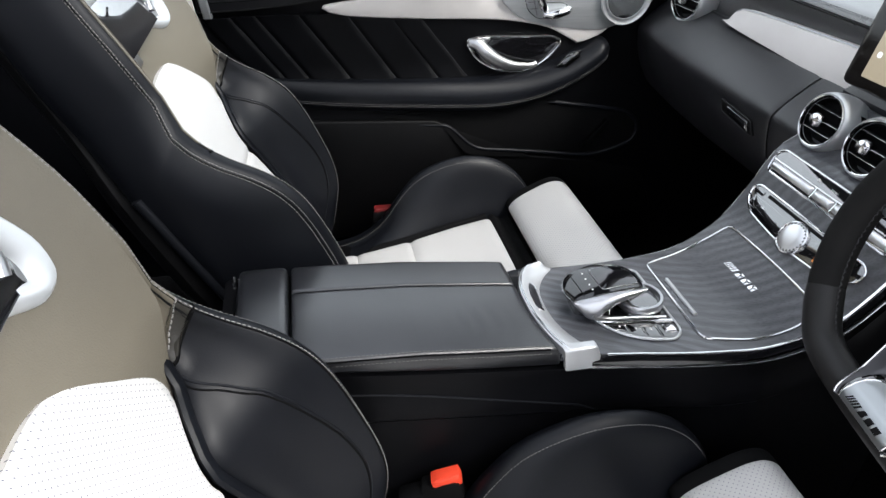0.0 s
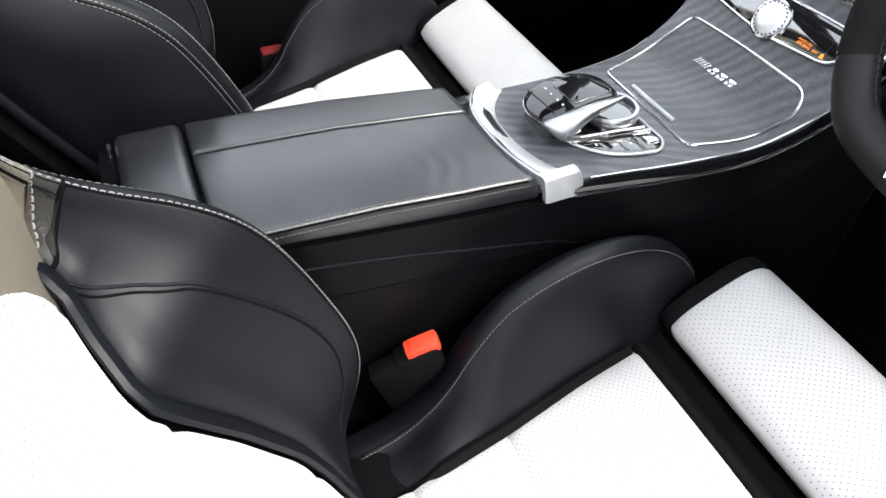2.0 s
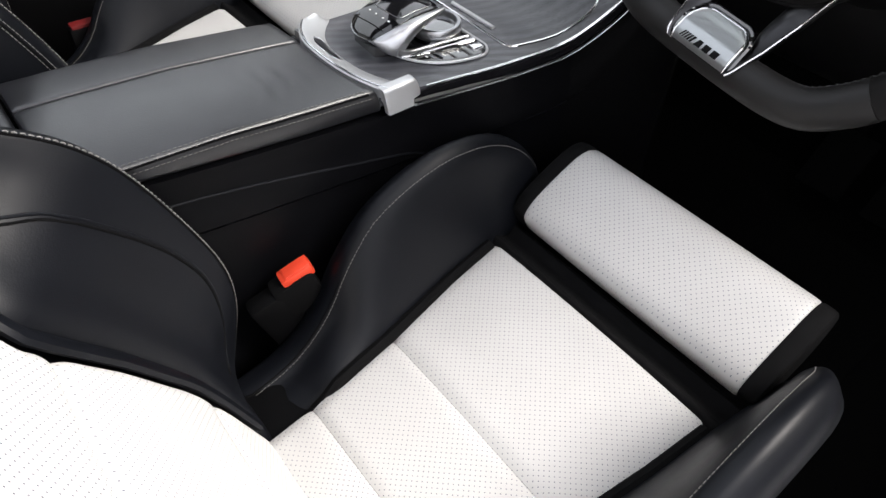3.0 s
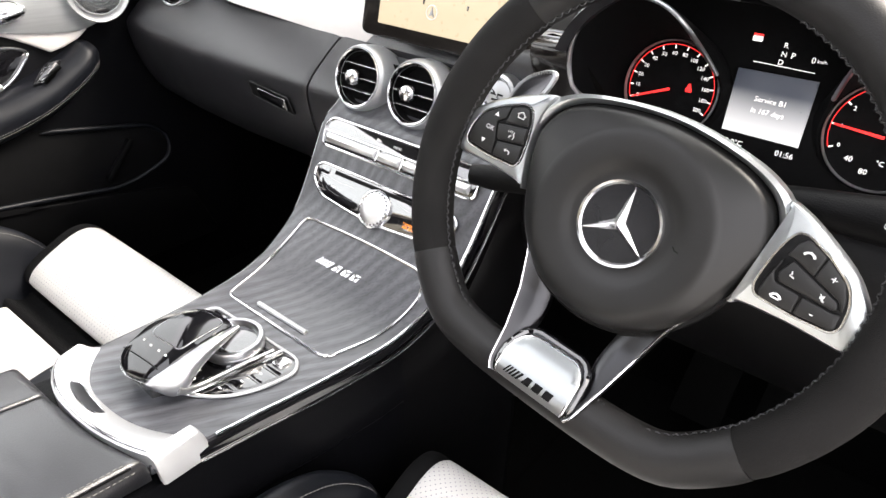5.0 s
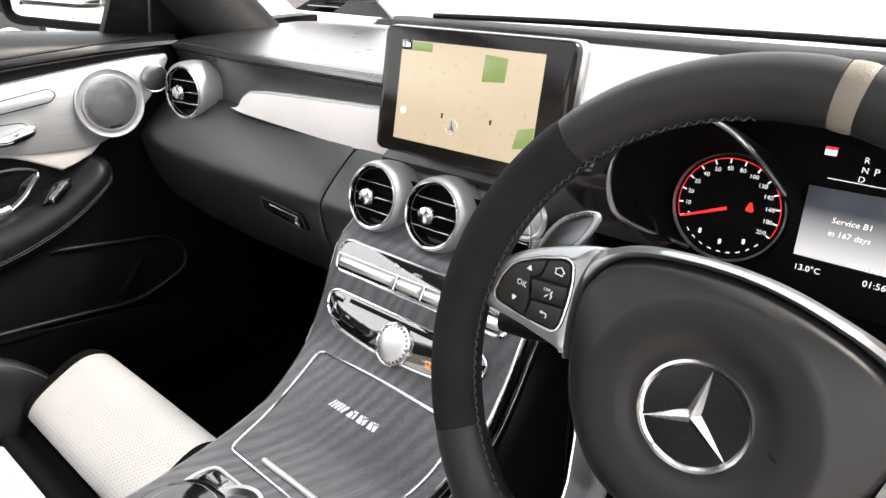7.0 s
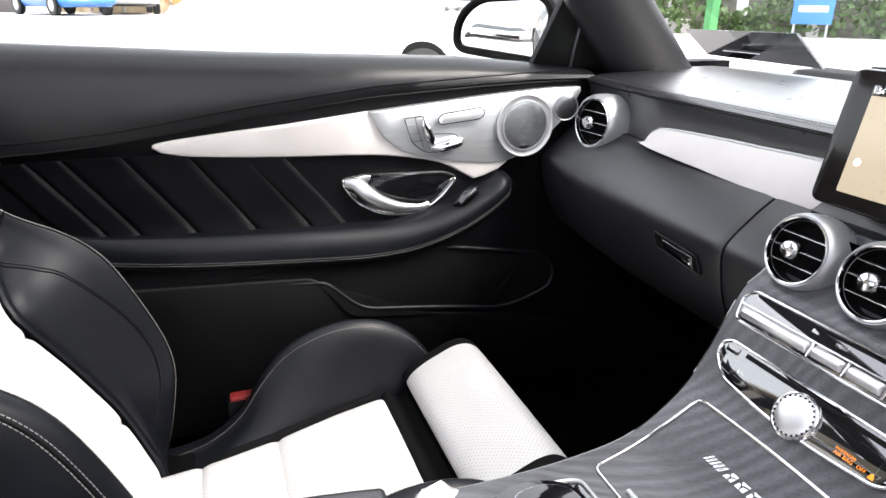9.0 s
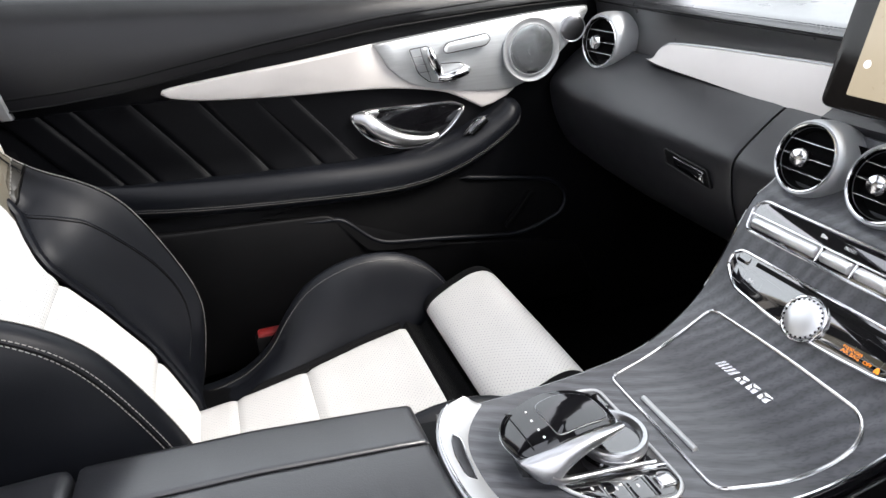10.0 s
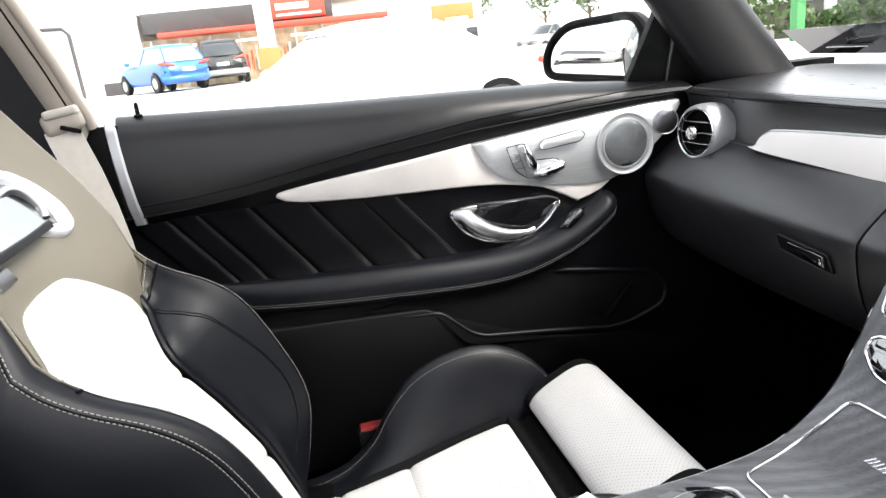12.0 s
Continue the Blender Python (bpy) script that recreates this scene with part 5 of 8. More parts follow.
# ---- screen ----
screen = thing("display_screen", (0.0, 0.56, 0.905), "free-standing tablet-like screen showing a pale map", "screen")
sf = sheet((0.0075, 0.546, 0.976), (1, 0, 0), (0, 0.20, 0.98), (0, -0.98, 0.20))
body = rounded([(-0.123, -0.070), (0.123, -0.070), (0.123, 0.068), (-0.123, 0.068)], 0.011, 5)
part("bezel", plate(body, sf, 0.004, 0.003, 0.010), BEZEL, screen, "glossy black bezel")
part("case", plate(body, lambda u, v, h=0.0: sf(u * 1.012, v * 1.018, h - 0.010), 0.006, 0.003, 0.008), SATIN, screen, "silver rear edge")
img = rounded([(-0.0945, -0.054), (0.091, -0.054), (0.091, 0.053), (-0.0945, 0.053)], 0.0015, 2)
part("map_image", plate(img, lambda u, v, h=0.0: sf(u, v, 0.0042 + h), 0.0004, 0.0001), MAP, screen, "pale sand-coloured map image")
on_scr = lambda du, dv: (lambda u, v, h=0.0: sf(du + u, dv + v, 0.0047 + h))
part("map_area", plate([(0.020, 0.020), (0.048, 0.022), (0.049, 0.045), (0.021, 0.047)], on_scr(0, 0), 0.0003, 0.0001), MAP_GREEN, screen)
part("map_area", plate([(-0.078, 0.043), (-0.050, 0.043), (-0.050, 0.052), (-0.078, 0.052)], on_scr(0, 0), 0.0003, 0.0001), MAP_GREEN, screen)
part("map_area", plate([(0.068, -0.040), (0.0905, -0.036), (0.0905, -0.016), (0.072, -0.020)], on_scr(0, 0), 0.0003, 0.0001), MAP_GREEN, screen)
part("clock_box", plate([(-0.0945, 0.043), (-0.079, 0.043), (-0.079, 0.053), (-0.0945, 0.053)], on_scr(0, 0), 0.0003, 0.0001), GLOSS, screen)
part("clock_digits", lettering("1:56", 0.0075, on_scr(-0.088, 0.048), thick=0.0005), LIT_WHITE, screen)
part("position_mark", tube([on_scr(-0.012, -0.030)(0.008 * math.cos(a), 0.008 * math.sin(a), 0.0003) for a in (2 * math.pi * i / 24 for i in range(24))], 0.0006, 5, True), WHITE_PRINT, screen)
part("position_arrow", plate([(-0.004, -0.005), (0, -0.003), (0.004, -0.005), (0, 0.006)], on_scr(-0.012, -0.030), 0.0005, 0.0001), GUNMETAL, screen)
for u, v in ((-0.083, -0.022), ):
    part("compass", disc_stack([(0, 0), (0.004, 0), (0.004, 0.0004), (0, 0.0004)], frame_axes(on_scr(u, v)(0, 0), V(1, 0, 0), V(0, 0.2, 0.98), V(0, -0.98, 0.2)), 20), LIT_WHITE, screen)
for u, v in ((-0.026, -0.020), (0.038, -0.018)):
    part("map_pin", plate([(-0.001, -0.003), (0.001, -0.003), (0.0015, 0.002), (-0.0015, 0.002)], on_scr(u, v), 0.0004, 0.0001), GLOSS, screen)
part("stand", rbox((0.0, 0.585, 0.915), (0.16, 0.04, 0.05), 0.01), PLASTIC, screen)

start = thing("start_button", (0.120, 0.515, 0.886), "round engine start button with a chrome ring on the dash", "button")
sm = frame_axes(V(0.120, 0.500, 0.886), V(1, 0, 0), V(0, 0.2, 0.98).normalized(), V(0, -0.98, 0.2).normalized())
part("ring", ring_body([(0.0165, -0.004), (0.0170, 0.003), (0.0195, 0.0045), (0.0225, 0.002), (0.0230, -0.030), (0.0165, -0.030)], sm, 40), SATIN, start, "chrome ring")
part("cap", disc_stack([(0, -0.004), (0.0160, -0.004), (0.0158, 0.0005), (0.013, 0.0018), (0, 0.0022)], sm, 36), VENT_METAL, start, "pale metal cap")
for u0, u1, v in ((-0.008, -0.001, 0.001), (0.001, 0.008, 0.001), (-0.006, 0.006, -0.005)):
    part("marking_bar", plate([(u0, v - 0.0011), (u1, v - 0.0011), (u1, v + 0.0011), (u0, v + 0.0011)], lambda u, w, h=0.0: sm @ V(u, w, 0.0022 + h), 0.0003, 0.0001), PLASTIC, start)
part("bed", rbox((0.135, 0.545, 0.888), (0.085, 0.05, 0.085), 0.015, seg=3), DASH_SKIN, start, "dark dash panel behind the button")

# ---- instrument cluster ----
cluster = thing("instrument_cluster", (0.37, 0.6, 0.86), "lit instrument cluster with two round gauges and a display", "instrument cluster")
cf = sheet((0.3735, 0.578, 0.916), (1, 0, 0), (0, 0.12, 0.993), (0, -0.993, 0.12))
CL = lambda du, dv, k=0.0: (lambda u, v, h=0.0: cf(du + u, dv + v, k + h))
part("backing", plate(rounded([(-0.215, -0.075), (0.215, -0.075), (0.215, 0.085), (-0.215, 0.085)], 0.03), cf, 0.001, 0.0005, 0.01), FABRIC, cluster)


def gauge(cu, cv, R, marks, first, last, needle, lab):
    m = frame_axes(cf(cu, cv, 0.002), V(1, 0, 0), V(0, 0.12, 0.993), V(0, -0.993, 0.12))
    g = part("gauge", disc_stack([(0, 0), (R, 0), (R, 0.002), (0, 0.002)], m, 48), FABRIC, cluster, lab)
    part("gauge_ring", ring_body([(R * 0.985, 0.0), (R * 1.03, 0.0), (R * 1.035, 0.005), (R * 1.02, 0.006), (R * 1.0, 0.003)], m, 56), VENT_METAL, g, "silver gauge ring")
    f = lambda u, v, h=0.0: m @ V(u, v, 0.0022 + h)
    arc = [radians(first + (last - first) * i / 40) for i in range(41)]
    part("scale_arc", tube([f(R * 0.93 * math.cos(a), R * 0.93 * math.sin(a), 0.0003) for a in arc], 0.00034, 5), LIT_RED, g)
    n = len(marks)
    for i, mk in enumerate(marks):
        a = radians(first + (last - first) * i / (n - 1))
        c, s = math.cos(a), math.sin(a)
        q = [(c * R * 0.84 - s * 0.0006, s * R * 0.84 + c * 0.0006), (c * R * 0.92 - s * 0.0006, s * R * 0.92 + c * 0.0006), (c * R * 0.92 + s * 0.0006, s * R * 0.92 - c * 0.0006), (c * R * 0.84 + s * 0.0006, s * R * 0.84 - c * 0.0006)]
        part("scale_mark", plate(q, f, 0.0003, 0.00005), LIT_WHITE, g)
        part("scale_figure", lettering(mk, R * 0.115, lambda u, v, h=0.0, c=c, s=s: f(c * R * 0.745 + u, s * R * 0.745 + v, h), thick=0.0004), LIT_WHITE, g)
    a = radians(needle)
    c, s = math.cos(a), math.sin(a)
    q = [(-s * 0.0014, c * 0.0014), (c * R * 0.88 - s * 0.0007, s * R * 0.88 + c * 0.0007), (c * R * 0.88 + s * 0.0007, s * R * 0.88 - c * 0.0007), (s * 0.0014, -c * 0.0014)]
    part("needle", plate(q, lambda u, v, h=0.0: f(u, v, 0.002 + h), 0.001, 0.0003), LIT_RED, g, "glowing red needle")
    return g, f


g1, f1 = gauge(-0.0968, -0.0034, 0.0460, ["0", "10", "20", "30", "40", "50", "60", "80", "100", "120", "140", "160", "180", "200"], 202, -25, 202.5, "round speed gauge with red scale")
part("gauge_light", plate([(0.0155, 0.0005), (0.0205, 0.0005), (0.0215, 0.0025), (0.0193, 0.0035), (0.0190, 0.0085), (0.0170, 0.0085), (0.0167, 0.0035), (0.0145, 0.0025)], f1, 0.0005, 0.0001), LIT_RED, g1)
bm = bmesh.new()
for i in range(9):
    a = radians(222 + i * 12)
    plate([(0.041 * math.cos(a + k1) * r, 0.041 * math.sin(a + k1) * r) for k1, r in ((-0.045, 0.965), (0.045, 0.965), (0.045, 0.985), (-0.045, 0.985))], f1, 0.0003, 0.00005, bm=bm)
for a, b in ((-0.019, -0.0255), (0.019, -0.026), (-0.0005, -0.031)):
    plate([(a - 0.0012, b - 0.0022), (a + 0.0012, b - 0.0022), (a + 0.0012, b + 0.0022), (a - 0.0012, b + 0.0022)], f1, 0.0003, 0.00005, bm=bm)
part("fuel_scale", bm, LIT_WHITE, g1)
g2, f2 = gauge(0.0935, -0.0034, 0.0460, ["0", "1", "2", "3", "4", "5", "6", "7", "8"], 205, -25, 176, "round engine speed gauge with red scale")
bm = bmesh.new()
lettering("40", 0.007, lambda u, v, h=0.0: f2(u - 0.020, v - 0.024, h), bm=bm)
lettering("80", 0.007, lambda u, v, h=0.0: f2(u - 0.006, v - 0.032, h), bm=bm)
lettering("°C", 0.006, lambda u, v, h=0.0: f2(u + 0.004, v - 0.022, h), bm=bm)
part("temperature_figure", bm, LIT_WHITE, g2)
for sd, gx in ((-1, 0.2767), (1, 0.4670)):
    rings, rim_line = [], []
    for i in range(64):
        a = 2 * math.pi * i / 64
        away = abs((a - radians(90 - sd * 40) + math.pi) % (2 * math.pi) - math.pi)
        deep = 0.06 + 0.94 * (1 - smoothly((math.degrees(away) - 78) / 40))

        def wall(k, extra=0.0, back=0.0):
            k *= deep
            r = 0.0485 + 0.0112 * k + extra
            return V(gx + sd * 0.0159 * k + r * math.cos(a), 0.577 - 0.077 * k + back, 0.9125 + 0.0325 * k + r * math.sin(a))

        rings.append([wall(0), wall(0.35), wall(0.74), wall(1.0), wall(1.0, 0.003, -0.002), wall(0.74, 0.006), wall(0, 0.010)])
        if math.degrees(away) < 112:
            rim_line.append((a, wall(1.0, 0.0015, -0.0015)))
    rings.append(rings[0])
    fun = part("gauge_funnel", loft(rings, (False, False)), FABRIC, cluster, "dark tube round the gauge")
    turn0 = radians(90 - sd * 40) - math.pi
    rim_line.sort(key=lambda q: (q[0] - turn0) % (2 * math.pi))
    part("funnel_rim", tube([q[1] for q in rim_line], 0.0022, 8), SATIN, fun, "silver rim of the gauge tube")
DISP = surface("cluster_display", (0.05, 0.06, 0.08), 0.3, emit=(0.5, 0.52, 0.56), emit_power=0.30)
dn = DISP.node_tree
dtc, dsep, dmr = dn.nodes.new("ShaderNodeTexCoord"), dn.nodes.new("ShaderNodeSeparateXYZ"), dn.nodes.new("ShaderNodeValToRGB")
dn.links.new(dtc.outputs["Generated"], dsep.inputs[0])
dn.links.new(dsep.outputs[2], dmr.inputs[0])
dmr.color_ramp.elements[0].color = (0.95, 0.97, 1.0, 1)
dmr.color_ramp.elements[0].position = 0.08
dmr.color_ramp.elements[1].color = (0.02, 0.022, 0.03, 1)
dmr.color_ramp.elements[1].position = 0.72
dn.links.new(dmr.outputs[0], dn.nodes["Principled BSDF"].inputs["Emission Color"])
disp = part("display", plate([(-0.0380, -0.0290), (0.0322, -0.0296), (0.0310, 0.0300), (-0.0393, 0.0290)], CL(0, 0, 0.003), 0.0006, 0.0002), DISP, cluster, "small grey display with service message")
for words, size, du, dv, tip in (("Service B1", 0.0068, -0.0029, 0.0050, 0.1), ("in 167 days", 0.0066, -0.0027, -0.0055, 0.1), ("ASSYST PLUS", 0.0048, 0.0142, -0.0272, 0.0)):
    part("message", lettering(words, size, CL(du, dv, 0.0037), slant=tip), LIT_WHITE, disp)
for words, size, du, dv in (("R", 0.0066, -0.0049, 0.0548), ("N", 0.0066, -0.0045, 0.0473), ("D", 0.0066, -0.0052, 0.0400), ("P", 0.0075, 0.0032, 0.0470), ("0", 0.0075, 0.0205, 0.0465), ("km/h", 0.0040, 0.0275, 0.0465), ("13.0°C", 0.0072, -0.0255, -0.0390), ("01:56", 0.0074, 0.0227, -0.0390)):
    part("readout", lettering(words, size, CL(du, dv, 0.003)), LIT_WHITE, disp)
part("divider", plate([(-0.028, 0.0367), (0.0248, 0.0362), (0.0248, 0.0368), (-0.028, 0.0373)], CL(0, 0, 0.003), 0.0004, 0.0001), LIT_WHITE, disp)
part("warning_symbol", plate([(-0.0345, 0.0545), (-0.0260, 0.0545), (-0.0260, 0.0590), (-0.0345, 0.0590)], CL(0, 0, 0.003), 0.0004, 0.0001), LIT_WHITE, cluster)
part("warning_symbol", plate([(-0.0345, 0.0592), (-0.0260, 0.0592), (-0.0260, 0.0612), (-0.0345, 0.0612)], CL(0, 0, 0.003), 0.0004, 0.0001), LIT_RED, cluster)
# hood over the cluster
rings = []
for i in range(33):
    a = radians(15 + 150 * i / 32)
    ca, sa = math.cos(a), math.sin(a)
    ca, sa = math.copysign(abs(ca) ** 0.78, ca), math.copysign(abs(sa) ** 0.78, sa)
    rings.append([V(0.3735 - w * ca, y, 0.905 + h * sa) for w, y, h in ((0.190, 0.494, 0.134), (0.190, 0.487, 0.127), (0.182, 0.494, 0.120), (0.182, 0.600, 0.118), (0.192, 0.660, 0.122), (0.194, 0.560, 0.134))])
part("hood", loft(rings), DASH_SKIN, cluster, "black instrument hood")
part("lower_shroud", rbox((0.3735, 0.535, 0.805), (0.34, 0.10, 0.09), 0.03, seg=3), PLASTIC, cluster)

# smooth grey bezels that run from the dash to the gauge tubes
BEZEL_ROLL = crom([(0.535, 0.948), (0.520, 0.954), (0.503, 0.9535), (0.4965, 0.946), (0.500, 0.932), (0.510, 0.916), (0.516, 0.900), (0.518, 0.884)], 24)
for sd, mid in ((-1, 0.2608), (1, 0.4829)):
    def bezel(u, v):
        y, z = BEZEL_ROLL[min(23, int(round(v * 23)))]
        side = math.sqrt(max(0.0626 ** 2 - (z - 0.945) ** 2, 0.0)) + 0.0005
        return V(mid + sd * (side + (0.112 - side) * (1 - u)), y + 0.012 * (1 - u) ** 2, z - 0.006 * (1 - u))
    bz_ = part("side_bezel", patch(bezel, 12, 23, (0, 0.02, 0)), BEZEL, cluster, "smooth dark grey bezel beside the gauge")
    part("bezel_line", tube([bezel(i / 12, 0.11) + V(0, -0.001, 0.0012) for i in range(13)], 0.0011, 6), SATIN, bz_)

# ---- steering wheel ----
WC = V(0.3558, 0.2985, 0.8965)
tilt, turn = radians(21), radians(8)
U0, WN = V(0, math.sin(tilt), math.cos(tilt)), V(0, -math.cos(tilt), math.sin(tilt))
WU = U0 * math.cos(turn) + V(1, 0, 0) * math.sin(turn)
WX = V(1, 0, 0) * math.cos(turn) - U0 * math.sin(turn)


def wh(x, u, n=0.0):
    return WC + WX * x + WU * u + WN * n


wheel = thing("steering_wheel", tuple(WC), "flat-bottomed black sports steering wheel with silver spokes", "steering wheel")
RIM, THICK = 0.1660, 0.0172


def rim_xy(deg, r=RIM):
    a = radians(deg)
    x, u = r * math.sin(a), r * math.cos(a)
    if u < -0.130:
        d = -u - 0.130
        u = -0.130 - 0.015 * (1 - math.exp(-d / 0.015))
        u = max(u, -0.1445 - (r - RIM))
    return x, u


def rim_part(name, a0, a1, mat, label="", fat=1.0):
    n = max(4, int((a1 - a0) / 3))
    pts = [wh(*rim_xy(a0 + (a1 - a0) * i / n), -0.013) + U0 * 0.0095 + WX * 0.004 for i in range(n + 1)]
    rad = [THICK * fat * (0.97 if i in (0, n) else 1) for i in range(n + 1)]
    return part(name, tube(pts, rad, 18, flat=0.98, up=tuple(WN)), mat, wheel, label)


rim_part("top_marker", -2.0, 2.0, TAUPE, "grey twelve o'clock marker", 1.006)
rim_part("rim_grip", 2.0, 52, WHEEL_LEATHER, "smooth leather upper rim")
rim_part("rim_grip", -52, -2.0, WHEEL_LEATHER, "smooth leather upper rim")
rim_part("rim_side", 52, 127, SUEDE, "suede grip", 1.02)
rim_part("rim_side", -127, -52, SUEDE, "suede grip", 1.02)
rim_part("rim_bottom", 127, 233, WHEEL_LEATHER, "smooth leather flat bottom of the rim", 1.04)
for a0, a1 in ((15, 150), (-150, -15), (162, 198)):
    n = int((a1 - a0) / 2.2)
    pts = []
    for i in range(n + 1):
        a = a0 + (a1 - a0) * i / n
        x, u = rim_xy(a)
        L = math.hypot(x, u)
        k = (L - THICK * 0.93) / L
        pts.append(wh(x * k, u * k, -0.0095) + U0 * 0.0095 + WX * 0.004)
    bm = stitches(pts, 0.0062, 0.0072, 0.00065, slant=0.8, up=tuple(WN))
    stitches(pts, 0.0062, 0.0072, 0.00065, bm=bm, slant=-0.8, up=tuple(WN))
    part("stitching", bm, WHEEL_THREAD, wheel, "cross stitching inside the rim")
# hub: a soft dome with a round dish for the emblem
hub = crom([(0, 0.0745), (0.045, 0.069), (0.074, 0.0575), (0.0875, 0.038), (0.0880, 0.018), (0.0800, -0.012), (0.066, -0.040), (0.040, -0.065), (0, -0.0745), (-0.040, -0.065), (-0.066, -0.040), (-0.0800, -0.012), (-0.0880, 0.018), (-0.0875, 0.038), (-0.074, 0.0575), (-0.045, 0.069)], 80, True)
rings = [[wh(x * k, u * k, n) for x, u in hub] for k, n in ((0.9, -0.06), (1.0, -0.045), (1.0, -0.026), (0.992, -0.020), (0.975, -0.0155), (0.945, -0.0112), (0.920, -0.0090))]
for r, n in ((0.0670, -0.0064), (0.0650, -0.0050), (0.0625, -0.0041), (0.0600, -0.0037), (0.0560, -0.0037), (0.0500, -0.0041), (0.0450, -0.0048), (0.0415, -0.0058), (0.0375, -0.0077), (0.0345, -0.0087), (0.0315, -0.0090), (0.020, -0.0090)):
    rings.append([wh(x * r / math.hypot(x, u), u * r / math.hypot(x, u), n) for x, u in hub])
hubp = part("airbag_cover", loft(rings), HUB_SKIN, wheel, "soft black airbag cover with a round dish")
part("cover_gap", tube([wh(x * 1.008, u * 1.008, -0.0235) for x, u in hub], 0.0022, 6, True), PLASTIC, wheel, "dark gap round the airbag cover")
em = frame_axes(wh(0, 0, -0.0088), WX, WU, WN)
part("emblem_disc", disc_stack([(0, 0), (0.029, 0), (0.029, 0.0015), (0, 0.002)], em, 48), EMBLEM_BLACK, hubp, "glossy black emblem disc")
part("emblem_ring", ring_body([(0.0265, 0.001), (0.0282, 0.0032), (0.0298, 0.0036), (0.0308, 0.002), (0.0308, 0.0)], em, 64), CHROME, hubp, "chrome emblem ring")
for k in range(3):
    a = radians(90 + 120 * k)
    c, s = math.cos(a), math.sin(a)
    bmx = bmesh.new()
    tip = em @ V(c * 0.0272, s * 0.0272, 0.0025)
    b1, b2 = em @ V(-s * 0.0042 + c * 0.001, c * 0.0042 + s * 0.001, 0.0016), em @ V(s * 0.0042 + c * 0.001, -c * 0.0042 + s * 0.001, 0.0016)
    bk = em @ V(-c * 0.0024, -s * 0.0024, 0.0016)
    top = em @ V(c * 0.0005, s * 0.0005, 0.0062)
    vs = [bmx.verts.new(p) for p in (tip, b1, bk, b2, top)]
    for q in ((0, 1, 4), (1, 2, 4), (2, 3, 4), (3, 0, 4), (0, 3, 2, 1)):
        bmx.faces.new([vs[i] for i in q])
    part("emblem_bar", bmx, CHROME, hubp, sharp=5)
part("airbag_mark", tube([wh(u, v, -0.0052) for u, v in ((0.047, -0.003), (0.046, 0.001), (0.041, 0.0015), (0.039, 0.0035))], 0.0003, 4), FABRIC, hubp)


def wf(u, v, h=0.0):
    return wh(u, v, -0.020 + h)


def outline_bar(f, pts, r, parent, mat, closed=False, up=None):
    return part("key_mark", tube([f(u, v, 0.0112) for u, v in pts], r, 5, closed), mat, parent)


# silver trim that runs over the top of the hub and widens into the two spokes
top_line = [p for p in hub if p[1] > -0.014]
top_line.sort(key=lambda p: math.atan2(p[0], p[1] + 0.03))
rings = []
for x, u in top_line:
    d = math.hypot(x, u)
    a = abs(math.degrees(math.atan2(x, u)))
    w = lerp_table([(0, 0.0042), (30, 0.0048), (48, 0.0068), (60, 0.0090), (75, 0.0060), (95, 0.0045), (105, 0.0030)], a)
    q = [(1.004, 0.0, -0.010), (1.004, 0.0, 0.0015), (1.0, 0.0016, 0.0040), (1.0, w * 0.5, 0.0052), (1.0, w, 0.0026), (1.0, w + 0.0012, -0.010)]
    rings.append([wf(x * (1.004 + g / d), u * (1.004 + g / d), h) for _, g, h in q])
part("hub_trim", loft(rings), SPOKE_METAL, wheel, "satin silver trim sweeping over the hub")
PAD_SHAPES = {
    -1: ([(0.1405, 0.0065), (0.1390, 0.0175), (0.1340, 0.0275), (0.1215, 0.0360), (0.1145, 0.0388), (0.1150, 0.0298), (0.1215, 0.0252), (0.1170, 0.0125), (0.1162, 0.0010), (0.1380, 0.0025)],
         [(0.1132, 0.0392), (0.1040, 0.0430), (0.0992, 0.0425), (0.0960, 0.0355), (0.0954, 0.0308), (0.1150, 0.0268), (0.1140, 0.0298)],
         [(0.1195, 0.0243), (0.0946, 0.0293), (0.0932, 0.0176), (0.1156, 0.0132)],
         [(0.1145, 0.0118), (0.0930, 0.0162), (0.0922, 0.0065), (0.0940, 0.0020), (0.1148, 0.0010)]),
    1: ([(0.0990, 0.0300), (0.1010, 0.0385), (0.1045, 0.0430), (0.1075, 0.0428), (0.1180, 0.0384), (0.1165, 0.0255), (0.1036, 0.0300)],
        [(0.1190, 0.0380), (0.1335, 0.0292), (0.1380, 0.0205), (0.1393, 0.0142), (0.1372, 0.0142), (0.1346, 0.0192), (0.1175, 0.0252)],
        [(0.0995, 0.0185), (0.1036, 0.0287), (0.1344, 0.0182), (0.1360, 0.0142), (0.1345, 0.0128), (0.1018, 0.0141)],
        [(0.0985, 0.0272), (0.0952, 0.0120), (0.0946, 0.0035), (0.0975, 0.0002), (0.1165, 0.0006), (0.1160, 0.0118), (0.1005, 0.0128), (0.0975, 0.0182)],
        [(0.1175, 0.0118), (0.1345, 0.0113), (0.1393, 0.0125), (0.1402, 0.0040), (0.1385, 0.0018), (0.1175, 0.0007)]),
}
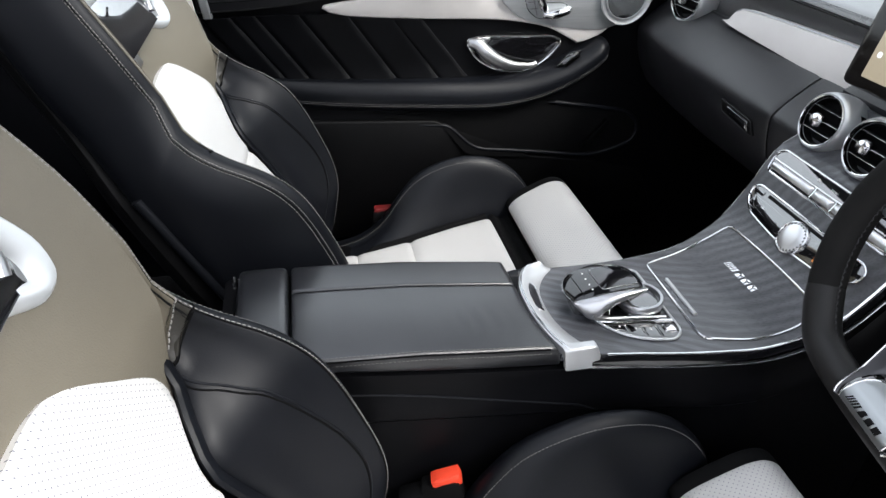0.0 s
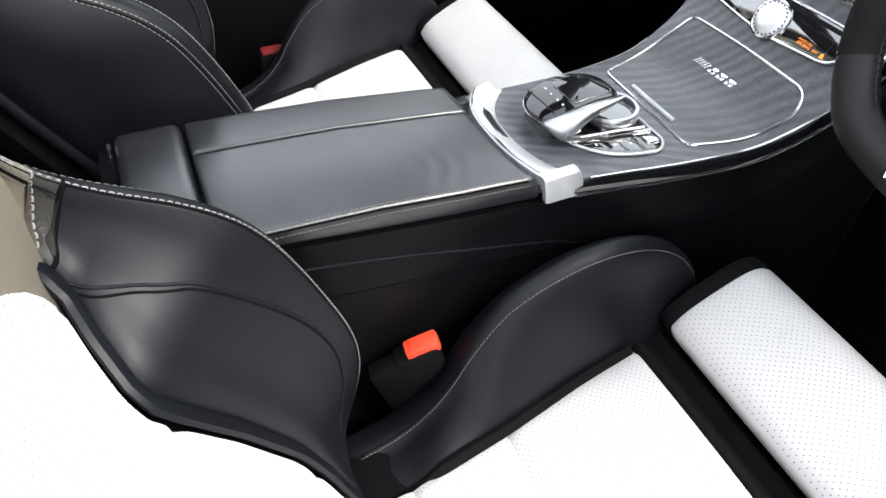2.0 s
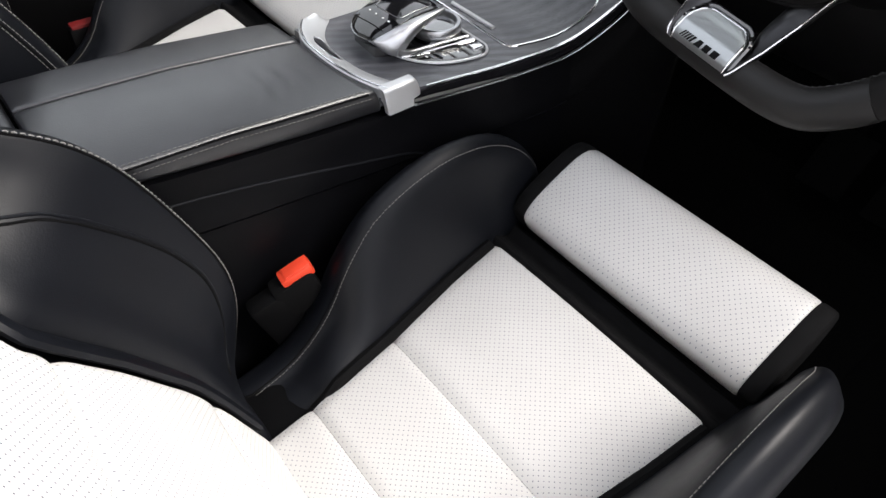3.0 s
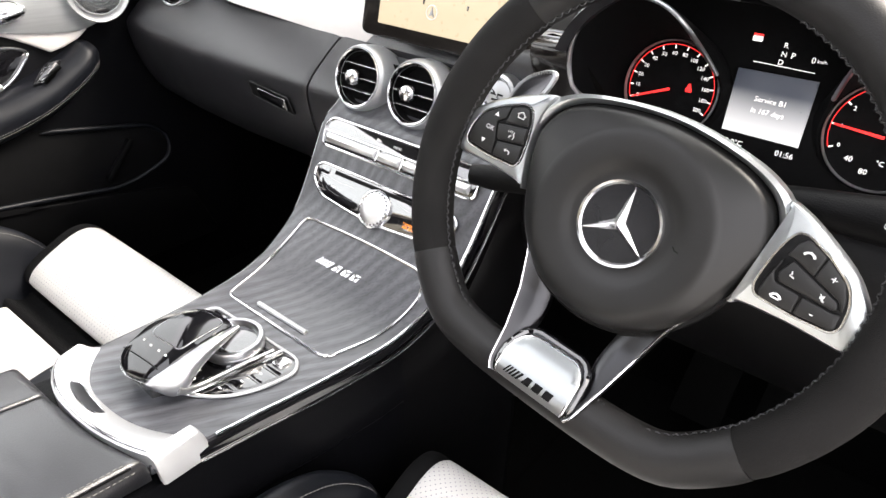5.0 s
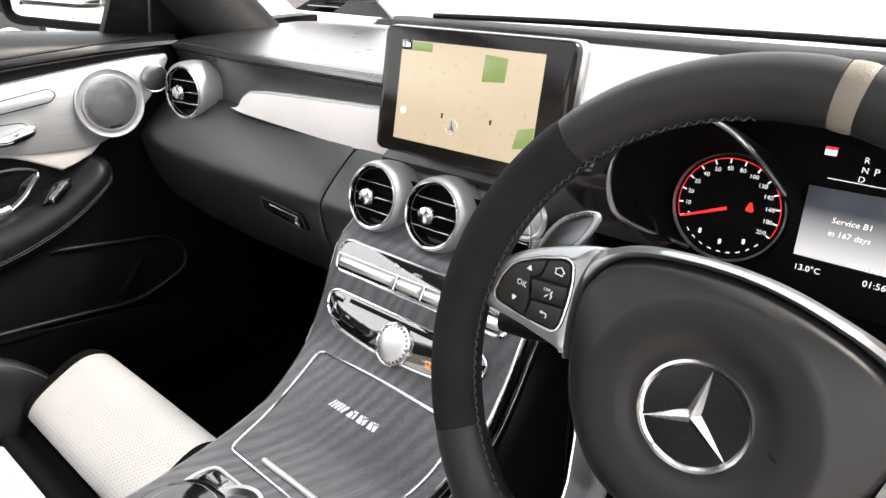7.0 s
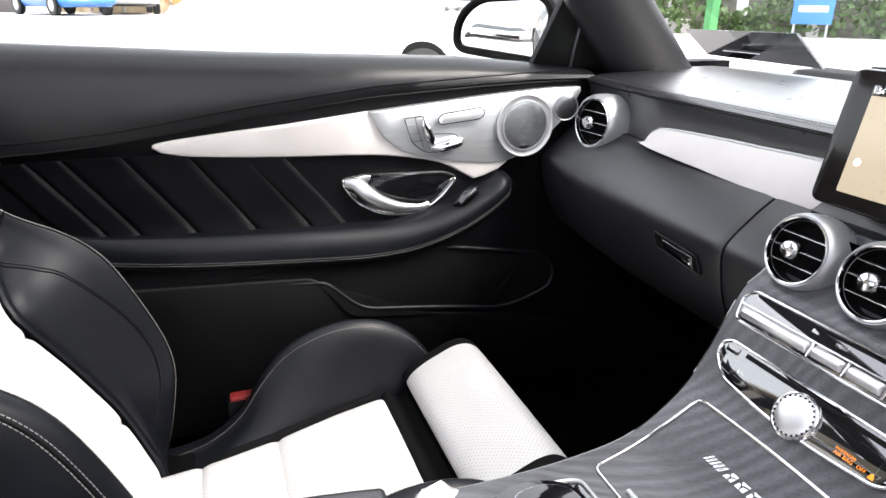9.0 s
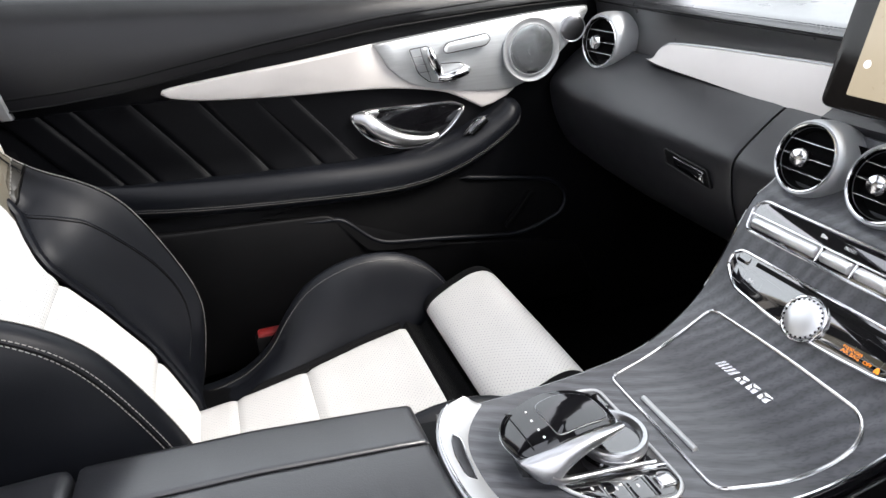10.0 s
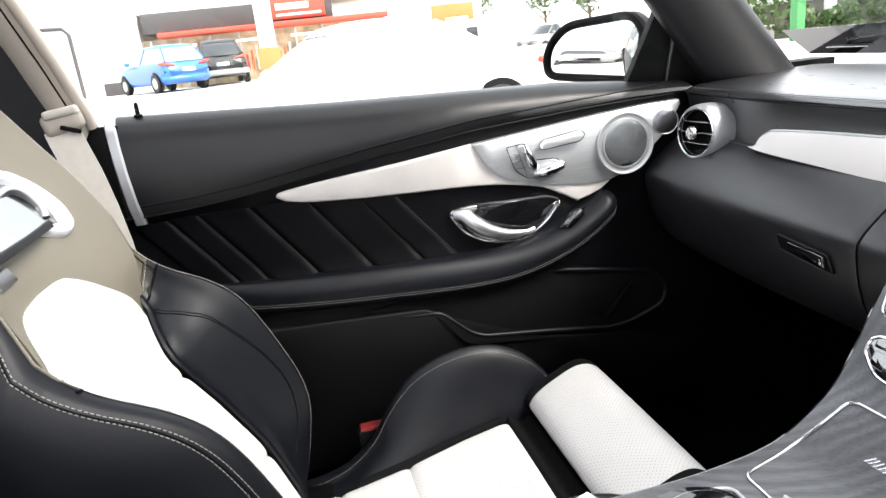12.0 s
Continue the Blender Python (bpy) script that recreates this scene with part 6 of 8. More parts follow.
for sg in (-1, 1):
    arm = rounded([(sg * x, u) for x, u in ((0.156, -0.004), (0.1575, 0.006), (0.152, 0.020), (0.138, 0.0355), (0.116, 0.048), (0.098, 0.0565), (0.084, 0.0605), (0.0895, 0.046), (0.0905, 0.030), (0.088, 0.012), (0.0815, -0.0105), (0.092, -0.0085), (0.120, -0.0068), (0.150, -0.0078))], [0.008, 0.01, 0.015, 0.015, 0.015, 0.01, 0.004, 0.01, 0.01, 0.01, 0.002, 0.01, 0.01, 0.008], 4)
    spoke = part("spoke", plate(arm, wf, 0.0075, 0.0035, 0.014), SPOKE_METAL, wheel, "satin silver spoke with a key pad")
    pad = rounded([(sg * x, u) for x, u in ((0.1425, 0.005), (0.141, 0.018), (0.1355, 0.029), (0.120, 0.0388), (0.104, 0.0455), (0.0980, 0.0448), (0.0940, 0.036), (0.0915, 0.022), (0.0905, 0.006), (0.0935, 0.0000), (0.118, -0.0012), (0.139, 0.0002))], 0.005, 4)
    kp = part("key_pad", plate(pad, wf, 0.0085, 0.0010), PLASTIC, spoke, "black key pad")
    part("pad_frame", tube([wf(u, v, 0.0080) for u, v in pad], 0.0011, 6, True, up=tuple(WN)), CHROME, spoke, "bright line round the keys")
    for i, poly in enumerate(PAD_SHAPES[sg]):
        lift = 0.0106 if i == 2 else 0.0098
        part("key", plate(rounded([(sg * x, u) for x, u in poly], 0.0012, 2), wf, lift, 0.0007), HUB_SKIN, kp, "matt black wheel key")
    mark = lambda x, u: (lambda a, b, h=0.0: wf(sg * x + a, u + b, h))
    if sg < 0:
        for u, k in ((0.0300, 1), (0.0080, -1)):
            x = -0.1235 if k > 0 else -0.1268
            part("key_mark", plate([(x - 0.0018, u - 0.0013 * k), (x + 0.0018, u - 0.0013 * k), (x, u + 0.0018 * k)], wf, 0.0103, 0.0001), WHITE_PRINT, kp)
        part("key_mark", lettering("OK", 0.0052, mark(0.1250, 0.0188), thick=0.0103), WHITE_PRINT, kp)
        part("key_mark", lettering("OFF", 0.0028, mark(0.1065, 0.0226), thick=0.0110), WHITE_PRINT, kp)
        outline_bar(wf, [(-0.1025, 0.0232), (-0.1032, 0.0215), (-0.1018, 0.0200), (-0.1024, 0.0180)], 0.0004, kp, WHITE_PRINT)
        outline_bar(wf, [(-0.1046, 0.0200), (-0.1060, 0.0190), (-0.1060, 0.0180)], 0.0004, kp, WHITE_PRINT)
        outline_bar(wf, [(-0.1055, 0.0345), (-0.1055, 0.0370), (-0.1066, 0.0370), (-0.1028, 0.0392), (-0.0994, 0.0366), (-0.1003, 0.0366), (-0.1003, 0.0345)], 0.00035, kp, WHITE_PRINT, True)
        outline_bar(wf, [(-0.1008, 0.0062), (-0.1004, 0.0078), (-0.1014, 0.0088), (-0.1052, 0.0088), (-0.1040, 0.0100), (-0.1052, 0.0088), (-0.1040, 0.0076)], 0.00035, kp, WHITE_PRINT)
    else:
        for (x, u), k in (((0.1095, 0.0360), 1), ((0.1050, 0.0058), -1)):
            outline_bar(wf, [(x - 0.0032, u - 0.0012), (x - 0.0020, u + 0.0002), (x, u + 0.0010), (x + 0.0020, u + 0.0002), (x + 0.0032, u - 0.0012)], 0.0008, kp, WHITE_PRINT)
            if k < 0:
                outline_bar(wf, [(x - 0.0026, u - 0.0016), (x + 0.0026, u - 0.0016)], 0.0006, kp, WHITE_PRINT)
        part("key_mark", lettering("+", 0.0075, mark(0.1270, 0.0285), thick=0.0103), WHITE_PRINT, kp)
        part("key_mark", lettering("-", 0.0080, mark(0.1262, 0.0056), thick=0.0103), WHITE_PRINT, kp)
        outline_bar(wf, [(0.1060, 0.0230), (0.1066, 0.0212), (0.1056, 0.0202), (0.1086, 0.0196)], 0.0004, kp, WHITE_PRINT)
        part("key_mark", plate([(0.1250, 0.0158), (0.1258, 0.0158), (0.1274, 0.0144), (0.1274, 0.0186), (0.1258, 0.0172), (0.1250, 0.0172)], wf, 0.0110, 0.0001), WHITE_PRINT, kp)
        outline_bar(wf, [(0.1248, 0.0186), (0.1282, 0.0146)], 0.00035, kp, WHITE_PRINT)
    # lower leg: a shell that narrows towards the badge plate
    def outer(u):
        return lerp_table([(-0.1370, 0.0345), (-0.132, 0.0380), (-0.120, 0.0410), (-0.105, 0.0450), (-0.08, 0.0515), (-0.0517, 0.0595), (-0.034, 0.0690)], u)

    def inner_edge(u):
        return lerp_table([(-0.1370, 0.0305), (-0.132, 0.0302), (-0.116, 0.0295), (-0.107, 0.0272), (-0.098, 0.0258), (-0.085, 0.0268), (-0.068, 0.0300), (-0.034, 0.0500)], u)

    def deep(u):
        return lerp_table([(-0.1370, 0.0275), (-0.128, 0.0245), (-0.108, 0.0105), (-0.08, 0.0000), (-0.034, -0.0030)], u)
    rings, rim_line = [], []
    for i in range(26):
        u = -0.1370 + 0.1030 * i / 25
        a, b, h = outer(u), inner_edge(u), deep(u)
        w = a - b
        sec = [(a, h - 0.008), (a, h), (a - 0.0016, h + 0.0022), (a - 0.004, h + 0.0008), (b + w * 0.45, h - 0.0012), (b + w * 0.12, h - 0.0040), (b, h - 0.0075), (b, h - 0.014)]
        rings.append([wf(sg * x, u, n) for x, n in sec])
        rim_line.append(wf(sg * (a - 0.0014), u, h + 0.0020))
    part("lower_spoke", loft(rings), LEG_METAL, wheel, "satin silver lower spoke, dark reflection put into its colour")
    part("spoke_edge", tube(rim_line, 0.0010, 6), CHROME, wheel, "bright outer edge of the lower spoke")


# badge plate: a bright convex plate whose upper half bends back
def plate_half(v):
    return lerp_table([(-0.1370, 0.0290), (-0.1350, 0.0300), (-0.124, 0.0300), (-0.113, 0.0290), (-0.107, 0.0255), (-0.1040, 0.0210), (-0.1025, 0.0160), (-0.1018, 0.0110)], v)


def on_plate(x, v, h=0.0):
    return wf(x, v, lerp_table([(-0.138, 0.0265), (-0.134, 0.0285), (-0.128, 0.0285), (-0.120, 0.0255), (-0.110, 0.0170), (-0.1018, 0.0085)], v) + h)


rings = []
for i in range(18):
    v = -0.1370 + 0.0352 * (i / 17) ** 0.8
    w = plate_half(v)
    rings.append([on_plate(-w, v, -0.012), on_plate(-w, v, -0.0012), on_plate(-w + 0.001, v)] + [on_plate(-w + 2 * w * k / 8, v) for k in range(1, 8)] + [on_plate(w - 0.001, v), on_plate(w, v, -0.0012), on_plate(w, v, -0.012)])
plq = part("badge_plate", loft(rings), SPOKE_METAL, wheel, "bright satin badge plate")
edge = [(-plate_half(v), v) for v in (-0.1365, -0.13, -0.118, -0.112, -0.107, -0.104, -0.1025)] + [(plate_half(v), v) for v in (-0.1025, -0.104, -0.107, -0.112, -0.118, -0.13, -0.1365)]
part("plate_line", tube([on_plate(u, v, 0.0003) for u, v in edge], 0.0008, 6), CHROME, plq)
part("plate_collar", tube([on_plate(u * 1.08, -0.122 + (v + 0.122) * 1.10, -0.005) for u, v in edge], 0.0030, 8), GLOSS, plq, "glossy black collar round the plate")
slashes_badge(lambda u, v, h=0.0: on_plate(u, -0.1285 + v, h * 0.6), 0.047, 0.0060, PLASTIC, plq, "dark badge piece")
# gearshift paddles, column and stalks
pd = rounded([(-x, u) for x, u in ((0.143, 0.036), (0.1395, 0.0535), (0.1320, 0.0650), (0.1180, 0.0738), (0.1105, 0.0748), (0.1080, 0.0718), (0.1092, 0.0630), (0.1140, 0.0500), (0.122, 0.036))], [0.004, 0.01, 0.012, 0.008, 0.004, 0.003, 0.01, 0.01, 0.004], 4)
pb = part("paddle", plate(pd, lambda u, v, h=0.0: wh(u, v, -0.048 + h), 0.0035, 0.0012), VENT_METAL, wheel, "silver-edged shift paddle")
part("paddle_face", plate(inset(pd, 0.0030), lambda u, v, h=0.0: wh(u, v, -0.0445 + h), 0.0006, 0.0002), GUNMETAL, pb, "dark paddle face")
part("paddle_text", lettering("DOWN", 0.0052, lambda u, v, h=0.0: wh(-0.1205 + u * 0.92 - v * 0.35, 0.0690 + v * 0.92 + u * 0.38, -0.0437 + h)), FABRIC, pb)
part("column_cover", loft([[wh(0.055 * math.cos(a) * k, -0.005 + 0.05 * math.sin(a) * k, n) for a in (2 * math.pi * i / 24 for i in range(24))] for k, n in ((0.95, -0.05), (1.05, -0.07), (1.1, -0.14), (1.15, -0.25))]), PLASTIC, wheel)
stalk = thing("column_stalk", (0.46, 0.42, 0.90), "black round-ended column stalk with white markings", "stalk")
part("arm", tube([V(0.40, 0.43, 0.885), V(0.44, 0.425, 0.895), V(0.50, 0.415, 0.905), V(0.56, 0.41, 0.912)], [0.012, 0.013, 0.017, 0.016], 16), PLASTIC, stalk)
for dx in (0.0, 0.012):
    part("marking", lettering("P" if dx else "0", 0.006, sheet((0.497 + dx, 0.396, 0.909), (1, -0.1, 0.1), (0, 0.3, 0.95))), WHITE_PRINT, stalk)
lst = thing("column_stalk", (0.25, 0.40, 0.88), "black column stalk behind the wheel spoke", "stalk")
part("arm", tube([V(0.30, 0.42, 0.862), V(0.25, 0.40, 0.855), V(0.20, 0.39, 0.850), V(0.175, 0.388, 0.847)], [0.010, 0.010, 0.012, 0.010], 14), PLASTIC, lst)

# ---- passenger door ----
door = thing("passenger_door", (-0.76, 0.1, 0.35), "closed black leather door with white trim and aluminium speaker plate", "car door")


def door_x(z):
    return lerp_table([(0.30, -0.735), (0.55, -0.725), (0.66, -0.735), (0.75, -0.748), (0.85, -0.742), (0.90, -0.728), (0.97, -0.735), (1.0, -0.752), (1.04, -0.785)], z)


def dr(y, z, h=0.0):
    """A point over the door's inner face: y along, z up, h into the cabin."""
    return V(door_x(z) + h, y, z)


def seam_z(y):
    return lerp_table([(-0.42, 0.879), (-0.3, 0.883), (-0.2, 0.892), (-0.145, 0.9005), (0.0, 0.923), (0.2, 0.948), (0.4, 0.960), (0.5, 0.964), (0.62, 0.966)], y)


def belt_z(y):
    return lerp_table([(-0.42, 1.042), (-0.04, 1.022), (0.37, 1.008), (0.62, 0.985)], y)


# upper roll of the door
rings = []
for i in range(43):
    y = -0.394 + i * (1.022 / 42)
    a, b = seam_z(y), belt_z(y)
    sec = [(door_x(a) - 0.02, a), (-0.722, a + 0.001), (-0.716, a + (b - a) * 0.18), (-0.718, a + (b - a) * 0.45), (-0.729, a + (b - a) * 0.72), (-0.745, a + (b - a) * 0.92), (-0.762, b - 0.001), (-0.79, b), (-0.80, a)]
    rings.append([V(x, y, z) for x, z in sec])
upper_bm = loft(rings)
ROLL_SEAM = laid_on(upper_bm, [V(-0.5, -0.39 + i * 0.025, seam_z(-0.39 + i * 0.025) + 0.017) for i in range(39)], (-1, 0, 0), 0.0004)
upper = part("upper_panel", upper_bm, DOOR_TOP, door, "smooth black leather upper door panel")
part("roll_seam", tube(ROLL_SEAM, 0.0011, 6), FABRIC, upper)
part("stitching", stitches([p + V(0.0003, 0, 0.003) for p in ROLL_SEAM], 0.0050, 0.0034, 0.0004, up=(1, 0, 0)), THREAD_DARK, upper)
part("panel_gap", tube([V(-0.721, -0.41 + i * 0.05, seam_z(-0.41 + i * 0.05) - 0.0005) for i in range(21)], 0.0018, 6), PLASTIC, upper)
# broad field under it
rings = []
for i in range(43):
    y = -0.412 + i * (1.12 / 42)
    a = seam_z(min(y, 0.62))
    zs = [a - 0.001, a - 0.02, 0.90 if a > 0.93 else a - 0.03, 0.85, 0.80, 0.75, 0.70, 0.66, 0.60, 0.55, 0.45, 0.33]
    rings.append([V(door_x(z) + 0.002, y, z) for z in zs] + [V(-0.80, y, 0.33), V(-0.80, y, a)])
part("door_field", loft(rings), DOOR_LEATHER, door)
# slanted quilted segments
for y0, y1 in ((-0.395, -0.338), (-0.338, -0.290), (-0.290, -0.206), (-0.206, -0.111), (-0.111, -0.020), (-0.020, 0.045)):
    def f(u, v, y0=y0, y1=y1):
        zt = min(seam_z(y0) - 0.014, 0.868 - 0.0) if y1 < -0.1 else 0.868 - 0.02 * max(0, (y1 + 0.02) / 0.08)
        z = 0.722 + (zt - 0.722) * v
        y = y0 + (y1 - y0) * u + 0.104 * (1 - v)
        e = min(1, min(u, 1 - u) * 0.089 / 0.012)
        return dr(y, z, 0.0035 + 0.005 * (1 - (1 - e) ** 2))
    seg = part("quilted_segment", patch(f, 14, 10, (-0.006, 0, 0)), DOOR_LEATHER, door)
    part("stitching", stitches([f(0.985, v) + V(0.0006, 0, 0) for v in (0, 0.25, 0.5, 0.75, 1)], 0.005, 0.0034, 0.0004, up=(1, 0, 0)), THREAD_DARK, seg)
# white blade
bl = crom([(-0.158, 0.8795), (-0.145, 0.888), (-0.05, 0.899), (0.06, 0.909), (0.19, 0.9235)], 16) + [(0.30, 0.93), (0.47, 0.86), (0.462, 0.815), (0.445, 0.802), (0.42, 0.792)] + crom([(0.395, 0.786), (0.36, 0.806), (0.32, 0.825), (0.25, 0.839), (0.18, 0.846), (0.05, 0.851), (-0.06, 0.858), (-0.115, 0.864), (-0.145, 0.871)], 18)
part("trim_blade", plate(bl, dr, 0.012, 0.004), WHITE_LEATHER, door, "white leather trim blade")
# aluminium plate
al = crom([(0.190, 0.9235), (0.30, 0.934), (0.42, 0.945), (0.53, 0.953), (0.60, 0.954)], 14) + crom([(0.602, 0.945), (0.585, 0.92), (0.55, 0.876), (0.51, 0.842), (0.47, 0.822), (0.43, 0.8165), (0.36, 0.823), (0.30, 0.834), (0.25, 0.851), (0.215, 0.880)], 26)
aplate = part("speaker_plate", plate(al, dr, 0.018, 0.003), BRUSHED, door, "brushed aluminium plate with speaker and seat switches")
sp = frame_axes(dr(0.487, 0.886, 0.0185), V(0, 1, 0), V(0.0, 0, 1), V(1, 0, 0)) @ Matrix.Scale(0.9, 4)
speaker = part("speaker_surround", ring_body([(0.047, -0.006), (0.064, -0.003), (0.0645, 0.0006), (0.0625, 0.0012), (0.058, -0.0010), (0.0525, -0.0015), (0.0515, 0.0022), (0.0490, 0.0024), (0.0480, -0.001)], sp, 56), VENT_METAL, aplate, "satin speaker surround")
part("speaker_grille", disc_stack([(0, -0.002), (0.049, -0.002), (0.049, 0.0005), (0.046, 0.0012), (0.034, 0.0024), (0.018, 0.0032), (0.010, 0.0034), (0.0095, 0.0042), (0, 0.0045)], sp, 48), GRILLE_METAL, speaker, "fine metal speaker grille")
bm = bmesh.new()
for rr in (0.012, 0.018, 0.024, 0.030, 0.036, 0.042):
    n = int(2 * math.pi * rr / 0.0036)
    zz = lerp_table([(0, 0.0035), (0.018, 0.0032), (0.034, 0.0024), (0.046, 0.0012)], rr)
    for i in range(n):
        a = 2 * math.pi * i / n
        c = V(rr * math.cos(a), rr * math.sin(a), zz)
        vs = [bm.verts.new(sp @ (c + V(0.0007 * math.cos(t), 0.0007 * math.sin(t), 0.0002))) for t in (0.3, 1.87, 3.44, 5.01)]
        bm.faces.new(vs)
part("grille_holes", bm, GUNMETAL, speaker, kind="stuff")
part("speaker_badge", plate(rounded([(-0.013, -0.046), (0.013, -0.046), (0.013, -0.038), (-0.013, -0.038)], 0.003, 3), lambda u, v, h=0.0: sp @ V(u, v, 0.0012 + h), 0.0014, 0.0005), GLOSS, speaker, "small dark plate")
tw = frame_axes(V(-0.709, 0.568, 0.917), V(0.12, 0.993, 0), V(0, 0, 1), V(0.993, -0.12, 0))
tweeter = part("tweeter", disc_stack([(0, -0.012), (0.0225, -0.012), (0.0225, 0.0), (0.0205, 0.0012), (0.012, 0.0026), (0, 0.003)], tw, 36), GUNMETAL, aplate, "round dark tweeter cover")
part("tweeter_ring", ring_body([(0.0222, -0.010), (0.0245, -0.010), (0.0245, 0.0004), (0.0232, 0.0012), (0.0222, 0.0004)], tw, 40), SATIN, tweeter)
# seat switches
kf = lambda u, v, h=0.0: dr(u, v, 0.018 + h)
sw = rounded([(0.252, 0.910), (0.288, 0.913), (0.300, 0.880), (0.352, 0.878), (0.366, 0.858), (0.345, 0.843), (0.292, 0.846), (0.268, 0.866)], [0.004, 0.008, 0.015, 0.012, 0.010, 0.012, 0.012, 0.01], 4)
part("switch_outline", tube([kf(u, v, 0.0002) for u, v in sw], 0.0008, 5, True), FABRIC, aplate)
part("seat_switch", tube([kf(u, v, h) for u, v, h in ((0.287, 0.909, 0.003), (0.288, 0.899, 0.007), (0.293, 0.886, 0.009), (0.301, 0.872, 0.009), (0.306, 0.864, 0.006))], [0.005, 0.0085, 0.0095, 0.0095, 0.006], 14), CHROME, aplate, "chrome backrest-shaped switch")
part("switch_window", tube([kf(u, v, h) for u, v, h in ((0.291, 0.892, 0.016), (0.297, 0.880, 0.0175))], [0.004, 0.004], 10, flat=0.5, up=(1, 0, 0)), GLOSS, aplate)
part("seat_switch", tube([kf(u, v, h) for u, v, h in ((0.304, 0.855, 0.005), (0.318, 0.855, 0.009), (0.338, 0.859, 0.010), (0.355, 0.863, 0.008), (0.362, 0.865, 0.003))], [0.006, 0.0095, 0.0105, 0.0095, 0.006], 14), CHROME, aplate, "chrome cushion-shaped switch")
for i in range(3):
    v = 0.896 - 0.0145 * i
    part("key_line", tube([kf(0.256 + 0.0085 * i ** 1.35 * 0.55, v, 0.0002), kf(0.275 + 0.0075 * i, v + 0.001, 0.0002)], 0.0006, 5), GUNMETAL, aplate)
part("key_line", tube([kf(u, v, 0.0002) for u, v in ((0.272, 0.911), (0.275, 0.896), (0.283, 0.876), (0.293, 0.850))], 0.0006, 5), GUNMETAL, aplate)
ht = rounded([(0.318, 0.897), (0.394, 0.904), (0.404, 0.914), (0.396, 0.9235), (0.322, 0.915), (0.312, 0.905)], 0.005, 3)
hk = part("heater_key", plate(ht, kf, 0.0025, 0.0008), BRUSHED, aplate, "wide seat heater key")
part("key_outline", tube([kf(u, v, 0.0018) for u, v in ht], 0.0011, 5, True), FABRIC, hk)
# handle set in its bowl
bz = rounded([(0.140, 0.802), (0.175, 0.809), (0.335, 0.804), (0.362, 0.792), (0.330, 0.752), (0.285, 0.728), (0.215, 0.731), (0.165, 0.760)], [0.012, 0.015, 0.012, 0.012, 0.02, 0.02, 0.03, 0.02], 5)
handle = part("handle_bowl", plate(bz, dr, 0.0065, 0.002), GLOSS, door, "glossy black door handle bowl")
part("bowl_frame", tube([dr(u, v, 0.008) for u, v in bz], 0.0026, 8, True), CHROME, handle, "chrome frame of the handle bowl")
lev = crom([(0.148, 0.797, 0.010), (0.168, 0.794, 0.016), (0.185, 0.778, 0.023), (0.210, 0.760, 0.026), (0.245, 0.747, 0.024), (0.285, 0.742, 0.016), (0.305, 0.744, 0.010)], 24)
part("handle_lever", tube([dr(y, z, h) for y, z, h in lev], [0.006 + 0.0085 * math.sin(math.pi * min(1, (i + 3) / 22)) ** 1.0 for i in range(24)], 12, flat=0.6, up=(1, 0, 0.2)), SATIN, handle, "curved chrome door lever")
part("lever_root", plate(rounded([(0.146, 0.800), (0.178, 0.806), (0.198, 0.804), (0.176, 0.782), (0.154, 0.784)], 0.006, 3), dr, 0.012, 0.002), SATIN, handle)
# armrest
arm = crom([(-0.300, 0.722, 0.012), (-0.25, 0.710, 0.022), (-0.12, 0.699, 0.033), (0.05, 0.690, 0.040), (0.18, 0.686, 0.045), (0.27, 0.694, 0.050), (0.35, 0.718, 0.055), (0.41, 0.748, 0.056), (0.445, 0.772, 0.050), (0.462, 0.786, 0.034)], 44)
rings = []
seam_pts = []
for i, (y, z, d) in enumerate(arm):
    t = i / 43
    hh = 0.023 + 0.010 * math.sin(math.pi * min(1, t * 1.15))
    if i > 39:
        hh *= 1 - (i - 39) * 0.13
    sl = lerp_table([(0, 0), (0.6, 0.0), (0.8, 0.35), (1, 0.5)], t)
    sec = [(-0.03, hh * 0.85), (d * 0.35, hh * 1.02), (d * 0.75, hh * 0.86), (d, hh * 0.35), (d * 1.02, -hh * 0.25), (d * 0.86, -hh * 0.85), (d * 0.4, -hh * 1.1), (-0.03, -hh * 1.1)]
    rings.append([V(door_x(z) + a, y - b * sl, z + b) for a, b in crom(sec, 26, True)])
    seam_pts.append(V(door_x(z) + d * 1.0 + 0.001, y + hh * 0.55 * sl, z - hh * 0.55))
ar = part("armrest", loft(rings), LEATHER, door, "padded black leather door armrest")
part("stitching", stitches(seam_pts[3:-3], 0.0046, 0.0032, 0.0004, up=(1, 0, 0)), THREAD_FINE, ar)
part("stitching", stitches([p + V(0.001, 0, 0.0045) for p in seam_pts[3:-3]], 0.0046, 0.0032, 0.0004, up=(1, 0, 0)), THREAD_FINE, ar)
part("window_switch_bed", plate(rounded([(0.340, 0.745), (0.366, 0.777), (0.395, 0.781), (0.372, 0.744)], 0.006, 3), lambda u, v, h=0.0: V(-0.702 + h * 0.8 + (u - 0.37) * 0.05, u, v + 0.0 + h * 0.5), 0.002, 0.0006, 0.03), GLOSS, ar)
part("switch_frame", tube([V(-0.7015 + (u - 0.37) * 0.05, u, v) for u, v in rounded([(0.348, 0.749), (0.364, 0.772), (0.389, 0.777), (0.375, 0.751)], 0.004, 3)], 0.0012, 6, True), CHROME, ar)
part("window_switch", rbox((-0.697, 0.371, 0.763), (0.011, 0.040, 0.012), 0.003, Euler((radians(38), 0, 0)).to_matrix()), CHROME, ar, "chrome window switch")
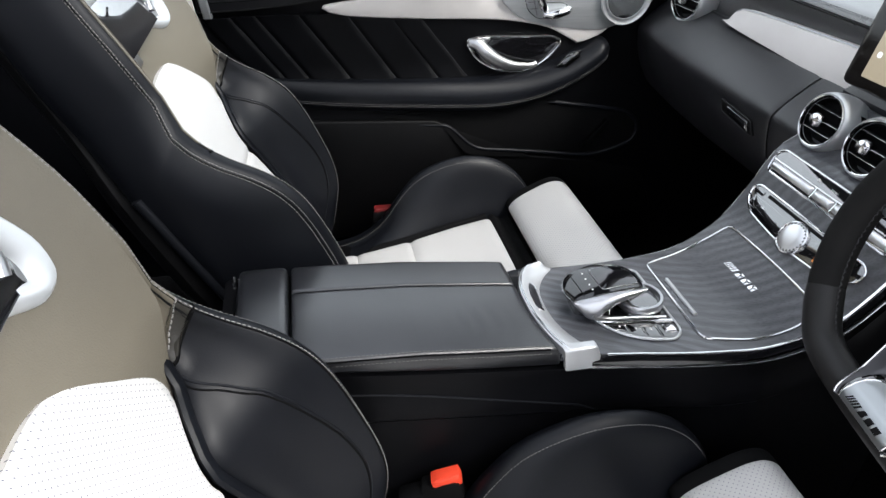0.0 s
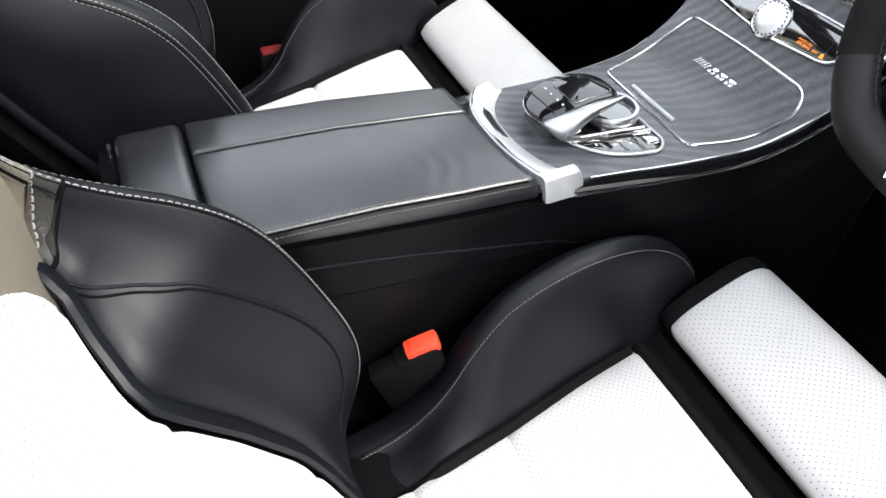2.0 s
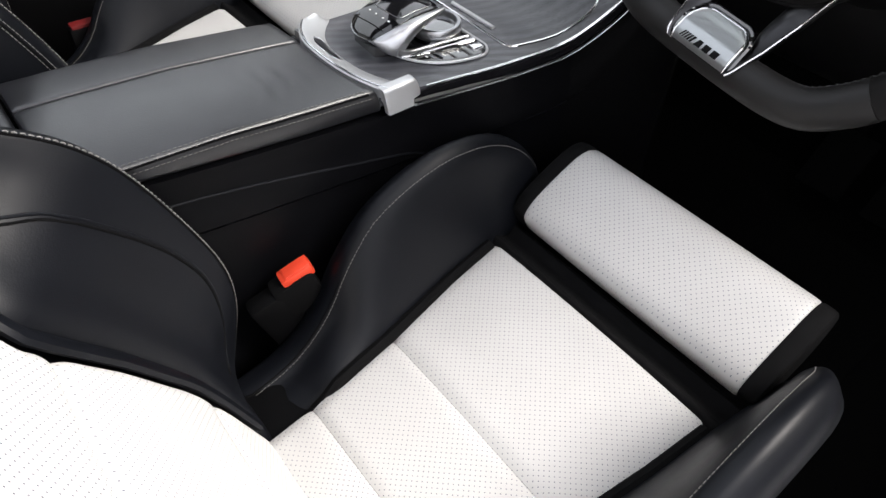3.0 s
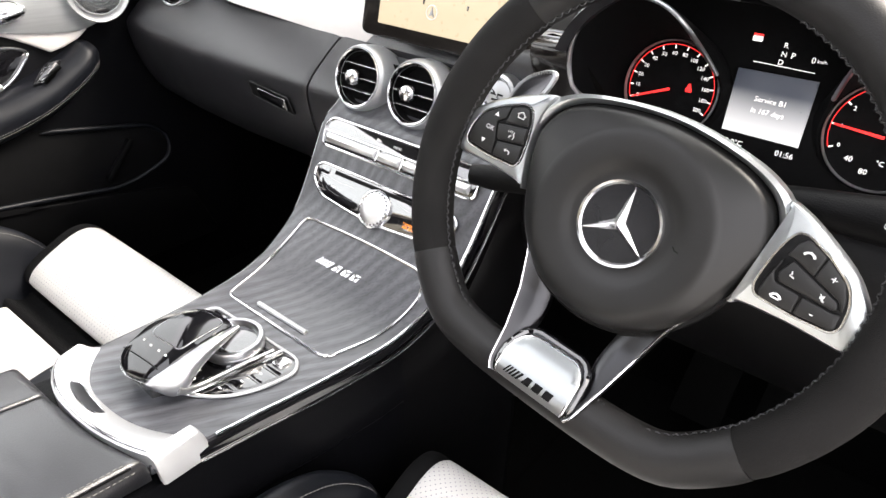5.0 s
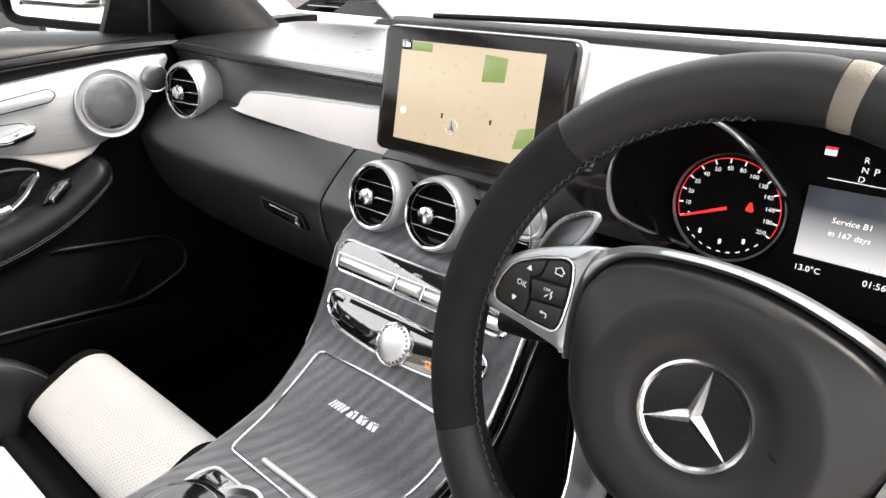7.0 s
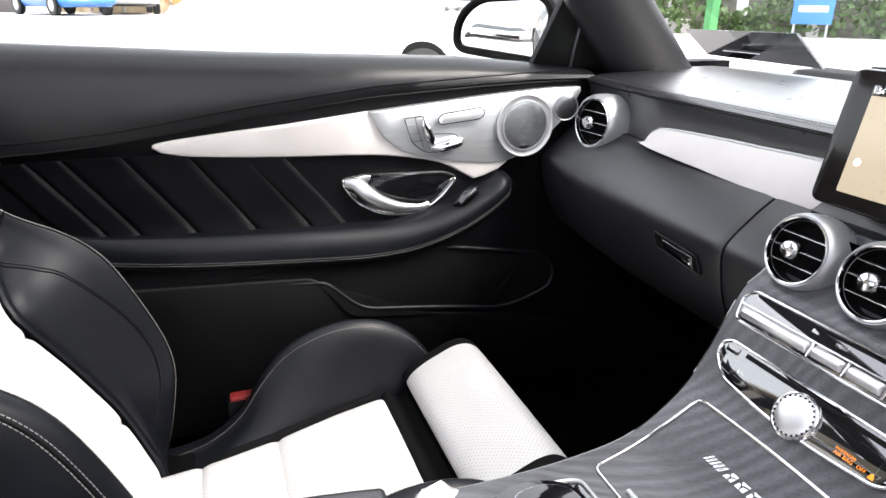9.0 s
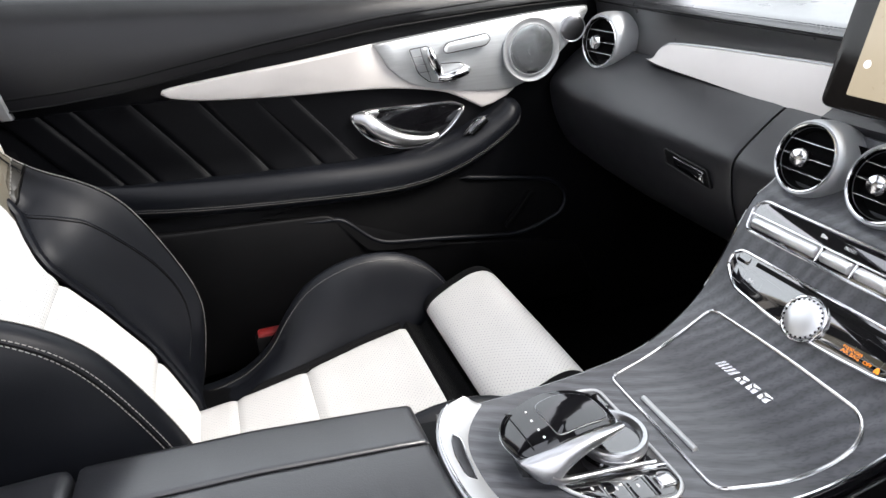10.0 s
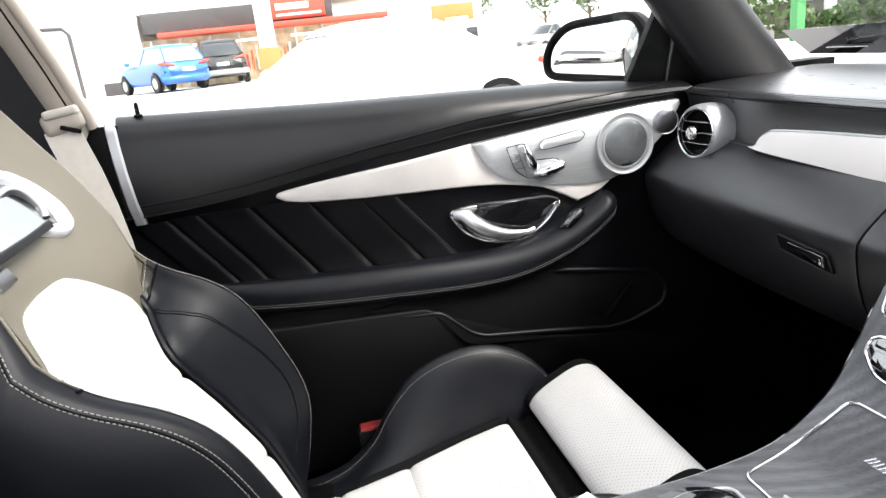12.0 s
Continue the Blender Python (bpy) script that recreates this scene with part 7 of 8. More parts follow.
# lower door panel and pocket
pk = rounded([(-0.05, 0.640), (0.10, 0.618), (0.122, 0.600), (0.165, 0.556), (0.30, 0.540), (0.47, 0.514), (0.565, 0.550), (0.574, 0.590), (0.540, 0.624), (0.35, 0.660), (0.15, 0.668)], [0.02, 0.03, 0.03, 0.03, 0.05, 0.05, 0.03, 0.03, 0.03, 0.05, 0.03], 5)
part("pocket_recess", plate(pk, dr, 0.0045, 0.002), FABRIC, door, "dark door pocket")
rim = [p for p in rounded([(0.02, 0.622), (0.10, 0.616), (0.120, 0.600), (0.166, 0.556), (0.30, 0.540), (0.47, 0.514), (0.565, 0.550), (0.574, 0.590), (0.540, 0.624), (0.35, 0.656)], [0.02, 0.03, 0.03, 0.03, 0.05, 0.05, 0.03, 0.03, 0.03, 0.01], 5)]
part("pocket_rim", tube([dr(u, v, 0.008) for u, v in rim], [0.0048 * min(1, 0.25 + i / 9, 0.25 + (len(rim) - 1 - i) / 6) for i in range(len(rim))], 10), LEATHER, door, "rounded rim of the door pocket")
low = rounded([(-0.40, 0.656), (0.085, 0.630), (0.150, 0.548), (0.30, 0.530), (0.47, 0.503), (0.60, 0.47), (0.66, 0.34), (-0.40, 0.34)], 0.02, 3)
part("lower_panel", plate(low, dr, 0.012, 0.005), PLASTIC, door)
part("bottle_rest", rbox((-0.712, 0.46, 0.575), (0.012, 0.012, 0.09), 0.004, Euler((radians(-40), 0, 0)).to_matrix()), PLASTIC, door)
# rear edge strip and lock pin
def edge_ring(x, z):
    y = -0.403 + (1.034 - z) * 0.10
    return [V(x - 0.03, y, z), V(x, y + 0.001, z), V(x + 0.003, y + 0.003, z), V(x + 0.003, y + 0.015, z), V(x, y + 0.018, z), V(x - 0.03, y + 0.018, z)]


part("edge_strip", loft([edge_ring(x, z) for x, z in ((-0.724, 0.868), (-0.7175, 0.890), (-0.716, 0.906), (-0.7165, 0.93), (-0.718, 0.951), (-0.7225, 0.975), (-0.729, 0.995), (-0.738, 1.016), (-0.745, 1.029), (-0.757, 1.037), (-0.764, 1.040))]), VENT_METAL, door, "pale metal strip on the door's rear edge")
tri = part("mirror_panel", plate([(0.517, 0.986), (0.76, 0.972), (0.74, 1.0), (0.70, 1.05), (0.63, 1.13), (0.565, 1.14)], lambda u, v, h=0.0: V(-0.772 + 0.35 * max(0, v - 0.99) + h, u, v), 0.008, 0.002, 0.01), PLASTIC, door, "black triangular panel before the door mirror")
part("panel_bar", tube([V(-0.762 + 0.35 * max(0, v - 0.99), 0.600, v) for v in (0.986, 1.02, 1.06, 1.10)], 0.0035, 8), GUNMETAL, tri)
pin = part("lock_pin", disc_stack([(0, 0), (0.007, 0), (0.007, 0.003), (0.0035, 0.005), (0.0035, 0.020), (0.002, 0.023), (0, 0.023)], Matrix.Translation((-0.765, -0.351, belt_z(-0.35) - 0.001)), 14), PLASTIC, door, "small black lock pin")
gl = part("window_glass", loft([[V(-0.770, -0.40, 1.03), V(-0.770, 0.66, 0.98), V(-0.773, 0.66, 0.98), V(-0.773, -0.40, 1.03)], [V(-0.60, -0.50, 1.335), V(-0.60, 0.22, 1.335), V(-0.603, 0.22, 1.335), V(-0.603, -0.50, 1.335)]]), GLASS, door, "clear side window")
gl.visible_shadow = False

# ---- door mirror ----
mir = thing("door_mirror", (-0.92, 0.60, 0.99), "black door mirror with a bright glass", "door mirror")
mo = rounded([(-0.105, -0.052), (0.095, -0.070), (0.112, 0.03), (0.085, 0.066), (-0.06, 0.058), (-0.105, 0.01)], [0.03, 0.03, 0.03, 0.03, 0.05, 0.03], 6)
mo = [(u * 1.14, v * 1.02) for u, v in mo]
mf = sheet((-0.932, 0.532, 1.053), (0.85, 0.53, 0.0), (0, 0.03, 1))
rings = [[mf(u * k, v * k, h) for u, v in mo] for k, h in ((0.97, 0.006), (1.03, 0.0), (1.05, -0.02), (0.95, -0.05), (0.6, -0.085), (0.2, -0.095))]
part("housing", loft(rings), PLASTIC, mir, "glossy black mirror housing")
part("mirror_rim", tube([mf(u, v, 0.006) for u, v in inset(mo, 0.005)], 0.009, 8, True, up=(0.53, -0.85, 0)), FABRIC, mir)
part("mirror_glass", plate(inset(mo, 0.012), mf, 0.0075, 0.001), MIRROR, mir, "mirror glass")
part("mirror_foot", loft([[V(x, y, z) for y, z in crom([(0.60, 0.985), (0.70, 0.985), (0.705, 1.03), (0.66, 1.05), (0.61, 1.03)], 16, True)] for x in (-0.93, -0.86, -0.77)]), BLACK_PAINT, mir)

# ---- cabin shell ----
ground = solo("ground", rbox((0, 0, -0.05), (400, 400, 0.1), 0), CONCRETE, "pale concrete forecourt reaching to the horizon", "ground", "structure")
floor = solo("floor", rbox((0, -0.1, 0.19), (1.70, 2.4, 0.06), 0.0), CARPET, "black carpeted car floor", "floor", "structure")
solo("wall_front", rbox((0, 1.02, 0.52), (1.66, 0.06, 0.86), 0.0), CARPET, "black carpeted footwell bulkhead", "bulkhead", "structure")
solo("wall_left", rbox((-0.80, 0.82, 0.59), (0.06, 0.34, 0.80), 0.0), PLASTIC, "black footwell side panel", "side panel", "structure")
solo("wall_right", rbox((0.78, 0.85, 0.59), (0.06, 0.28, 0.80), 0.0), PLASTIC, "black footwell side panel", "side panel", "structure")
solo("sill_left", rbox((-0.82, 0.1, 0.30), (0.10, 1.2, 0.20), 0.02), PLASTIC, "black door sill", "sill", "structure")
solo("sill_right", rbox((0.80, 0.1, 0.27), (0.10, 1.3, 0.20), 0.02), PLASTIC, "black door sill of the open driver's doorway", "sill", "structure")
solo("wall_rear", rbox((0, -1.25, 0.62), (1.5, 0.08, 0.86), 0.01), CARPET, "black rear bulkhead", "bulkhead", "structure")
solo("wall_rear_left", rbox((-0.80, -0.90, 0.66), (0.06, 0.74, 0.84), 0.02), LEATHER, "black rear side panel", "side panel", "structure")
solo("wall_rear_right", rbox((0.79, -0.95, 0.66), (0.06, 0.62, 0.84), 0.02), LEATHER, "black rear side panel", "side panel", "structure")
# unseen stand-in for the open driver's door, added to block light from the right
dp = [V(0.86, 0.82, 0.28), V(1.46, 0.02, 0.28)]
dn = V(0.8, 0.6, 0).normalized() * 0.07
solo("wall_open_door", loft([[p, p + dn, p + dn + V(0, 0, 0.74), p + V(0, 0, 0.74)] for p in dp]), LEATHER, "unseen plain black wall for the open driver's door, added to block light", "door panel", "structure")
# roof panel
def roof_z(x, y):
    return lerp_table([(-1.0, 1.30), (-0.8, 1.335), (-0.4, 1.378), (0.0, 1.382), (0.25, 1.358), (0.36, 1.335)], y) - 0.03 * (x / 0.56) ** 2


def roof_piece(x0, x1, y0, y1):
    rings = []
    for i in range(9):
        y = y0 + (y1 - y0) * i / 8
        xs = [x0 + (x1 - x0) * k / 6 for k in range(7)]
        rings.append([V(x, y, roof_z(x, y)) for x in xs] + [V(x, y, roof_z(x, y) + 0.03) for x in reversed(xs)])
    return loft(rings)


bm = roof_piece(-0.56, -0.40, -1.0, 0.36)
for box in ((0.40, 0.56, -1.0, 0.36), (-0.40, 0.40, 0.22, 0.36), (-0.40, 0.40, -1.0, -0.62)):
    me = bpy.data.meshes.new("tmp")
    b2 = roof_piece(*box)
    b2.to_mesh(me)
    b2.free()
    bm.from_mesh(me)
    bpy.data.meshes.remove(me)
solo("ceiling", bm, HEADLINER, "dark fabric headliner round the glass roof", "ceiling", "structure")
roof_glass = solo("roof_glass", roof_piece(-0.398, 0.398, -0.618, 0.218), ROOF_GLASS, "tinted glass roof panel", "roof glass", "structure")


def pillar(name, a, b, wa, wb, mat, label):
    a, b = Vector(a), Vector(b)
    t = (b - a).normalized()
    rings = []
    for k in (0, 0.1, 0.35, 0.65, 0.9, 1.0):
        p = a.lerp(b, k)
        w = [wa[i] + (wb[i] - wa[i]) * k for i in range(2)]
        s = V(0.25, 1, 0)
        s = (s - t * s.dot(t)).normalized()
        q = t.cross(s)
        rings.append([p + s * w[0] * math.cos(x) + q * w[1] * math.sin(x) for x in (2 * math.pi * i / 20 for i in range(20))])
    return solo(name, loft(rings), mat, label, "pillar", "structure")


pillar("pillar_front_left", (-0.755, 0.838, 0.90), (-0.565, 0.335, 1.36), (0.074, 0.03), (0.052, 0.025), DASH_SKIN, "dark grey windscreen pillar trim")
pillar("pillar_front_right", (0.745, 0.85, 0.92), (0.565, 0.255, 1.36), (0.055, 0.03), (0.045, 0.025), DASH_SKIN, "dark grey windscreen pillar trim")
# beige pillar behind the passenger door: front edge y and inner face x against z
PF = [(0.50, -0.445), (0.846, -0.445), (0.963, -0.445), (1.033, -0.420), (1.128, -0.442), (1.213, -0.464), (1.36, -0.505)]
PX = [(0.50, -0.752), (0.90, -0.752), (1.03, -0.735), (1.128, -0.700), (1.213, -0.665), (1.36, -0.585)]
rings = []
for i in range(24):
    z = 0.50 + 0.86 * i / 23
    y, x = lerp_table(PF, z), lerp_table(PX, z)
    rings.append([V(x + dx, y + dy, z) for dx, dy in crom([(-0.05, 0.004), (-0.012, 0.002), (-0.002, -0.008), (0.002, -0.018), (0.001, -0.030), (-0.006, -0.042), (-0.022, -0.052), (-0.05, -0.055)], 24, True)])
bp_ = solo("pillar_rear_left", loft(rings), BEIGE, "beige pillar trim behind the door", "pillar", "structure")
zs = [1.03 + 0.32 * i / 16 for i in range(17)]
part("seal", tube([V(lerp_table(PX, z) - 0.008, lerp_table(PF, z) + 0.004, z) for z in zs], 0.008, 10), BEIGE, bp_, "beige rounded door seal")
part("seam", tube([V(lerp_table(PX, z) + 0.0005, lerp_table(PF, z) - 0.012, z) for z in zs], 0.0015, 6), FABRIC, bp_, "thin dark seam")
part("door_jamb", rbox((-0.752, -0.415, 0.765), (0.02, 0.07, 0.53), 0.006), PLASTIC, bp_, "black door jamb")
# added dark panel in place of the shade at the pillar's rear
rings = []
for z in (0.90, 1.0, 1.1, 1.2, 1.3, 1.36):
    y, x = lerp_table(PF, max(z, 1.03)) - 0.040, lerp_table(PX, z) - 0.012
    rings.append([V(x, y, z), V(x - 0.004, y - 0.10, z), V(x + 0.01, -0.85, z), V(x - 0.03, -0.85, z), V(x - 0.04, y, z)])
solo("wall_shade_left", loft(rings), HEADLINER, "dark panel added for the shade behind the beige pillar", "side panel", "structure")
pillar("pillar_rear_right", (0.77, -0.78, 0.50), (0.60, -0.80, 1.36), (0.06, 0.035), (0.05, 0.03), BEIGE, "beige pillar trim")
pillar("pillar_back_left", (-0.72, -1.2, 0.95), (-0.52, -0.95, 1.33), (0.10, 0.04), (0.08, 0.03), HEADLINER, "dark rear pillar trim")
pillar("pillar_back_right", (0.72, -1.2, 0.95), (0.52, -0.95, 1.33), (0.10, 0.04), (0.08, 0.03), HEADLINER, "dark rear pillar trim")
# windscreen
ws = thing("windscreen", (0, 0.8, 0.98), "clear raked windscreen with a black lower band", "windscreen", kind="structure")
gl = part("pane", loft([[V(-0.72, 1.05, 0.965), V(0, 1.10, 0.965), V(0.72, 1.05, 0.965), V(0.72, 1.054, 0.965), V(0, 1.104, 0.965), V(-0.72, 1.054, 0.965)], [V(-0.54, 0.36, 1.345), V(0, 0.40, 1.355), V(0.54, 0.36, 1.345), V(0.54, 0.364, 1.345), V(0, 0.404, 1.355), V(-0.54, 0.364, 1.345)]]), GLASS, ws)
gl.visible_shadow = False
part("black_band", loft([[V(-0.80, 0.955, 1.0), V(-0.515, 0.965, 0.996), V(-0.515, 0.972, 0.996), V(-0.80, 0.962, 1.0)], [V(-0.872, 0.945, 1.050), V(-0.575, 0.952, 1.053), V(-0.575, 0.959, 1.053), V(-0.872, 0.952, 1.050)]]), GLOSS, ws, "glossy black corner panel")
part("sticker_edge", rbox((-0.70, 0.9495, 1.012), (0.10, 0.001, 0.0015), 0), WHITE_PRINT, ws)
part("cowl", loft([[V(x, 1.07, 0.955), V(x, 1.10, 0.975), V(x, 1.18, 0.978), V(x, 1.22, 0.96), V(x, 1.2, 0.9), V(x, 1.08, 0.9)] for x in (-0.70, -0.3, 0, 0.3, 0.70)]), PLASTIC, ws, "black cowl under the windscreen")
part("wiper", tube([V(-0.55, 1.13, 0.988), V(-0.2, 1.11, 0.996), V(0.2, 1.09, 1.0), V(0.5, 1.08, 0.998)], 0.006, 8), PLASTIC, ws, "black wiper blade")
bonnet = solo("bonnet", loft([[V(x * w, y, z - 0.03 * (x / 0.7) ** 2) for x in (-0.7, -0.5, -0.25, 0, 0.25, 0.5, 0.7)] + [V(0.7 * w, y, z - 0.12), V(-0.7 * w, y, z - 0.12)] for y, z, w in ((1.22, 0.965, 1.05), (1.5, 0.955, 1.04), (1.9, 0.92, 1.0), (2.2, 0.86, 0.93), (2.35, 0.78, 0.85))]), PAINT, "pale painted bonnet beyond the windscreen", "bonnet", "structure")
# rear bench
bench = thing("rear_bench", (0, -0.85, 0.30), "black leather rear bench in the shade", "rear seat")
part("bench_cushion", rbox((0, -0.82, 0.42), (1.30, 0.42, 0.18), 0.06, seg=4), LEATHER, bench)
for x in (-0.34, 0.34):
    part("bench_back", rbox((x, -1.08, 0.72), (0.58, 0.14, 0.56), 0.05, Euler((radians(-14), 0, 0)).to_matrix(), 4), LEATHER, bench)
    part("headrest", rbox((x, -1.14, 1.04), (0.22, 0.09, 0.14), 0.035, Euler((radians(-10), 0, 0)).to_matrix(), 4), LEATHER, bench)
part("side_speaker", disc_stack([(0, 0), (0.055, 0), (0.055, 0.008), (0.045, 0.012), (0, 0.014)], frame_axes(V(-0.757, -0.72, 0.80), V(0, 1, 0), V(0, 0, 1), V(1, 0, 0)), 28), PLASTIC, bench, "dark round speaker cover")
# passenger belt
belt = thing("seat_belt", (-0.70, -0.47, 0.55), "beige seat belt hanging from its pillar guide", "seat belt")
part("strap", loft([[p + V(0.0, 0.025, 0.004), p + V(0.003, 0.025, 0.004), p + V(0.003, -0.025, -0.004), p + V(0, -0.025, -0.004)] for p in (V(-0.709, -0.452, 1.035), V(-0.703, -0.446, 1.015), V(-0.698, -0.432, 0.965), V(-0.697, -0.422, 0.91), V(-0.70, -0.415, 0.846), V(-0.715, -0.40, 0.55))]), WEBBING, belt, "pale beige webbing")
guide = part("belt_guide", rbox((-0.712, -0.448, 1.046), (0.026, 0.058, 0.034), 0.011, Euler((radians(14), 0, 0)).to_matrix(), 3), BEIGE, belt, "rounded beige belt guide")
part("guide_cover", rbox((-0.705, -0.446, 1.060), (0.020, 0.050, 0.014), 0.006, Euler((radians(8), 0, 0)).to_matrix(), 3), WEBBING, guide)
part("belt_slot", rbox((-0.6985, -0.436, 1.034), (0.006, 0.030, 0.007), 0.003, Euler((radians(-20), 0, 0)).to_matrix()), PLASTIC, guide, "dark slot of the guide")
# pedals, in the near-black carpet colour to put the footwell's shade on them
for x, w, lab in ((0.45, 0.055, "pedal"), (0.34, 0.085, "pedal")):
    ped = thing("pedal", (x, 0.97, 0.32), "black rubber-faced pedal, the dark footwell's shade put into its colour", "pedal", "pedals")
    pm = Euler((radians(-38), 0, 0)).to_matrix()
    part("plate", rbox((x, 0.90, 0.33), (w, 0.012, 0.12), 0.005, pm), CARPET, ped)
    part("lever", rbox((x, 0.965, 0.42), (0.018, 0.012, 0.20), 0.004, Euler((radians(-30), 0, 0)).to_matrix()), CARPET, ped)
for x, lab in ((0.37, "black floor mat in the driver's footwell"), (-0.37, "black floor mat in the passenger footwell")):
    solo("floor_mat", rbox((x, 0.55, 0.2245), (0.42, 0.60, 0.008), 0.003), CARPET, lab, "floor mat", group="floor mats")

# ---- forecourt outside ----
def polar(az, d, z=0.0):
    """A place outside: az degrees from straight left towards the front, d metres away."""
    a = radians(az)
    return V(0.4 - d * math.cos(a), -0.1 + d * math.sin(a), z)


CAR_FORMS = {
    "hatch": dict(top=[(-0.5, 0.46), (-0.485, 0.58), (-0.42, 0.64), (-0.2, 0.65), (0.15, 0.63), (0.30, 0.60), (0.44, 0.52), (0.49, 0.42), (0.5, 0.36)], rear=(-0.475, -0.36), front=(0.24, 0.06)),
    "sedan": dict(top=[(-0.5, 0.46), (-0.49, 0.60), (-0.42, 0.66), (-0.2, 0.65), (0.15, 0.64), (0.30, 0.60), (0.44, 0.53), (0.49, 0.42), (0.5, 0.36)], rear=(-0.36, -0.20), front=(0.22, 0.05)),
    "pickup": dict(top=[(-0.5, 0.50), (-0.495, 0.60), (-0.45, 0.61), (-0.2, 0.61), (0.15, 0.62), (0.30, 0.60), (0.44, 0.55), (0.49, 0.45), (0.5, 0.36)], rear=(-0.10, -0.08), front=(0.24, 0.09)),
}
CAR_WIDE = [(-0.5, 0.76), (-0.485, 0.88), (-0.44, 0.95), (-0.3, 1.0), (0.25, 1.0), (0.40, 0.95), (0.47, 0.84), (0.5, 0.66)]


def car(at, heading, paint, size, label, kind="hatch", pane=None):
    pane = pane or DARK_GLASS
    L, W, H = size
    form = CAR_FORMS[kind]
    c = thing("parked_car", tuple(at), label, "car", "parked cars")
    m = Matrix.Translation(at) @ Matrix.Rotation(radians(heading), 4, 'Z')
    # lower body, section by section from tail to nose
    rings = []
    for i in range(33):
        u = -0.5 + i / 32
        w = W / 2 * lerp_table(CAR_WIDE, u)
        t = H * lerp_table(form["top"], u)
        b = H * lerp_table([(-0.5, 0.22), (-0.46, 0.16), (0.46, 0.16), (0.5, 0.22)], u)
        half = [(0, b), (w * 0.86, b), (w * 0.97, b + 0.08 * H), (w, b + 0.22 * H), (w * 0.985, t - 0.14 * H), (w * 0.95, t - 0.05 * H), (w * 0.86, t - 0.004 * H), (w * 0.5, t + 0.012 * H)]
        sec = half + [(0, t + 0.018 * H)] + [(-y, z) for y, z in reversed(half[1:])]
        rings.append([m @ V(u * L, y, z) for y, z in sec])
    part("body", loft(rings), paint, c, sharp=50)

    def cabin_ring(k, grow=0.0):
        """Plan outline of the glasshouse, k from the belt line (0) to the roof (1)."""
        ua = (form["rear"][0] + (form["rear"][1] - form["rear"][0]) * k ** 1.4) * L - grow
        ub = (form["front"][0] + (form["front"][1] - form["front"][0]) * k) * L + grow
        w = W / 2 * (0.90 - 0.20 * k ** 1.2) + grow
        z = H * (0.62 + 0.34 * k)
        out = crom([(ua, 0), (ua + 0.01 * L, w * 0.55), (ua + 0.045 * L, w * 0.93), ((ua + ub) / 2, w), (ub - 0.06 * L, w * 0.93), (ub - 0.015 * L, w * 0.55), (ub, 0), (ub - 0.015 * L, -w * 0.55), (ub - 0.06 * L, -w * 0.93), ((ua + ub) / 2, -w), (ua + 0.045 * L, -w * 0.93), (ua + 0.01 * L, -w * 0.55)], 48, True)
        return [m @ V(x, y, z) for x, y in out]
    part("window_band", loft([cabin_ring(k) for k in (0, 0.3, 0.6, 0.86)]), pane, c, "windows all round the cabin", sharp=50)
    mid = m @ V((form["rear"][1] + form["front"][1]) / 2 * L, 0, H)
    top = cabin_ring(1.0)
    rings = [cabin_ring(0.84, 0.012), cabin_ring(0.92, 0.008), top]
    for k in (0.75, 0.4):
        rings.append([mid + (p - mid) * k for p in top])
        rings[-1] = [V(p.x, p.y, at[2] + H * (0.96 + 0.04 * (1 - k * k))) for p in rings[-1]]
    part("roof", loft(rings), paint, c, sharp=50)
    n = 48
    for idx, wide in ((7, 0.035), (13, 0.03), (17, 0.028), (31, 0.028), (35, 0.03), (41, 0.035)):
        part("pillar", tube([cabin_ring(k, 0.004)[idx] for k in (0, 0.3, 0.6, 0.9)], wide, 8), paint if idx not in (13, 35) or pane is PALE_WINDOW else BLACK_PAINT, c)
    for k in (-1, 1):
        lamp = [m @ V(u * L, k * W / 2 * w, z * H) for u, w, z in ((-0.492, 0.50, 0.545), (-0.487, 0.70, 0.56), (-0.465, 0.88, 0.575), (-0.42, 0.955, 0.585))]
        part("tail_light", tube(lamp, [0.03, 0.05, 0.06, 0.03], 10), RED_SIGN, c, "red tail light")
        part("head_light", tube([m @ V(u * L, k * W / 2 * w, z * H) for u, w, z in ((0.490, 0.55, 0.42), (0.470, 0.76, 0.455), (0.43, 0.90, 0.49))], [0.04, 0.06, 0.025], 10), SILVER, c, "clear head light")
        part("door_mirror", rbox(m @ V(0.15 * L, k * W * 0.53, 0.66 * H), (0.14, 0.18, 0.13), 0.04, m.to_3x3(), 3), paint, c)
        for ux in (-0.31, 0.31):
            arch = part("wheel_arch", disc_stack([(0, -0.02), (0.37, -0.02), (0.37, 0.012), (0.34, 0.018), (0, 0.018)], m @ frame_axes(V(ux * L, k * (W / 2 - 0.02), 0.34), V(1, 0, 0), V(0, 0, -k), V(0, k, 0)), 28), PLASTIC, c)
            w = part("wheel", disc_stack([(0, -0.1), (0.30, -0.1), (0.32, -0.07), (0.32, 0.07), (0.30, 0.1), (0.2, 0.09), (0, 0.08)], m @ frame_axes(V(ux * L, k * (W / 2 - 0.07), 0.32), V(1, 0, 0), V(0, 0, -k), V(0, k, 0)), 24), TYRE, c)
            part("rim", disc_stack([(0, 0.085), (0.19, 0.092), (0.18, 0.10), (0.05, 0.095), (0, 0.1)], m @ frame_axes(V(ux * L, k * (W / 2 - 0.07), 0.32), V(1, 0, 0), V(0, 0, -k), V(0, k, 0)), 20), SATIN, w)
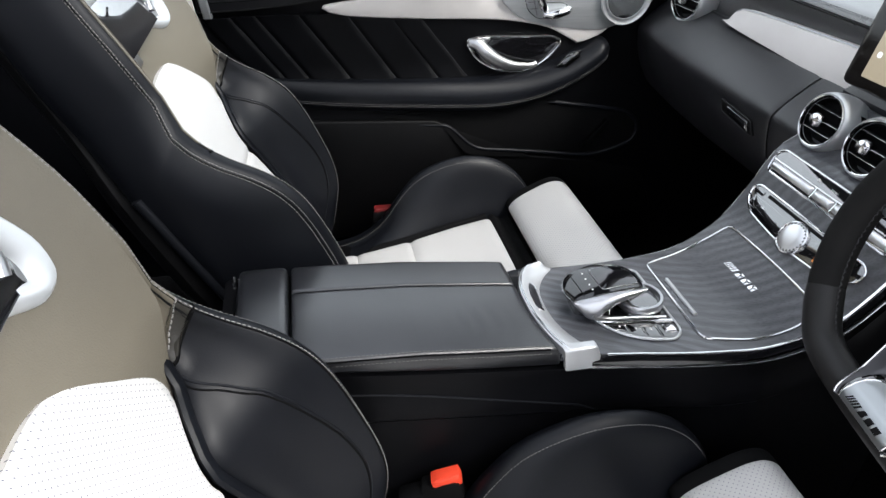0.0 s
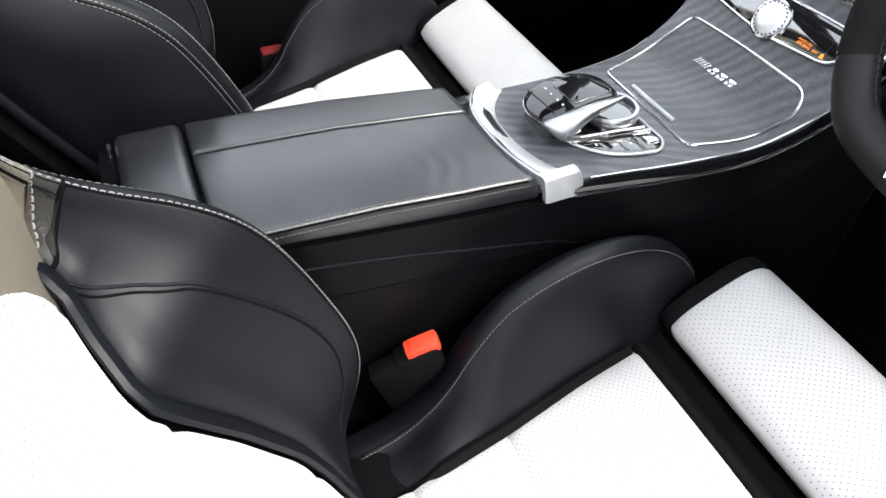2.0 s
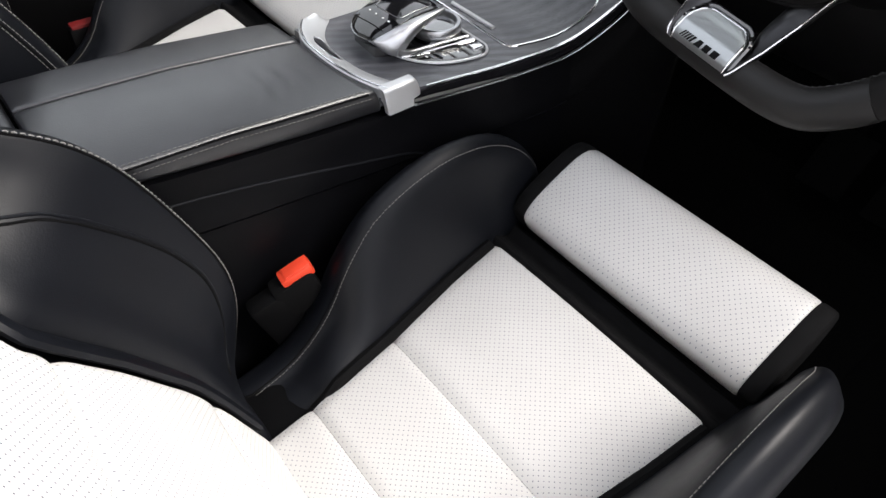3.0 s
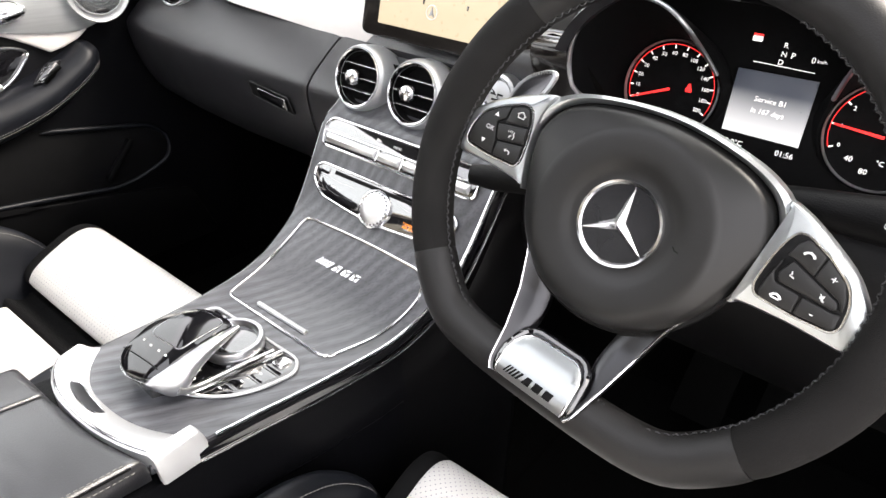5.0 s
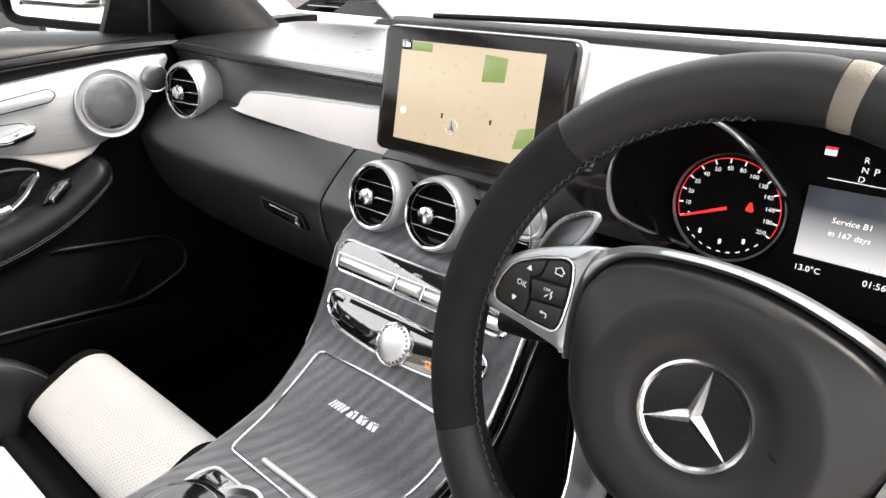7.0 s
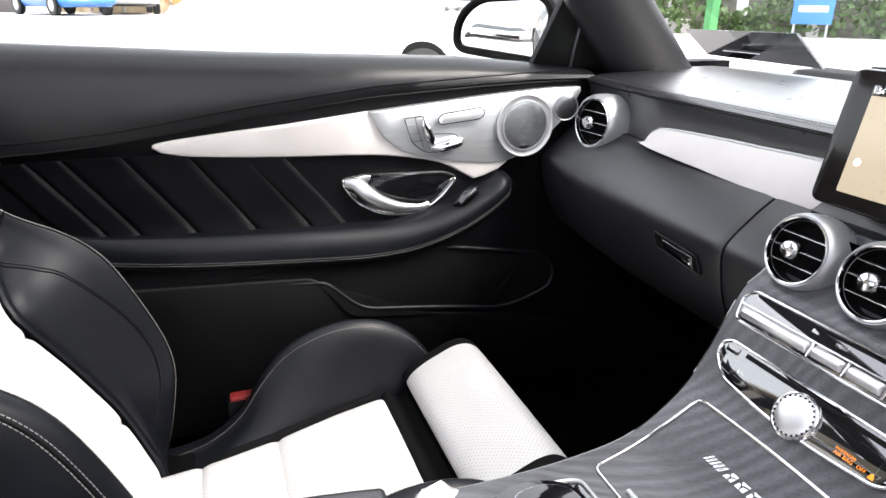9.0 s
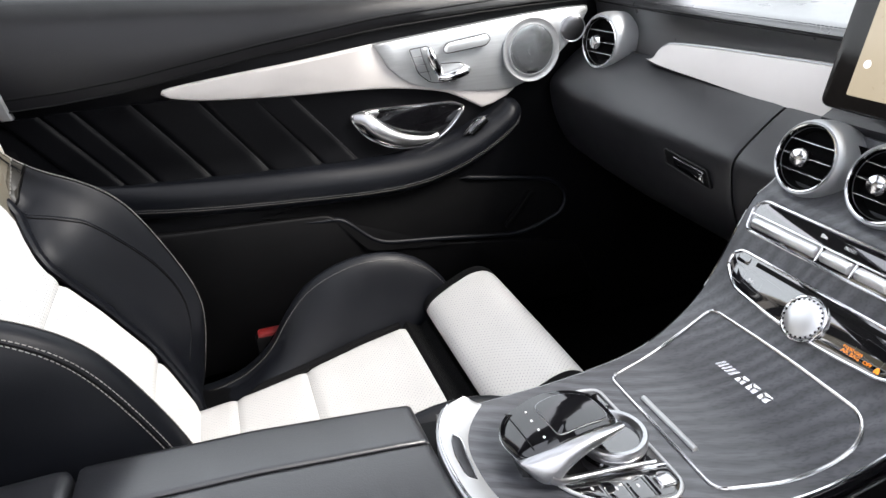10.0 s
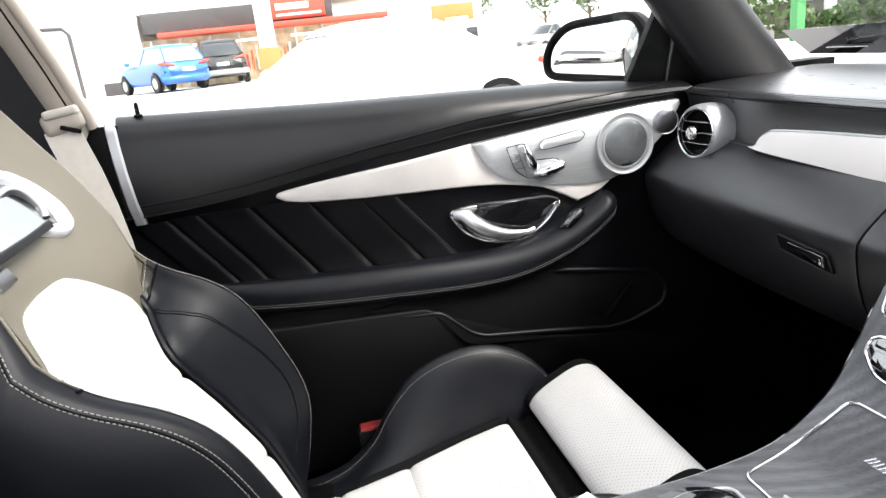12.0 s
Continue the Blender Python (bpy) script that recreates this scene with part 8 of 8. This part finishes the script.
    part("bumper", tube([m @ V(u * L, y * W, 0.27 * H) for u, y in ((-0.44, -0.47), (-0.482, -0.40), (-0.497, -0.2), (-0.5, 0), (-0.497, 0.2), (-0.482, 0.40), (-0.44, 0.47))], 0.06 * H, 10), SILVER if paint is BLACK_PAINT else paint, c, "rear bumper")
    part("number_plate", rbox(m @ V(-0.502 * L - 0.03, 0, 0.44 * H), (0.03, 0.45, 0.12), 0.004, m.to_3x3()), WHITE_PRINT, c)
    part("front_plate", rbox(m @ V(0.502 * L, 0, 0.30 * H), (0.03, 0.48, 0.12), 0.004, m.to_3x3()), WHITE_PRINT, c)
    part("grille", rbox(m @ V(0.497 * L, 0, 0.20 * H), (0.03, W * 0.5, 0.10), 0.01, m.to_3x3()), PLASTIC, c)
    return c


apron = solo("pavement", rbox(polar(-8, 31) + V(0, 0, 0.26), (16, 60, 0.56), 0.05), CONCRETE, "raised pale concrete apron before the shop", "pavement", "structure")
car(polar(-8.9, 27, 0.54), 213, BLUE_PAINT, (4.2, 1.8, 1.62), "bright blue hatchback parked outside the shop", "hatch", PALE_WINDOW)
car(polar(-4.6, 29, 0.54), 188, BLACK_PAINT, (4.6, 1.85, 1.72), "dark sport-utility car parked nose to the shop")
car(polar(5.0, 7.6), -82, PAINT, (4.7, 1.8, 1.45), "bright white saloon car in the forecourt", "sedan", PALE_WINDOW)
car(polar(22.3, 46), -60, GREY_PAINT, (5.2, 1.85, 1.80), "pale pickup truck on the forecourt", "pickup")
car(V(-1.62, -6.9, 0), 90, GREY_PAINT, (4.4, 1.8, 1.35), "pale silver sports car parked behind", "sedan")
# shop
shop = thing("shop_building", tuple(polar(-6, 34, 0.54)), "low shop with glazed front under a red fascia", "shop")
SF = sheet(polar(-20, 33, 0.54), (polar(9, 31) - polar(-20, 33)), (0, 0, 1))
SL = (polar(9, 31) - polar(-20, 33)).length
part("front_wall", plate([(5.5, 0), (SL, 0), (SL, 2.0), (5.5, 2.0)], SF, 0.1, 0.02, 4.0), SHOP_GLOW, shop, "lit shop interior behind glass")
part("dark_fascia", plate([(6.2, 2.2), (SL * 0.86, 2.2), (SL * 0.86, 3.0), (6.2, 3.0)], SF, 0.8, 0.05, 4.0), DARK_WALL, shop)
part("red_canopy", plate([(6.8, 2.0), (SL, 2.0), (SL, 2.2), (6.8, 2.2)], SF, 1.3, 0.05, 1.0), RED_SIGN, shop, "red canopy edge")
part("roof", plate([(0, 3.0), (SL, 3.0), (SL, 4.4), (0, 4.4)], SF, 0.4, 0.05, 6.0), WHITE_WALL, shop)
part("white_end_wall", plate([(-6.0, 0), (6.0, 0), (6.0, 4.4), (-6.0, 4.4)], SF, 0.5, 0.05, 5.0), WHITE_WALL, shop)
part("drain_pipe", tube([SF(3.4, 0, 0.6), SF(3.4, 2.5, 0.6), SF(3.2, 2.75, 0.6), SF(2.2, 2.8, 0.6)], 0.07, 8), DARK_WALL, shop, "dark down pipe")
part("meter_box", rbox(SF(4.7, 0.25, 0.7), (0.4, 0.8, 0.5), 0.02), DARK_WALL, shop)
for i in range(10):
    u = 7.4 + i * 2.3
    part("ceiling_lamp", plate([(u, 1.62), (u + 1.0, 1.62), (u + 1.0, 1.70), (u, 1.70)], SF, 0.13, 0.01), SHOP_LAMP, shop, "bright lamp inside the shop")
for i in range(9):
    u = 6.3 + i * (SL - 6.7) / 8
    part("mullion", plate([(u - 0.05, 0), (u + 0.05, 0), (u + 0.05, 2.0), (u - 0.05, 2.0)], SF, 0.18, 0.02), SILVER, shop)
    if i < 8:
        w = (SL - 6.7) / 8
        for j in range(4):
            g0 = u + 0.15 + j * (w - 0.3) / 4
            g1 = g0 + (w - 0.3) / 4 - 0.12
            top = 0.9 + 0.5 * ((i * 7 + j * 5) % 4) / 3
            part("shelf_goods", plate([(g0, 0.4), (g1, 0.4), (g1, top), (g0, top)], SF, 0.14, 0.02), (STONE, ORANGE_SIGN, DARK_WALL, WHITE_WALL, RED_SIGN)[(i * 3 + j * 2) % 5], shop, "goods behind the glass")
sg = part("sign", plate([(SL * 0.70, 2.3), (SL * 0.84, 2.3), (SL * 0.84, 3.3), (SL * 0.70, 3.3)], SF, 0.95, 0.03), RED_SIGN, shop, "red shop sign with white bars")
part("sign_bar", plate([(SL * 0.715, 2.65), (SL * 0.80, 2.65), (SL * 0.80, 2.9), (SL * 0.715, 2.9)], SF, 0.98, 0.01), WHITE_PRINT, sg)
part("sign_bar", plate([(SL * 0.715, 2.4), (SL * 0.83, 2.4), (SL * 0.83, 2.5), (SL * 0.715, 2.5)], SF, 0.98, 0.01), WHITE_PRINT, sg)
post = thing("pump_pillar", tuple(polar(-0.6, 24, 0.54)), "white forecourt pillar with orange bands", "pillar")
pp = polar(-0.6, 24, 0.54)
part("column", rbox(pp + V(0, 0, 1.9), (0.55, 0.55, 3.8), 0.03), WHITE_WALL, post)
part("band", rbox(pp + V(0, 0, 0.75), (0.75, 0.75, 0.7), 0.04), ORANGE_SIGN, post)
part("cap", rbox(pp + V(0, 0, 3.0), (0.8, 0.8, 0.25), 0.04), ORANGE_SIGN, post)
for az, d in ((14, 55), (12.5, 60)):
    bl = thing("roadside_building", tuple(polar(az, d)), "distant white and orange roadside building", "building")
    q = polar(az, d)
    part("wall", rbox(q + V(0, 0, 2.6), (4.5, 4.5, 5.2), 0.05), WHITE_WALL, bl)
    part("orange_band", rbox(q + V(0.1, 0, 3.4), (4.6, 3.2, 1.2), 0.05), ORANGE_SIGN, bl)
    for dy in (-1.4, 0.0, 1.4):
        part("window", rbox(q + V(2.27, dy, 1.6), (0.06, 0.9, 1.2), 0.01), DARK_GLASS, bl)


def tree(at, h, spread, seed):
    rnd = random.Random(seed)
    t = thing("tree", tuple(at), "leafy green roadside tree", "tree", "trees")
    pts = [Vector(at) + V(0, 0, 0), Vector(at) + V(0.1, 0.05, h * 0.25), Vector(at) + V(0.0, 0.1, h * 0.5), Vector(at) + V(0.05, 0, h * 0.8)]
    bm = tube(pts, [0.16, 0.13, 0.1, 0.04], 8)
    for i in range(7):
        a = rnd.uniform(0, 6.3)
        b = Vector(at) + V(0, 0, h * rnd.uniform(0.3, 0.6))
        tube([b, b + V(math.cos(a) * spread * 0.4, math.sin(a) * spread * 0.4, h * 0.12), b + V(math.cos(a) * spread * 0.7, math.sin(a) * spread * 0.7, h * 0.25)], [0.06, 0.04, 0.015], 6, bm=bm)
    part("trunk", bm, BARK, t)
    bm = bmesh.new()
    for i in range(1100):
        a, e = rnd.uniform(0, 6.283), rnd.uniform(-1, 1)
        rr = rnd.uniform(0.25, 1) ** 0.5
        lump = 0.75 + 0.25 * math.sin(3 * a + seed) * math.cos(2.5 * e)
        c = Vector(at) + V(math.cos(a) * spread * rr * lump * math.sqrt(1 - e * e), math.sin(a) * spread * rr * lump * math.sqrt(1 - e * e), h * 0.68 + e * h * 0.32 * rr)
        s = rnd.uniform(0.10, 0.24)
        u = V(rnd.uniform(-1, 1), rnd.uniform(-1, 1), rnd.uniform(-1, 1)).normalized()
        w = u.cross(V(rnd.uniform(-1, 1), rnd.uniform(-1, 1), rnd.uniform(-1, 1))).normalized()
        vs = [bm.verts.new(p) for p in (c - u * s, c + w * s * 0.4, c + u * s, c - w * s * 0.4)]
        bm.faces.new(vs)
    part("crown", bm, LEAF, t)


tree(polar(22, 62), 7.5, 2.6, 1)
tree(polar(25.5, 55), 6.5, 2.2, 2)
tree(polar(16.5, 75), 9, 3.2, 3)
tree(polar(43, 34), 5.5, 2.4, 4)
tree(polar(50, 36), 6.0, 2.8, 5)
# garden wall, bin and blue sign ahead
wl_a, wl_b = polar(33, 30), polar(62, 30)
garden = thing("garden_wall", tuple(wl_a), "rough stone garden wall with pale posts", "wall")
GF = sheet(wl_a, wl_b - wl_a, (0, 0, 1))
GL = (wl_b - wl_a).length
part("coping", plate([(0, 1.25), (GL, 1.25), (GL, 1.4), (0, 1.4)], GF, 0.25, 0.03, 0.25), WHITE_WALL, garden)
part("wall_face", plate([(0, 0), (GL, 0), (GL, 1.25), (0, 1.25)], GF, 0.15, 0.03, 0.15), STONE, garden)
for i in range(7):
    u = GL * i / 6
    part("post", plate([(u - 0.2, 0), (u + 0.2, 0), (u + 0.2, 1.9), (u - 0.2, 1.9)], GF, 0.3, 0.03, 0.3), WHITE_WALL, garden)
gb = thing("green_bin", tuple(polar(40.5, 26)), "tall green bin by the garden wall", "bin")
q = polar(40.5, 26)
part("body", rbox(q + V(0, 0, 0.75), (0.34, 0.34, 1.5), 0.05), GREEN_PAINT, gb)
part("lid", rbox(q + V(0, 0, 1.55), (0.38, 0.38, 0.1), 0.03), GREEN_PAINT, gb)
bs = thing("blue_sign", tuple(polar(47.3, 24)), "blue roadside sign board on posts", "sign")
q = polar(47.3, 24)
BF = sheet(q, (math.sin(radians(47)), math.cos(radians(47)), 0), (0, 0, 1))
part("board", plate([(-0.55, 0.55), (0.55, 0.55), (0.55, 2.6), (-0.55, 2.6)], BF, 0.05, 0.01), BLUE_SIGN, bs)
for v in (0.9, 1.3, 1.7, 2.1):
    part("sign_bar", plate([(-0.4, v), (0.4, v), (0.4, v + 0.18), (-0.4, v + 0.18)], BF, 0.06, 0.005), WHITE_PRINT, bs)
for u in (-0.45, 0.45):
    part("post", tube([BF(u, 0, -0.03), BF(u, 2.6, -0.03)], 0.04, 8), SATIN, bs)

rnd = random.Random(11)
bm = bmesh.new()
for i in range(7000):
    u = rnd.uniform(-2.0, GL + 6.0)
    c = GF(u, 0.1 + (1.3 + 0.35 * math.sin(u * 0.9) + 0.25 * math.sin(u * 2.3)) * rnd.uniform(0, 1) ** 0.8, rnd.choice((-1, 1)) * (0.5 + rnd.uniform(0, 0.6)))
    s = rnd.uniform(0.10, 0.22)
    a = V(rnd.uniform(-1, 1), rnd.uniform(-1, 1), rnd.uniform(-1, 1)).normalized()
    w = a.cross(V(rnd.uniform(-1, 1), rnd.uniform(-1, 1), rnd.uniform(-1, 1))).normalized()
    bm.faces.new([bm.verts.new(p) for p in (c - a * s, c + w * s * 0.5, c + a * s, c - w * s * 0.5)])
solo("hedge", bm, LEAF, "low green hedge along the garden wall", "hedge", "stuff")
